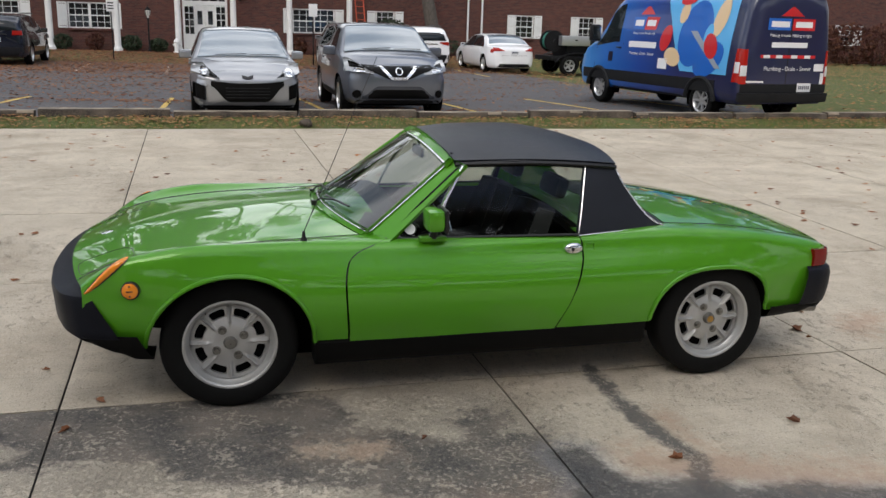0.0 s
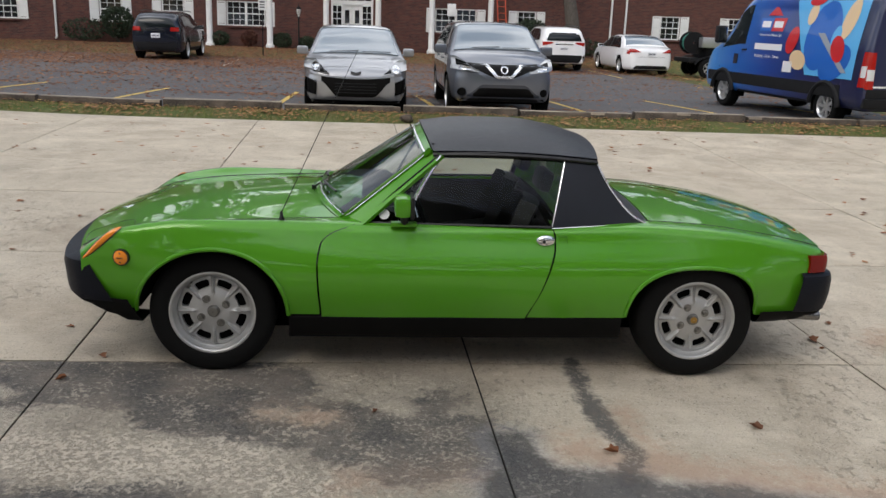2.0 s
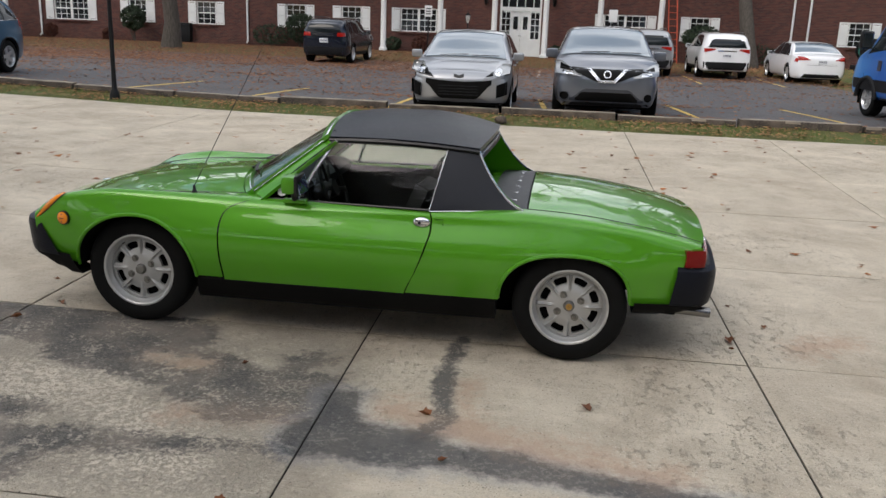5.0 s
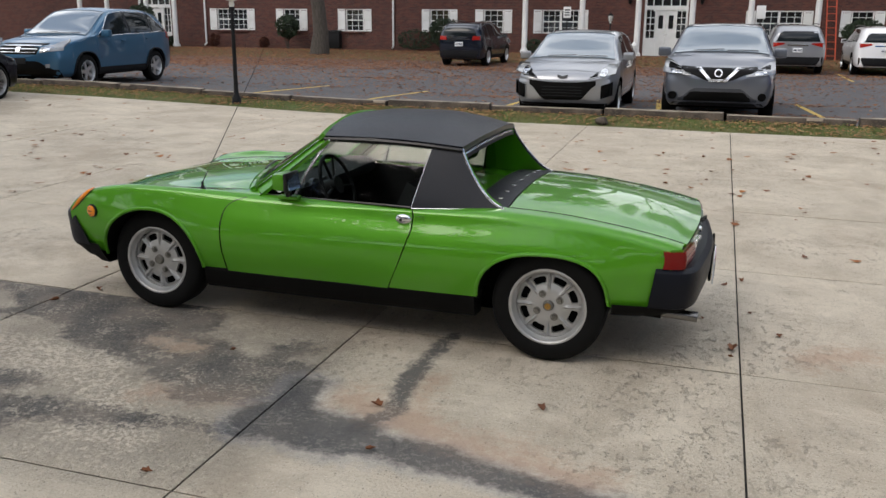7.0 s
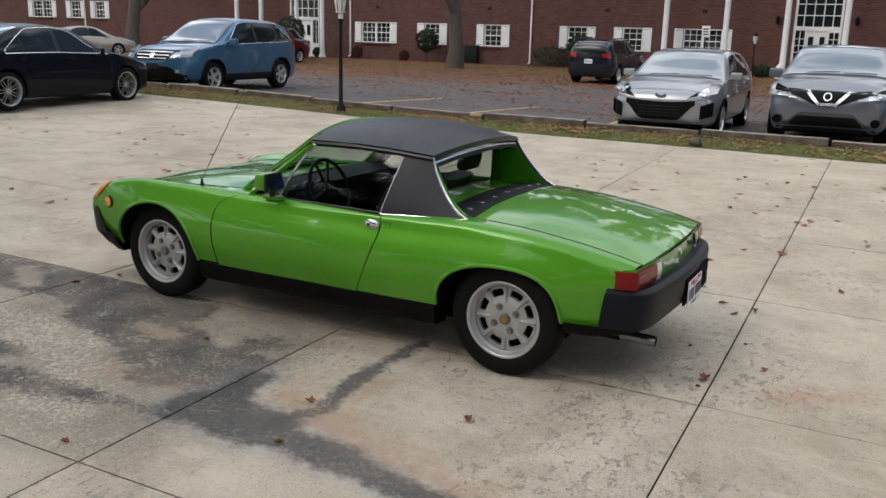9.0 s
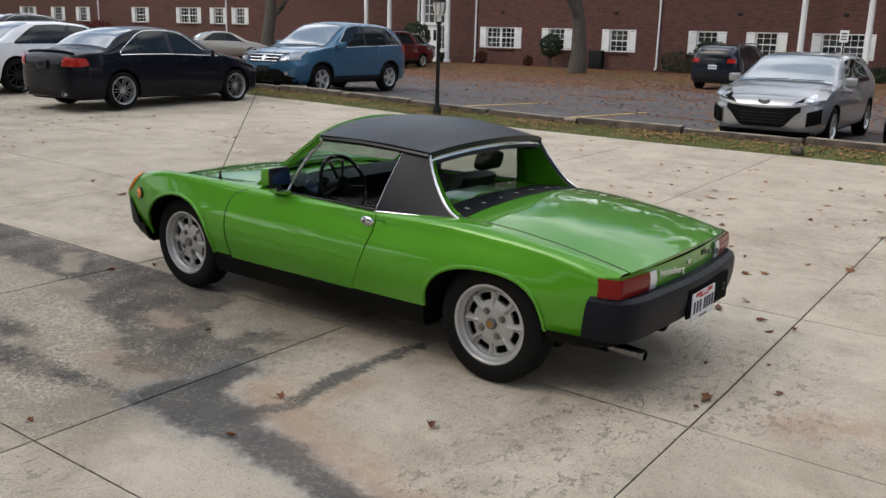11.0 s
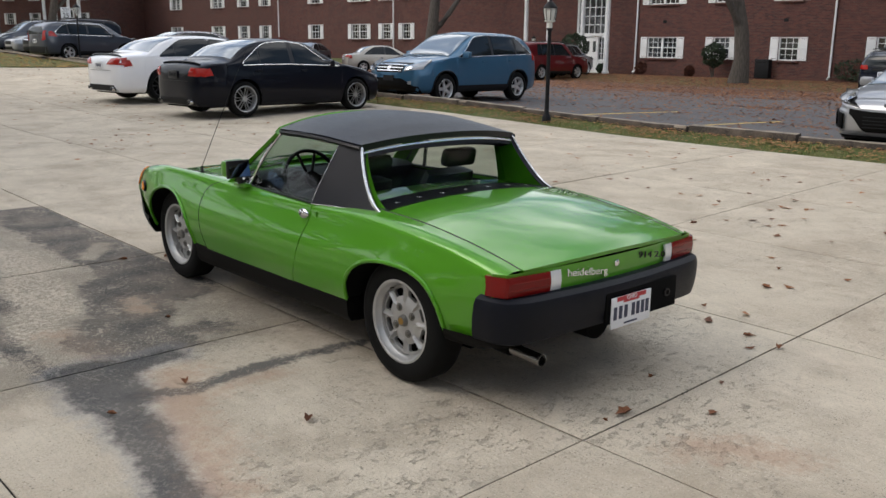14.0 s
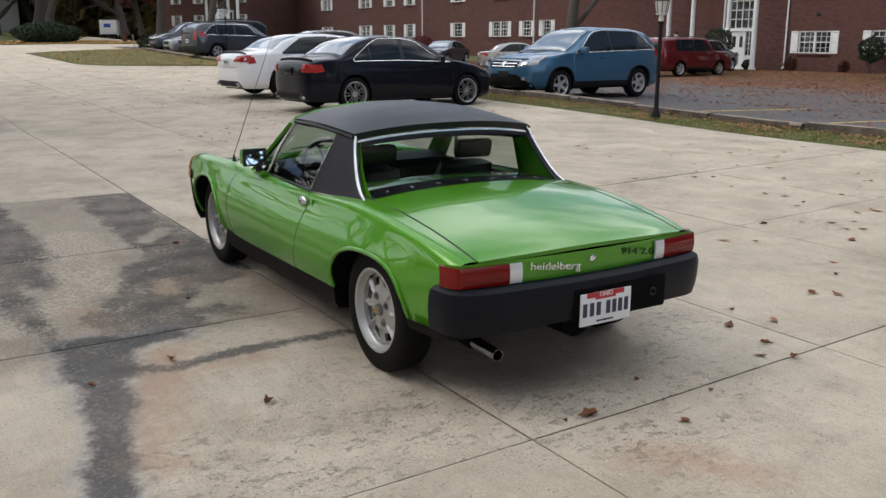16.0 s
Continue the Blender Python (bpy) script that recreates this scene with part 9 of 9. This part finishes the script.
# ---- houses at the far end; unseen brick blocks added behind the camera, darkening reflections ----
M_SIDING = Mat("pale_siding", (0.35, 0.34, 0.32), 0.8).m
M_SHINGLE = Mat("dark_shingles", (0.05, 0.047, 0.045), 0.9).m
for x, y, w, d, h, mat, lab in ((-118, 44, 16, 10, 5, M_BRICK, "brick house across the street"), (-122, 8, 14, 12, 4.5, M_SIDING, "pale house across the street"), (0, -46, 46, 10, 6.0, M_BRICK, "unseen long brick block added behind the camera"), (52, -20, 12, 30, 6, M_BRICK, "unseen brick block added beyond the lawn")):
    h_root = tagged(empty("house", (x, y, lift(x, y) - 0.2)), lab, "house")
    bm = bmesh.new()
    box(bm, (0, 0, h / 2), (w, d, h))
    part("wall", bm, mat, h_root, smooth=False)
    bm = bmesh.new()
    q = [bm.verts.new(p) for p in ((-w / 2 - 0.4, -d / 2 - 0.4, h + 0.003), (w / 2 + 0.4, -d / 2 - 0.4, h + 0.003), (w / 2 + 0.4, d / 2 + 0.4, h + 0.003), (-w / 2 - 0.4, d / 2 + 0.4, h + 0.003), (-w / 2, 0, h + 2.6), (w / 2, 0, h + 2.6))]
    for f in ((0, 1, 5, 4), (2, 3, 4, 5), (0, 4, 3), (1, 2, 5), (3, 2, 1, 0)):
        bm.faces.new([q[k] for k in f])
    part("roof", bm, M_SHINGLE, h_root, smooth=False)
    for k in range(int(w // 3)):
        for s in (-1, 1):
            bm = bmesh.new()
            box(bm, (-w / 2 + 1.6 + 3 * k, s * (d / 2 + 0.02), h * 0.5), (1.2, 0.06, 1.3), bevel=0.01)
            wf = part("window", bm, M_WHITE, h_root, smooth=False)
            bm = bmesh.new()
            box(bm, (-w / 2 + 1.6 + 3 * k, s * (d / 2 + 0.05), h * 0.5), (1.0, 0.03, 1.1))
            part("pane", bm, M_PANE, wf, smooth=False)

# angled wing of the apartments beyond the drive
wing = tagged(empty("apartment_wing", (-100.0, 27.12, 0), 24.6), "angled red brick apartment wing with white portico columns", "building")
wing_sashes = [(1.75, 2.75), (5.4, 6.3), (12.0, 12.9)]
brick_wall("wall", 0, 13.4, 0, 1.5, 8.0, [(a, b, z, z + 1.15) for a, b in wing_sashes for z in (3.35, 5.75)] + [(9.95, 11.25, 2.5, 5.0)], parent=wing)
for a, b in wing_sashes:
    for z in (3.35, 5.75):
        window(a, b, z, z + 1.15, 0, 1, 0.3, wing)
bm = bmesh.new()
box(bm, (10.6, 0.10, 3.75), (1.3, 0.08, 2.5), bevel=0.01)
wing_door = part("door", bm, M_WHITE, wing, "white panelled entrance door")
bm = bmesh.new()
box(bm, (10.6, 0.05, 4.4), (0.7, 0.03, 0.7), bevel=0.005)
part("pane", bm, M_PANE, wing_door)
for x in (8.2, 9.7, 11.5, 12.9):
    bm = bmesh.new()
    lathe(bm, [(0.24, 2.0), (0.24, 2.5), (0.17, 2.6), (0.15, 7.3), (0.20, 7.4), (0.20, 7.5)], Matrix.Translation((x, -1.0, 0)), 16)
    part("column", bm, M_WHITE, wing)
bm = bmesh.new()
box(bm, (10.55, -0.62, 7.75), (5.4, 1.22, 0.5), bevel=0.02)
part("portico_beam", bm, M_WHITE, wing, smooth=False)
bm = bmesh.new()
vs = [bm.verts.new(p) for p in ((-0.4, -0.5, 8.0), (13.8, -0.5, 8.0), (13.8, 6, 11.0), (-0.4, 6, 11.0), (13.8, 12.5, 8.0), (-0.4, 12.5, 8.0))]
for f in ((0, 1, 2, 3), (3, 2, 4, 5), (0, 3, 5), (1, 4, 2)):
    bm.faces.new([vs[k] for k in f])
part("roof", bm, M_SHINGLE, wing, smooth=False)

# ---- street furniture ----
M_IRON = rubber_mat("black_painted_iron", (0.008, 0.008, 0.009), 0.5, 120, 0.2)
M_LAMPGLASS = Mat("clouded_lamp_glass", (0.62, 0.62, 0.58), 0.25, Coat_Weight=0.5).m


def lamp_post(at, h=1.62):
    root = tagged(empty("lamp_post", at), "short black iron lamp post with a clouded glass lantern", "lamp post")
    bm = bmesh.new()
    lathe(bm, [(0.085, -0.15), (0.085, 0.05), (0.07, 0.09), (0.046, 0.14), (0.038, 0.4), (0.034, h), (0.055, h + 0.02), (0.055, h + 0.05), (0.03, h + 0.07)], Matrix.Identity(4), 16)
    part("post", bm, M_IRON, root)
    bm = bmesh.new()
    lathe(bm, [(0.045, h + 0.05), (0.05, h + 0.10), (0.042, h + 0.15), (0.10, h + 0.17), (0.105, h + 0.19)], Matrix.Identity(4), 16)
    part("collar", bm, M_LAMPGLASS, root)
    bm = bmesh.new()
    lathe(bm, [(0.085, h + 0.19), (0.105, h + 0.26), (0.12, h + 0.36), (0.115, h + 0.40)], Matrix.Identity(4), 8)
    globe = part("lantern_glass", bm, M_LAMPGLASS, root)
    for k in range(8):
        bm = bmesh.new()
        a = 2 * math.pi * k / 8
        tube(bm, [(r * math.cos(a), r * math.sin(a), h + z) for r, z in ((0.088, 0.19), (0.109, 0.26), (0.124, 0.36), (0.119, 0.41))], 0.007, 5)
        part("lantern_rib", bm, M_IRON, globe)
    bm = bmesh.new()
    lathe(bm, [(0.135, h + 0.40), (0.125, h + 0.43), (0.07, h + 0.50), (0.03, h + 0.53), (0.03, h + 0.55), (0.014, h + 0.57), (0.018, h + 0.60), (0.002, h + 0.64)], Matrix.Identity(4), 16)
    part("lantern_cap", bm, M_IRON, root)
    return root


lamp_post((-6.40, 9.22, lift(-6.4, 9.2) + 0.05))
lamp_post((-34.6, 11.3, lift(-34.6, 11.3) + 0.05), 1.75)
lamp_post((-3.15, 38.6, lift(-3, 38) - 0.05), 1.45)
lamp_post((-32.3, 38.0, lift(-32, 38) - 0.05), 1.5)


def post_sign(at, h, w, sh, label, back=False, words=()):
    root = tagged(empty("sign_post", at), label, "sign")
    bm = bmesh.new()
    box(bm, (0, 0, h / 2), (0.05, 0.03, h + 0.1), bevel=0.004)
    part("post", bm, M_IRON, root)
    bm = bmesh.new()
    box(bm, (0, -0.025, h - sh / 2), (w, 0.008, sh), bevel=0.003)
    board = part("sign_board", bm, M_WHITE, root, "white sheet-metal sign")
    for z, hh in words:
        bm = bmesh.new()
        box(bm, (0, -0.031, h - sh * z), (w * 0.66, 0.003, sh * hh))
        part("sign_bar", bm, M_TRIM, board)
    return root


post_sign((-4.25, 32.6, lift(-4, 32) - 0.05), 2.25, 0.32, 0.45, "white parking sign on a dark post", words=((0.28, 0.12), (0.52, 0.10), (0.74, 0.10)))
post_sign((3.35, 31.2, lift(3, 31) - 0.05), 2.35, 0.34, 0.48, "white parking sign on a dark post")
sp = post_sign((-57.0, 19.0, lift(-57, 19) - 0.05), 2.75, 0.62, 0.78, "white speed limit sign on a post")
lettering("25", 0.42, M_TRIM, sp, Matrix.Translation((0, -0.034, 2.20)) @ Matrix.Rotation(radians(90), 4, "X"))
lettering("SPEED", 0.15, M_TRIM, sp, Matrix.Translation((0, -0.034, 2.62)) @ Matrix.Rotation(radians(90), 4, "X"))
lettering("LIMIT", 0.15, M_TRIM, sp, Matrix.Translation((0, -0.034, 2.48)) @ Matrix.Rotation(radians(90), 4, "X"))
sp.rotation_euler = (0, 0, radians(70))

# white hydrant by the wall
root = tagged(empty("hydrant", (-1.95, 38.3, lift(-2, 38) - 0.05)), "small white fire hydrant by the wall", "hydrant")
bm = bmesh.new()
lathe(bm, [(0.16, 0), (0.16, 0.05), (0.11, 0.07), (0.11, 0.45), (0.14, 0.47), (0.14, 0.50), (0.11, 0.55), (0.07, 0.62), (0.03, 0.65), (0.03, 0.70), (0.002, 0.70)], Matrix.Identity(4), 18)
part("barrel", bm, M_WHITE, root)
for s in (-1, 1):
    bm = bmesh.new()
    rod(bm, (s * 0.08, 0, 0.36), (s * 0.18, 0, 0.36), 0.05, 0.045, n=10)
    part("outlet", bm, M_WHITE, root)

# orange ladder against the wall
M_ORANGE = Mat("orange_fibreglass", (0.50, 0.075, 0.03), 0.5).m
root = tagged(empty("ladder", (6.75, 38.4, lift(6.7, 38.4) - 0.05)), "orange extension ladder leaning on the wall", "ladder")
for s in (-1, 1):
    bm = bmesh.new()
    rod(bm, (s * 0.20, 0, 0), (s * 0.20 - 0.30, 1.02, 5.2), 0.03, n=8)
    part("rail", bm, M_ORANGE, root)
for i in range(16):
    bm = bmesh.new()
    t = (i + 0.6) / 17
    rod(bm, (-0.20 - 0.30 * t, 1.02 * t, 5.2 * t), (0.20 - 0.30 * t, 1.02 * t, 5.2 * t), 0.015, n=6)
    part("rung", bm, M_ORANGE, root)
# dark service box, wall lanterns and vents on the facade
for x, w, z0, z1 in ((-17.9, 0.75, 0.15, 1.1),):
    root = tagged(empty("service_box", (x, WALL_Y - 0.2, 0)), "dark metal service box against the wall", "box")
    bm = bmesh.new()
    box(bm, (0, 0, (z0 + z1) / 2), (w, 0.36, z1 - z0), bevel=0.02)
    part("cabinet", bm, M_IRON, root)
    bm = bmesh.new()
    box(bm, (0, -0.185, z1 - 0.12), (w * 0.9, 0.02, 0.10), bevel=0.005)
    part("lid", bm, M_IRON, root)
for x in (-2.35, 1.0):
    root = tagged(empty("wall_lantern", (x, WALL_Y - 0.14, 2.65)), "black wall lantern on the brick", "lantern")
    bm = bmesh.new()
    lathe(bm, [(0.03, -0.18), (0.08, -0.12), (0.10, 0.10), (0.12, 0.12), (0.03, 0.22), (0.002, 0.24)], Matrix.Identity(4), 8)
    part("cage", bm, M_IRON, root)
    bm = bmesh.new()
    rod(bm, (0, 0, 0.0), (0, 0.16, 0.05), 0.02, n=8)
    part("bracket", bm, M_IRON, root)
for x in (-17.0, -10.5, -24.0, 4.5, -5.7):
    bm = bmesh.new()
    box(bm, (x, WALL_Y - 0.005, 3.02), (0.22, 0.03, 0.16), bevel=0.005)
    part("wall_vent", bm, M_IRON, house)


# ---- jetting trailer and postal truck ----
def jetter():
    x, y = 13.4, 27.6
    root = tagged(empty("trailer", (x, y, lot_z(x, y)), 0), "black twin-axle drain-jetting trailer with a hose reel", "trailer")
    bm = bmesh.new()
    box(bm, (0, 0, 0.62), (3.4, 1.7, 0.16), bevel=0.02)
    part("chassis", bm, M_IRON, root)
    bm = bmesh.new()
    box(bm, (0.1, 0, 1.0), (2.3, 1.4, 0.60), bevel=0.06)
    part("tank", bm, M_IRON, root)
    bm = bmesh.new()
    box(bm, (-0.75, -0.74, 1.28), (1.15, 0.36, 0.36), bevel=0.02)
    bx = part("tool_box", bm, M_SILVERALLOY, root)
    bm = bmesh.new()
    box(bm, (-0.75, -0.93, 1.30), (0.10, 0.02, 0.05))
    part("latch", bm, M_TRIM, bx)
    bm = bmesh.new()
    m = Matrix.Translation((-1.45, -0.2, 1.25)) @ Matrix.Rotation(radians(90), 4, "X")
    lathe(bm, [(0.40, -0.25), (0.40, -0.22), (0.20, -0.20), (0.20, 0.20), (0.40, 0.22), (0.40, 0.25), (0.05, 0.25)], m, 24)
    part("hose_reel", bm, M_IRON, root)
    bm = bmesh.new()
    for k in range(7):
        tube(bm, [m @ Vector((0.30 * math.cos(a), 0.30 * math.sin(a), -0.17 + 0.055 * k)) for a in spread(0, 6.1, 24)], 0.03, 6, closed=True)
    part("hose", bm, Mat("green_hose", (0.02, 0.16, 0.12), 0.5).m, root)
    bm = bmesh.new()
    box(bm, (0.85, -0.1, 1.32), (0.75, 0.9, 0.55), bevel=0.06)
    part("engine_cover", bm, M_TAN, root)
    for wx in (-1.0, -0.15):
        for s in (-1, 1):
            rim_wheel(root, (wx, s * 0.88, 0.36), 0.21, 0.36, 0.2, s, "five")
    for s in (-1, 1):
        bm = bmesh.new()
        tube(bm, [(-0.575 + 0.95 * math.cos(a), s * 0.88, 0.45 + 0.38 * math.sin(a)) for a in spread(0.1, math.pi - 0.1, 12)], 0.10, 6, flat=0.25)
        part("mudguard", bm, M_IRON, root)


jetter()
bm = bmesh.new()
box(bm, (-68.0, 14.9, lift(-68, 14.9) + 0.35), (0.28, 0.28, 0.95), bevel=0.03)
tagged(part("bollard", bm, Mat("weathered_dark_red_wood", (0.07, 0.028, 0.02), 0.85).m), "short dark red-brown wooden post on the verge", "post")
bm = bmesh.new()
rod(bm, (-49.4, 10.95, lift(-49.4, 10.95) - 0.1), (-49.35, 10.85, lift(-49.4, 10.95) + 0.85), 0.022, n=8)
tagged(part("marker_stake", bm, Mat("grey_galvanised_stake", (0.34, 0.35, 0.33), 0.5, 0.4).m), "thin grey metal stake at the end of the lawn", "stake")
tr = tagged(empty("postal_truck", (-105.0, 22.3, lift(-105, 22.3) - 0.02), 160), "small white boxy delivery truck seen from behind", "truck")
bm = bmesh.new()
box(bm, (-0.6, 0, 1.30), (3.0, 1.9, 1.75), bevel=0.08)
part("body", bm, M_CWHITE, tr)
bm = bmesh.new()
box(bm, (1.4, 0, 0.85), (1.2, 1.7, 0.85), bevel=0.12)
part("bonnet", bm, M_CWHITE, tr)
bm = bmesh.new()
box(bm, (0.93, 0, 1.70), (0.05, 1.6, 0.6), bevel=0.02)
part("windscreen", bm, M_CARGLASS, tr)
bm = bmesh.new()
box(bm, (-2.13, 0.1, 1.55), (0.02, 0.75, 0.42), bevel=0.005)
part("blue_panel", bm, M_MBLUE, tr)
bm = bmesh.new()
box(bm, (-2.15, 0, 0.48), (0.12, 1.8, 0.18), bevel=0.02)
part("bumper", bm, M_IRON, tr)
for wx in (-1.3, 1.3):
    for s in (-1, 1):
        rim_wheel(tr, (wx, s * 0.80, 0.34), 0.2, 0.34, 0.2, s, "five")


# ---- concrete slabs of the yard ----
yard = tagged(empty("concrete_yard"), "stained broom-finished concrete slabs with open joints", "pavement", kind="structure")
M_JOINT = Mat("dirt_in_joint", (0.016, 0.014, 0.012), 0.95).m
XJ = [0.09 + 2.14 * k for k in range(1, 14)]
XJ = [-2.0 - 2.45 * k for k in range(22, 0, -1)] + [-1.98, 0.09] + XJ
YJ = [-0.54 + 1.97 * k for k in range(-13, 4)] + [7.25]


def slab(x0, x1, y0, y1, last):
    bm = bmesh.new()
    g = 0.0048
    nx, ny = (5, 5) if max(abs((x0 + x1) / 2), abs(y0)) < 8 else (3, 3)
    tilt = noise.noise((x0 * 1.7, y0 * 1.3, 5.0)) * 0.0025

    def fn(u, v):
        x = x0 + g + (x1 - x0 - 2 * g) * u
        top = (edge_y(x) if last else y1 - g)
        y = y0 + g + (top - y0 - g) * v
        return Vector((x, y, lift(x, y) + tilt - (0.006 if u in (0, 1) or (v in (0, 1)) else 0.0)))

    us = [0, 0.012, *spread(0.06, 0.94, nx), 0.988, 1]
    sheet(bm, fn, us, [0, 0.012, *spread(0.06, 0.94, ny), 0.988, 1], lip=0.05)
    part("slab", bm, M_CONCRETE, yard)


for i in range(len(XJ) - 1):
    for j in range(len(YJ) - 1):
        x0, x1, y0, y1 = XJ[i], XJ[i + 1], YJ[j], YJ[j + 1]
        if y0 < -9 and abs(x0) > 16:
            continue
        if y0 > 7.0 and x0 > 11:
            continue
        slab(x0, x1, y0, y1, j == len(YJ) - 2)
bm = bmesh.new()
sheet(bm, lambda u, v: Vector((u, min(v, edge_y(u) - 0.02), lift(u, min(v, edge_y(u) - 0.02)) - 0.016)), steps(XJ[0], XJ[-1], 1.5), steps(YJ[0], 9.6, 0.8))
part("joint_bed", bm, M_JOINT, yard)
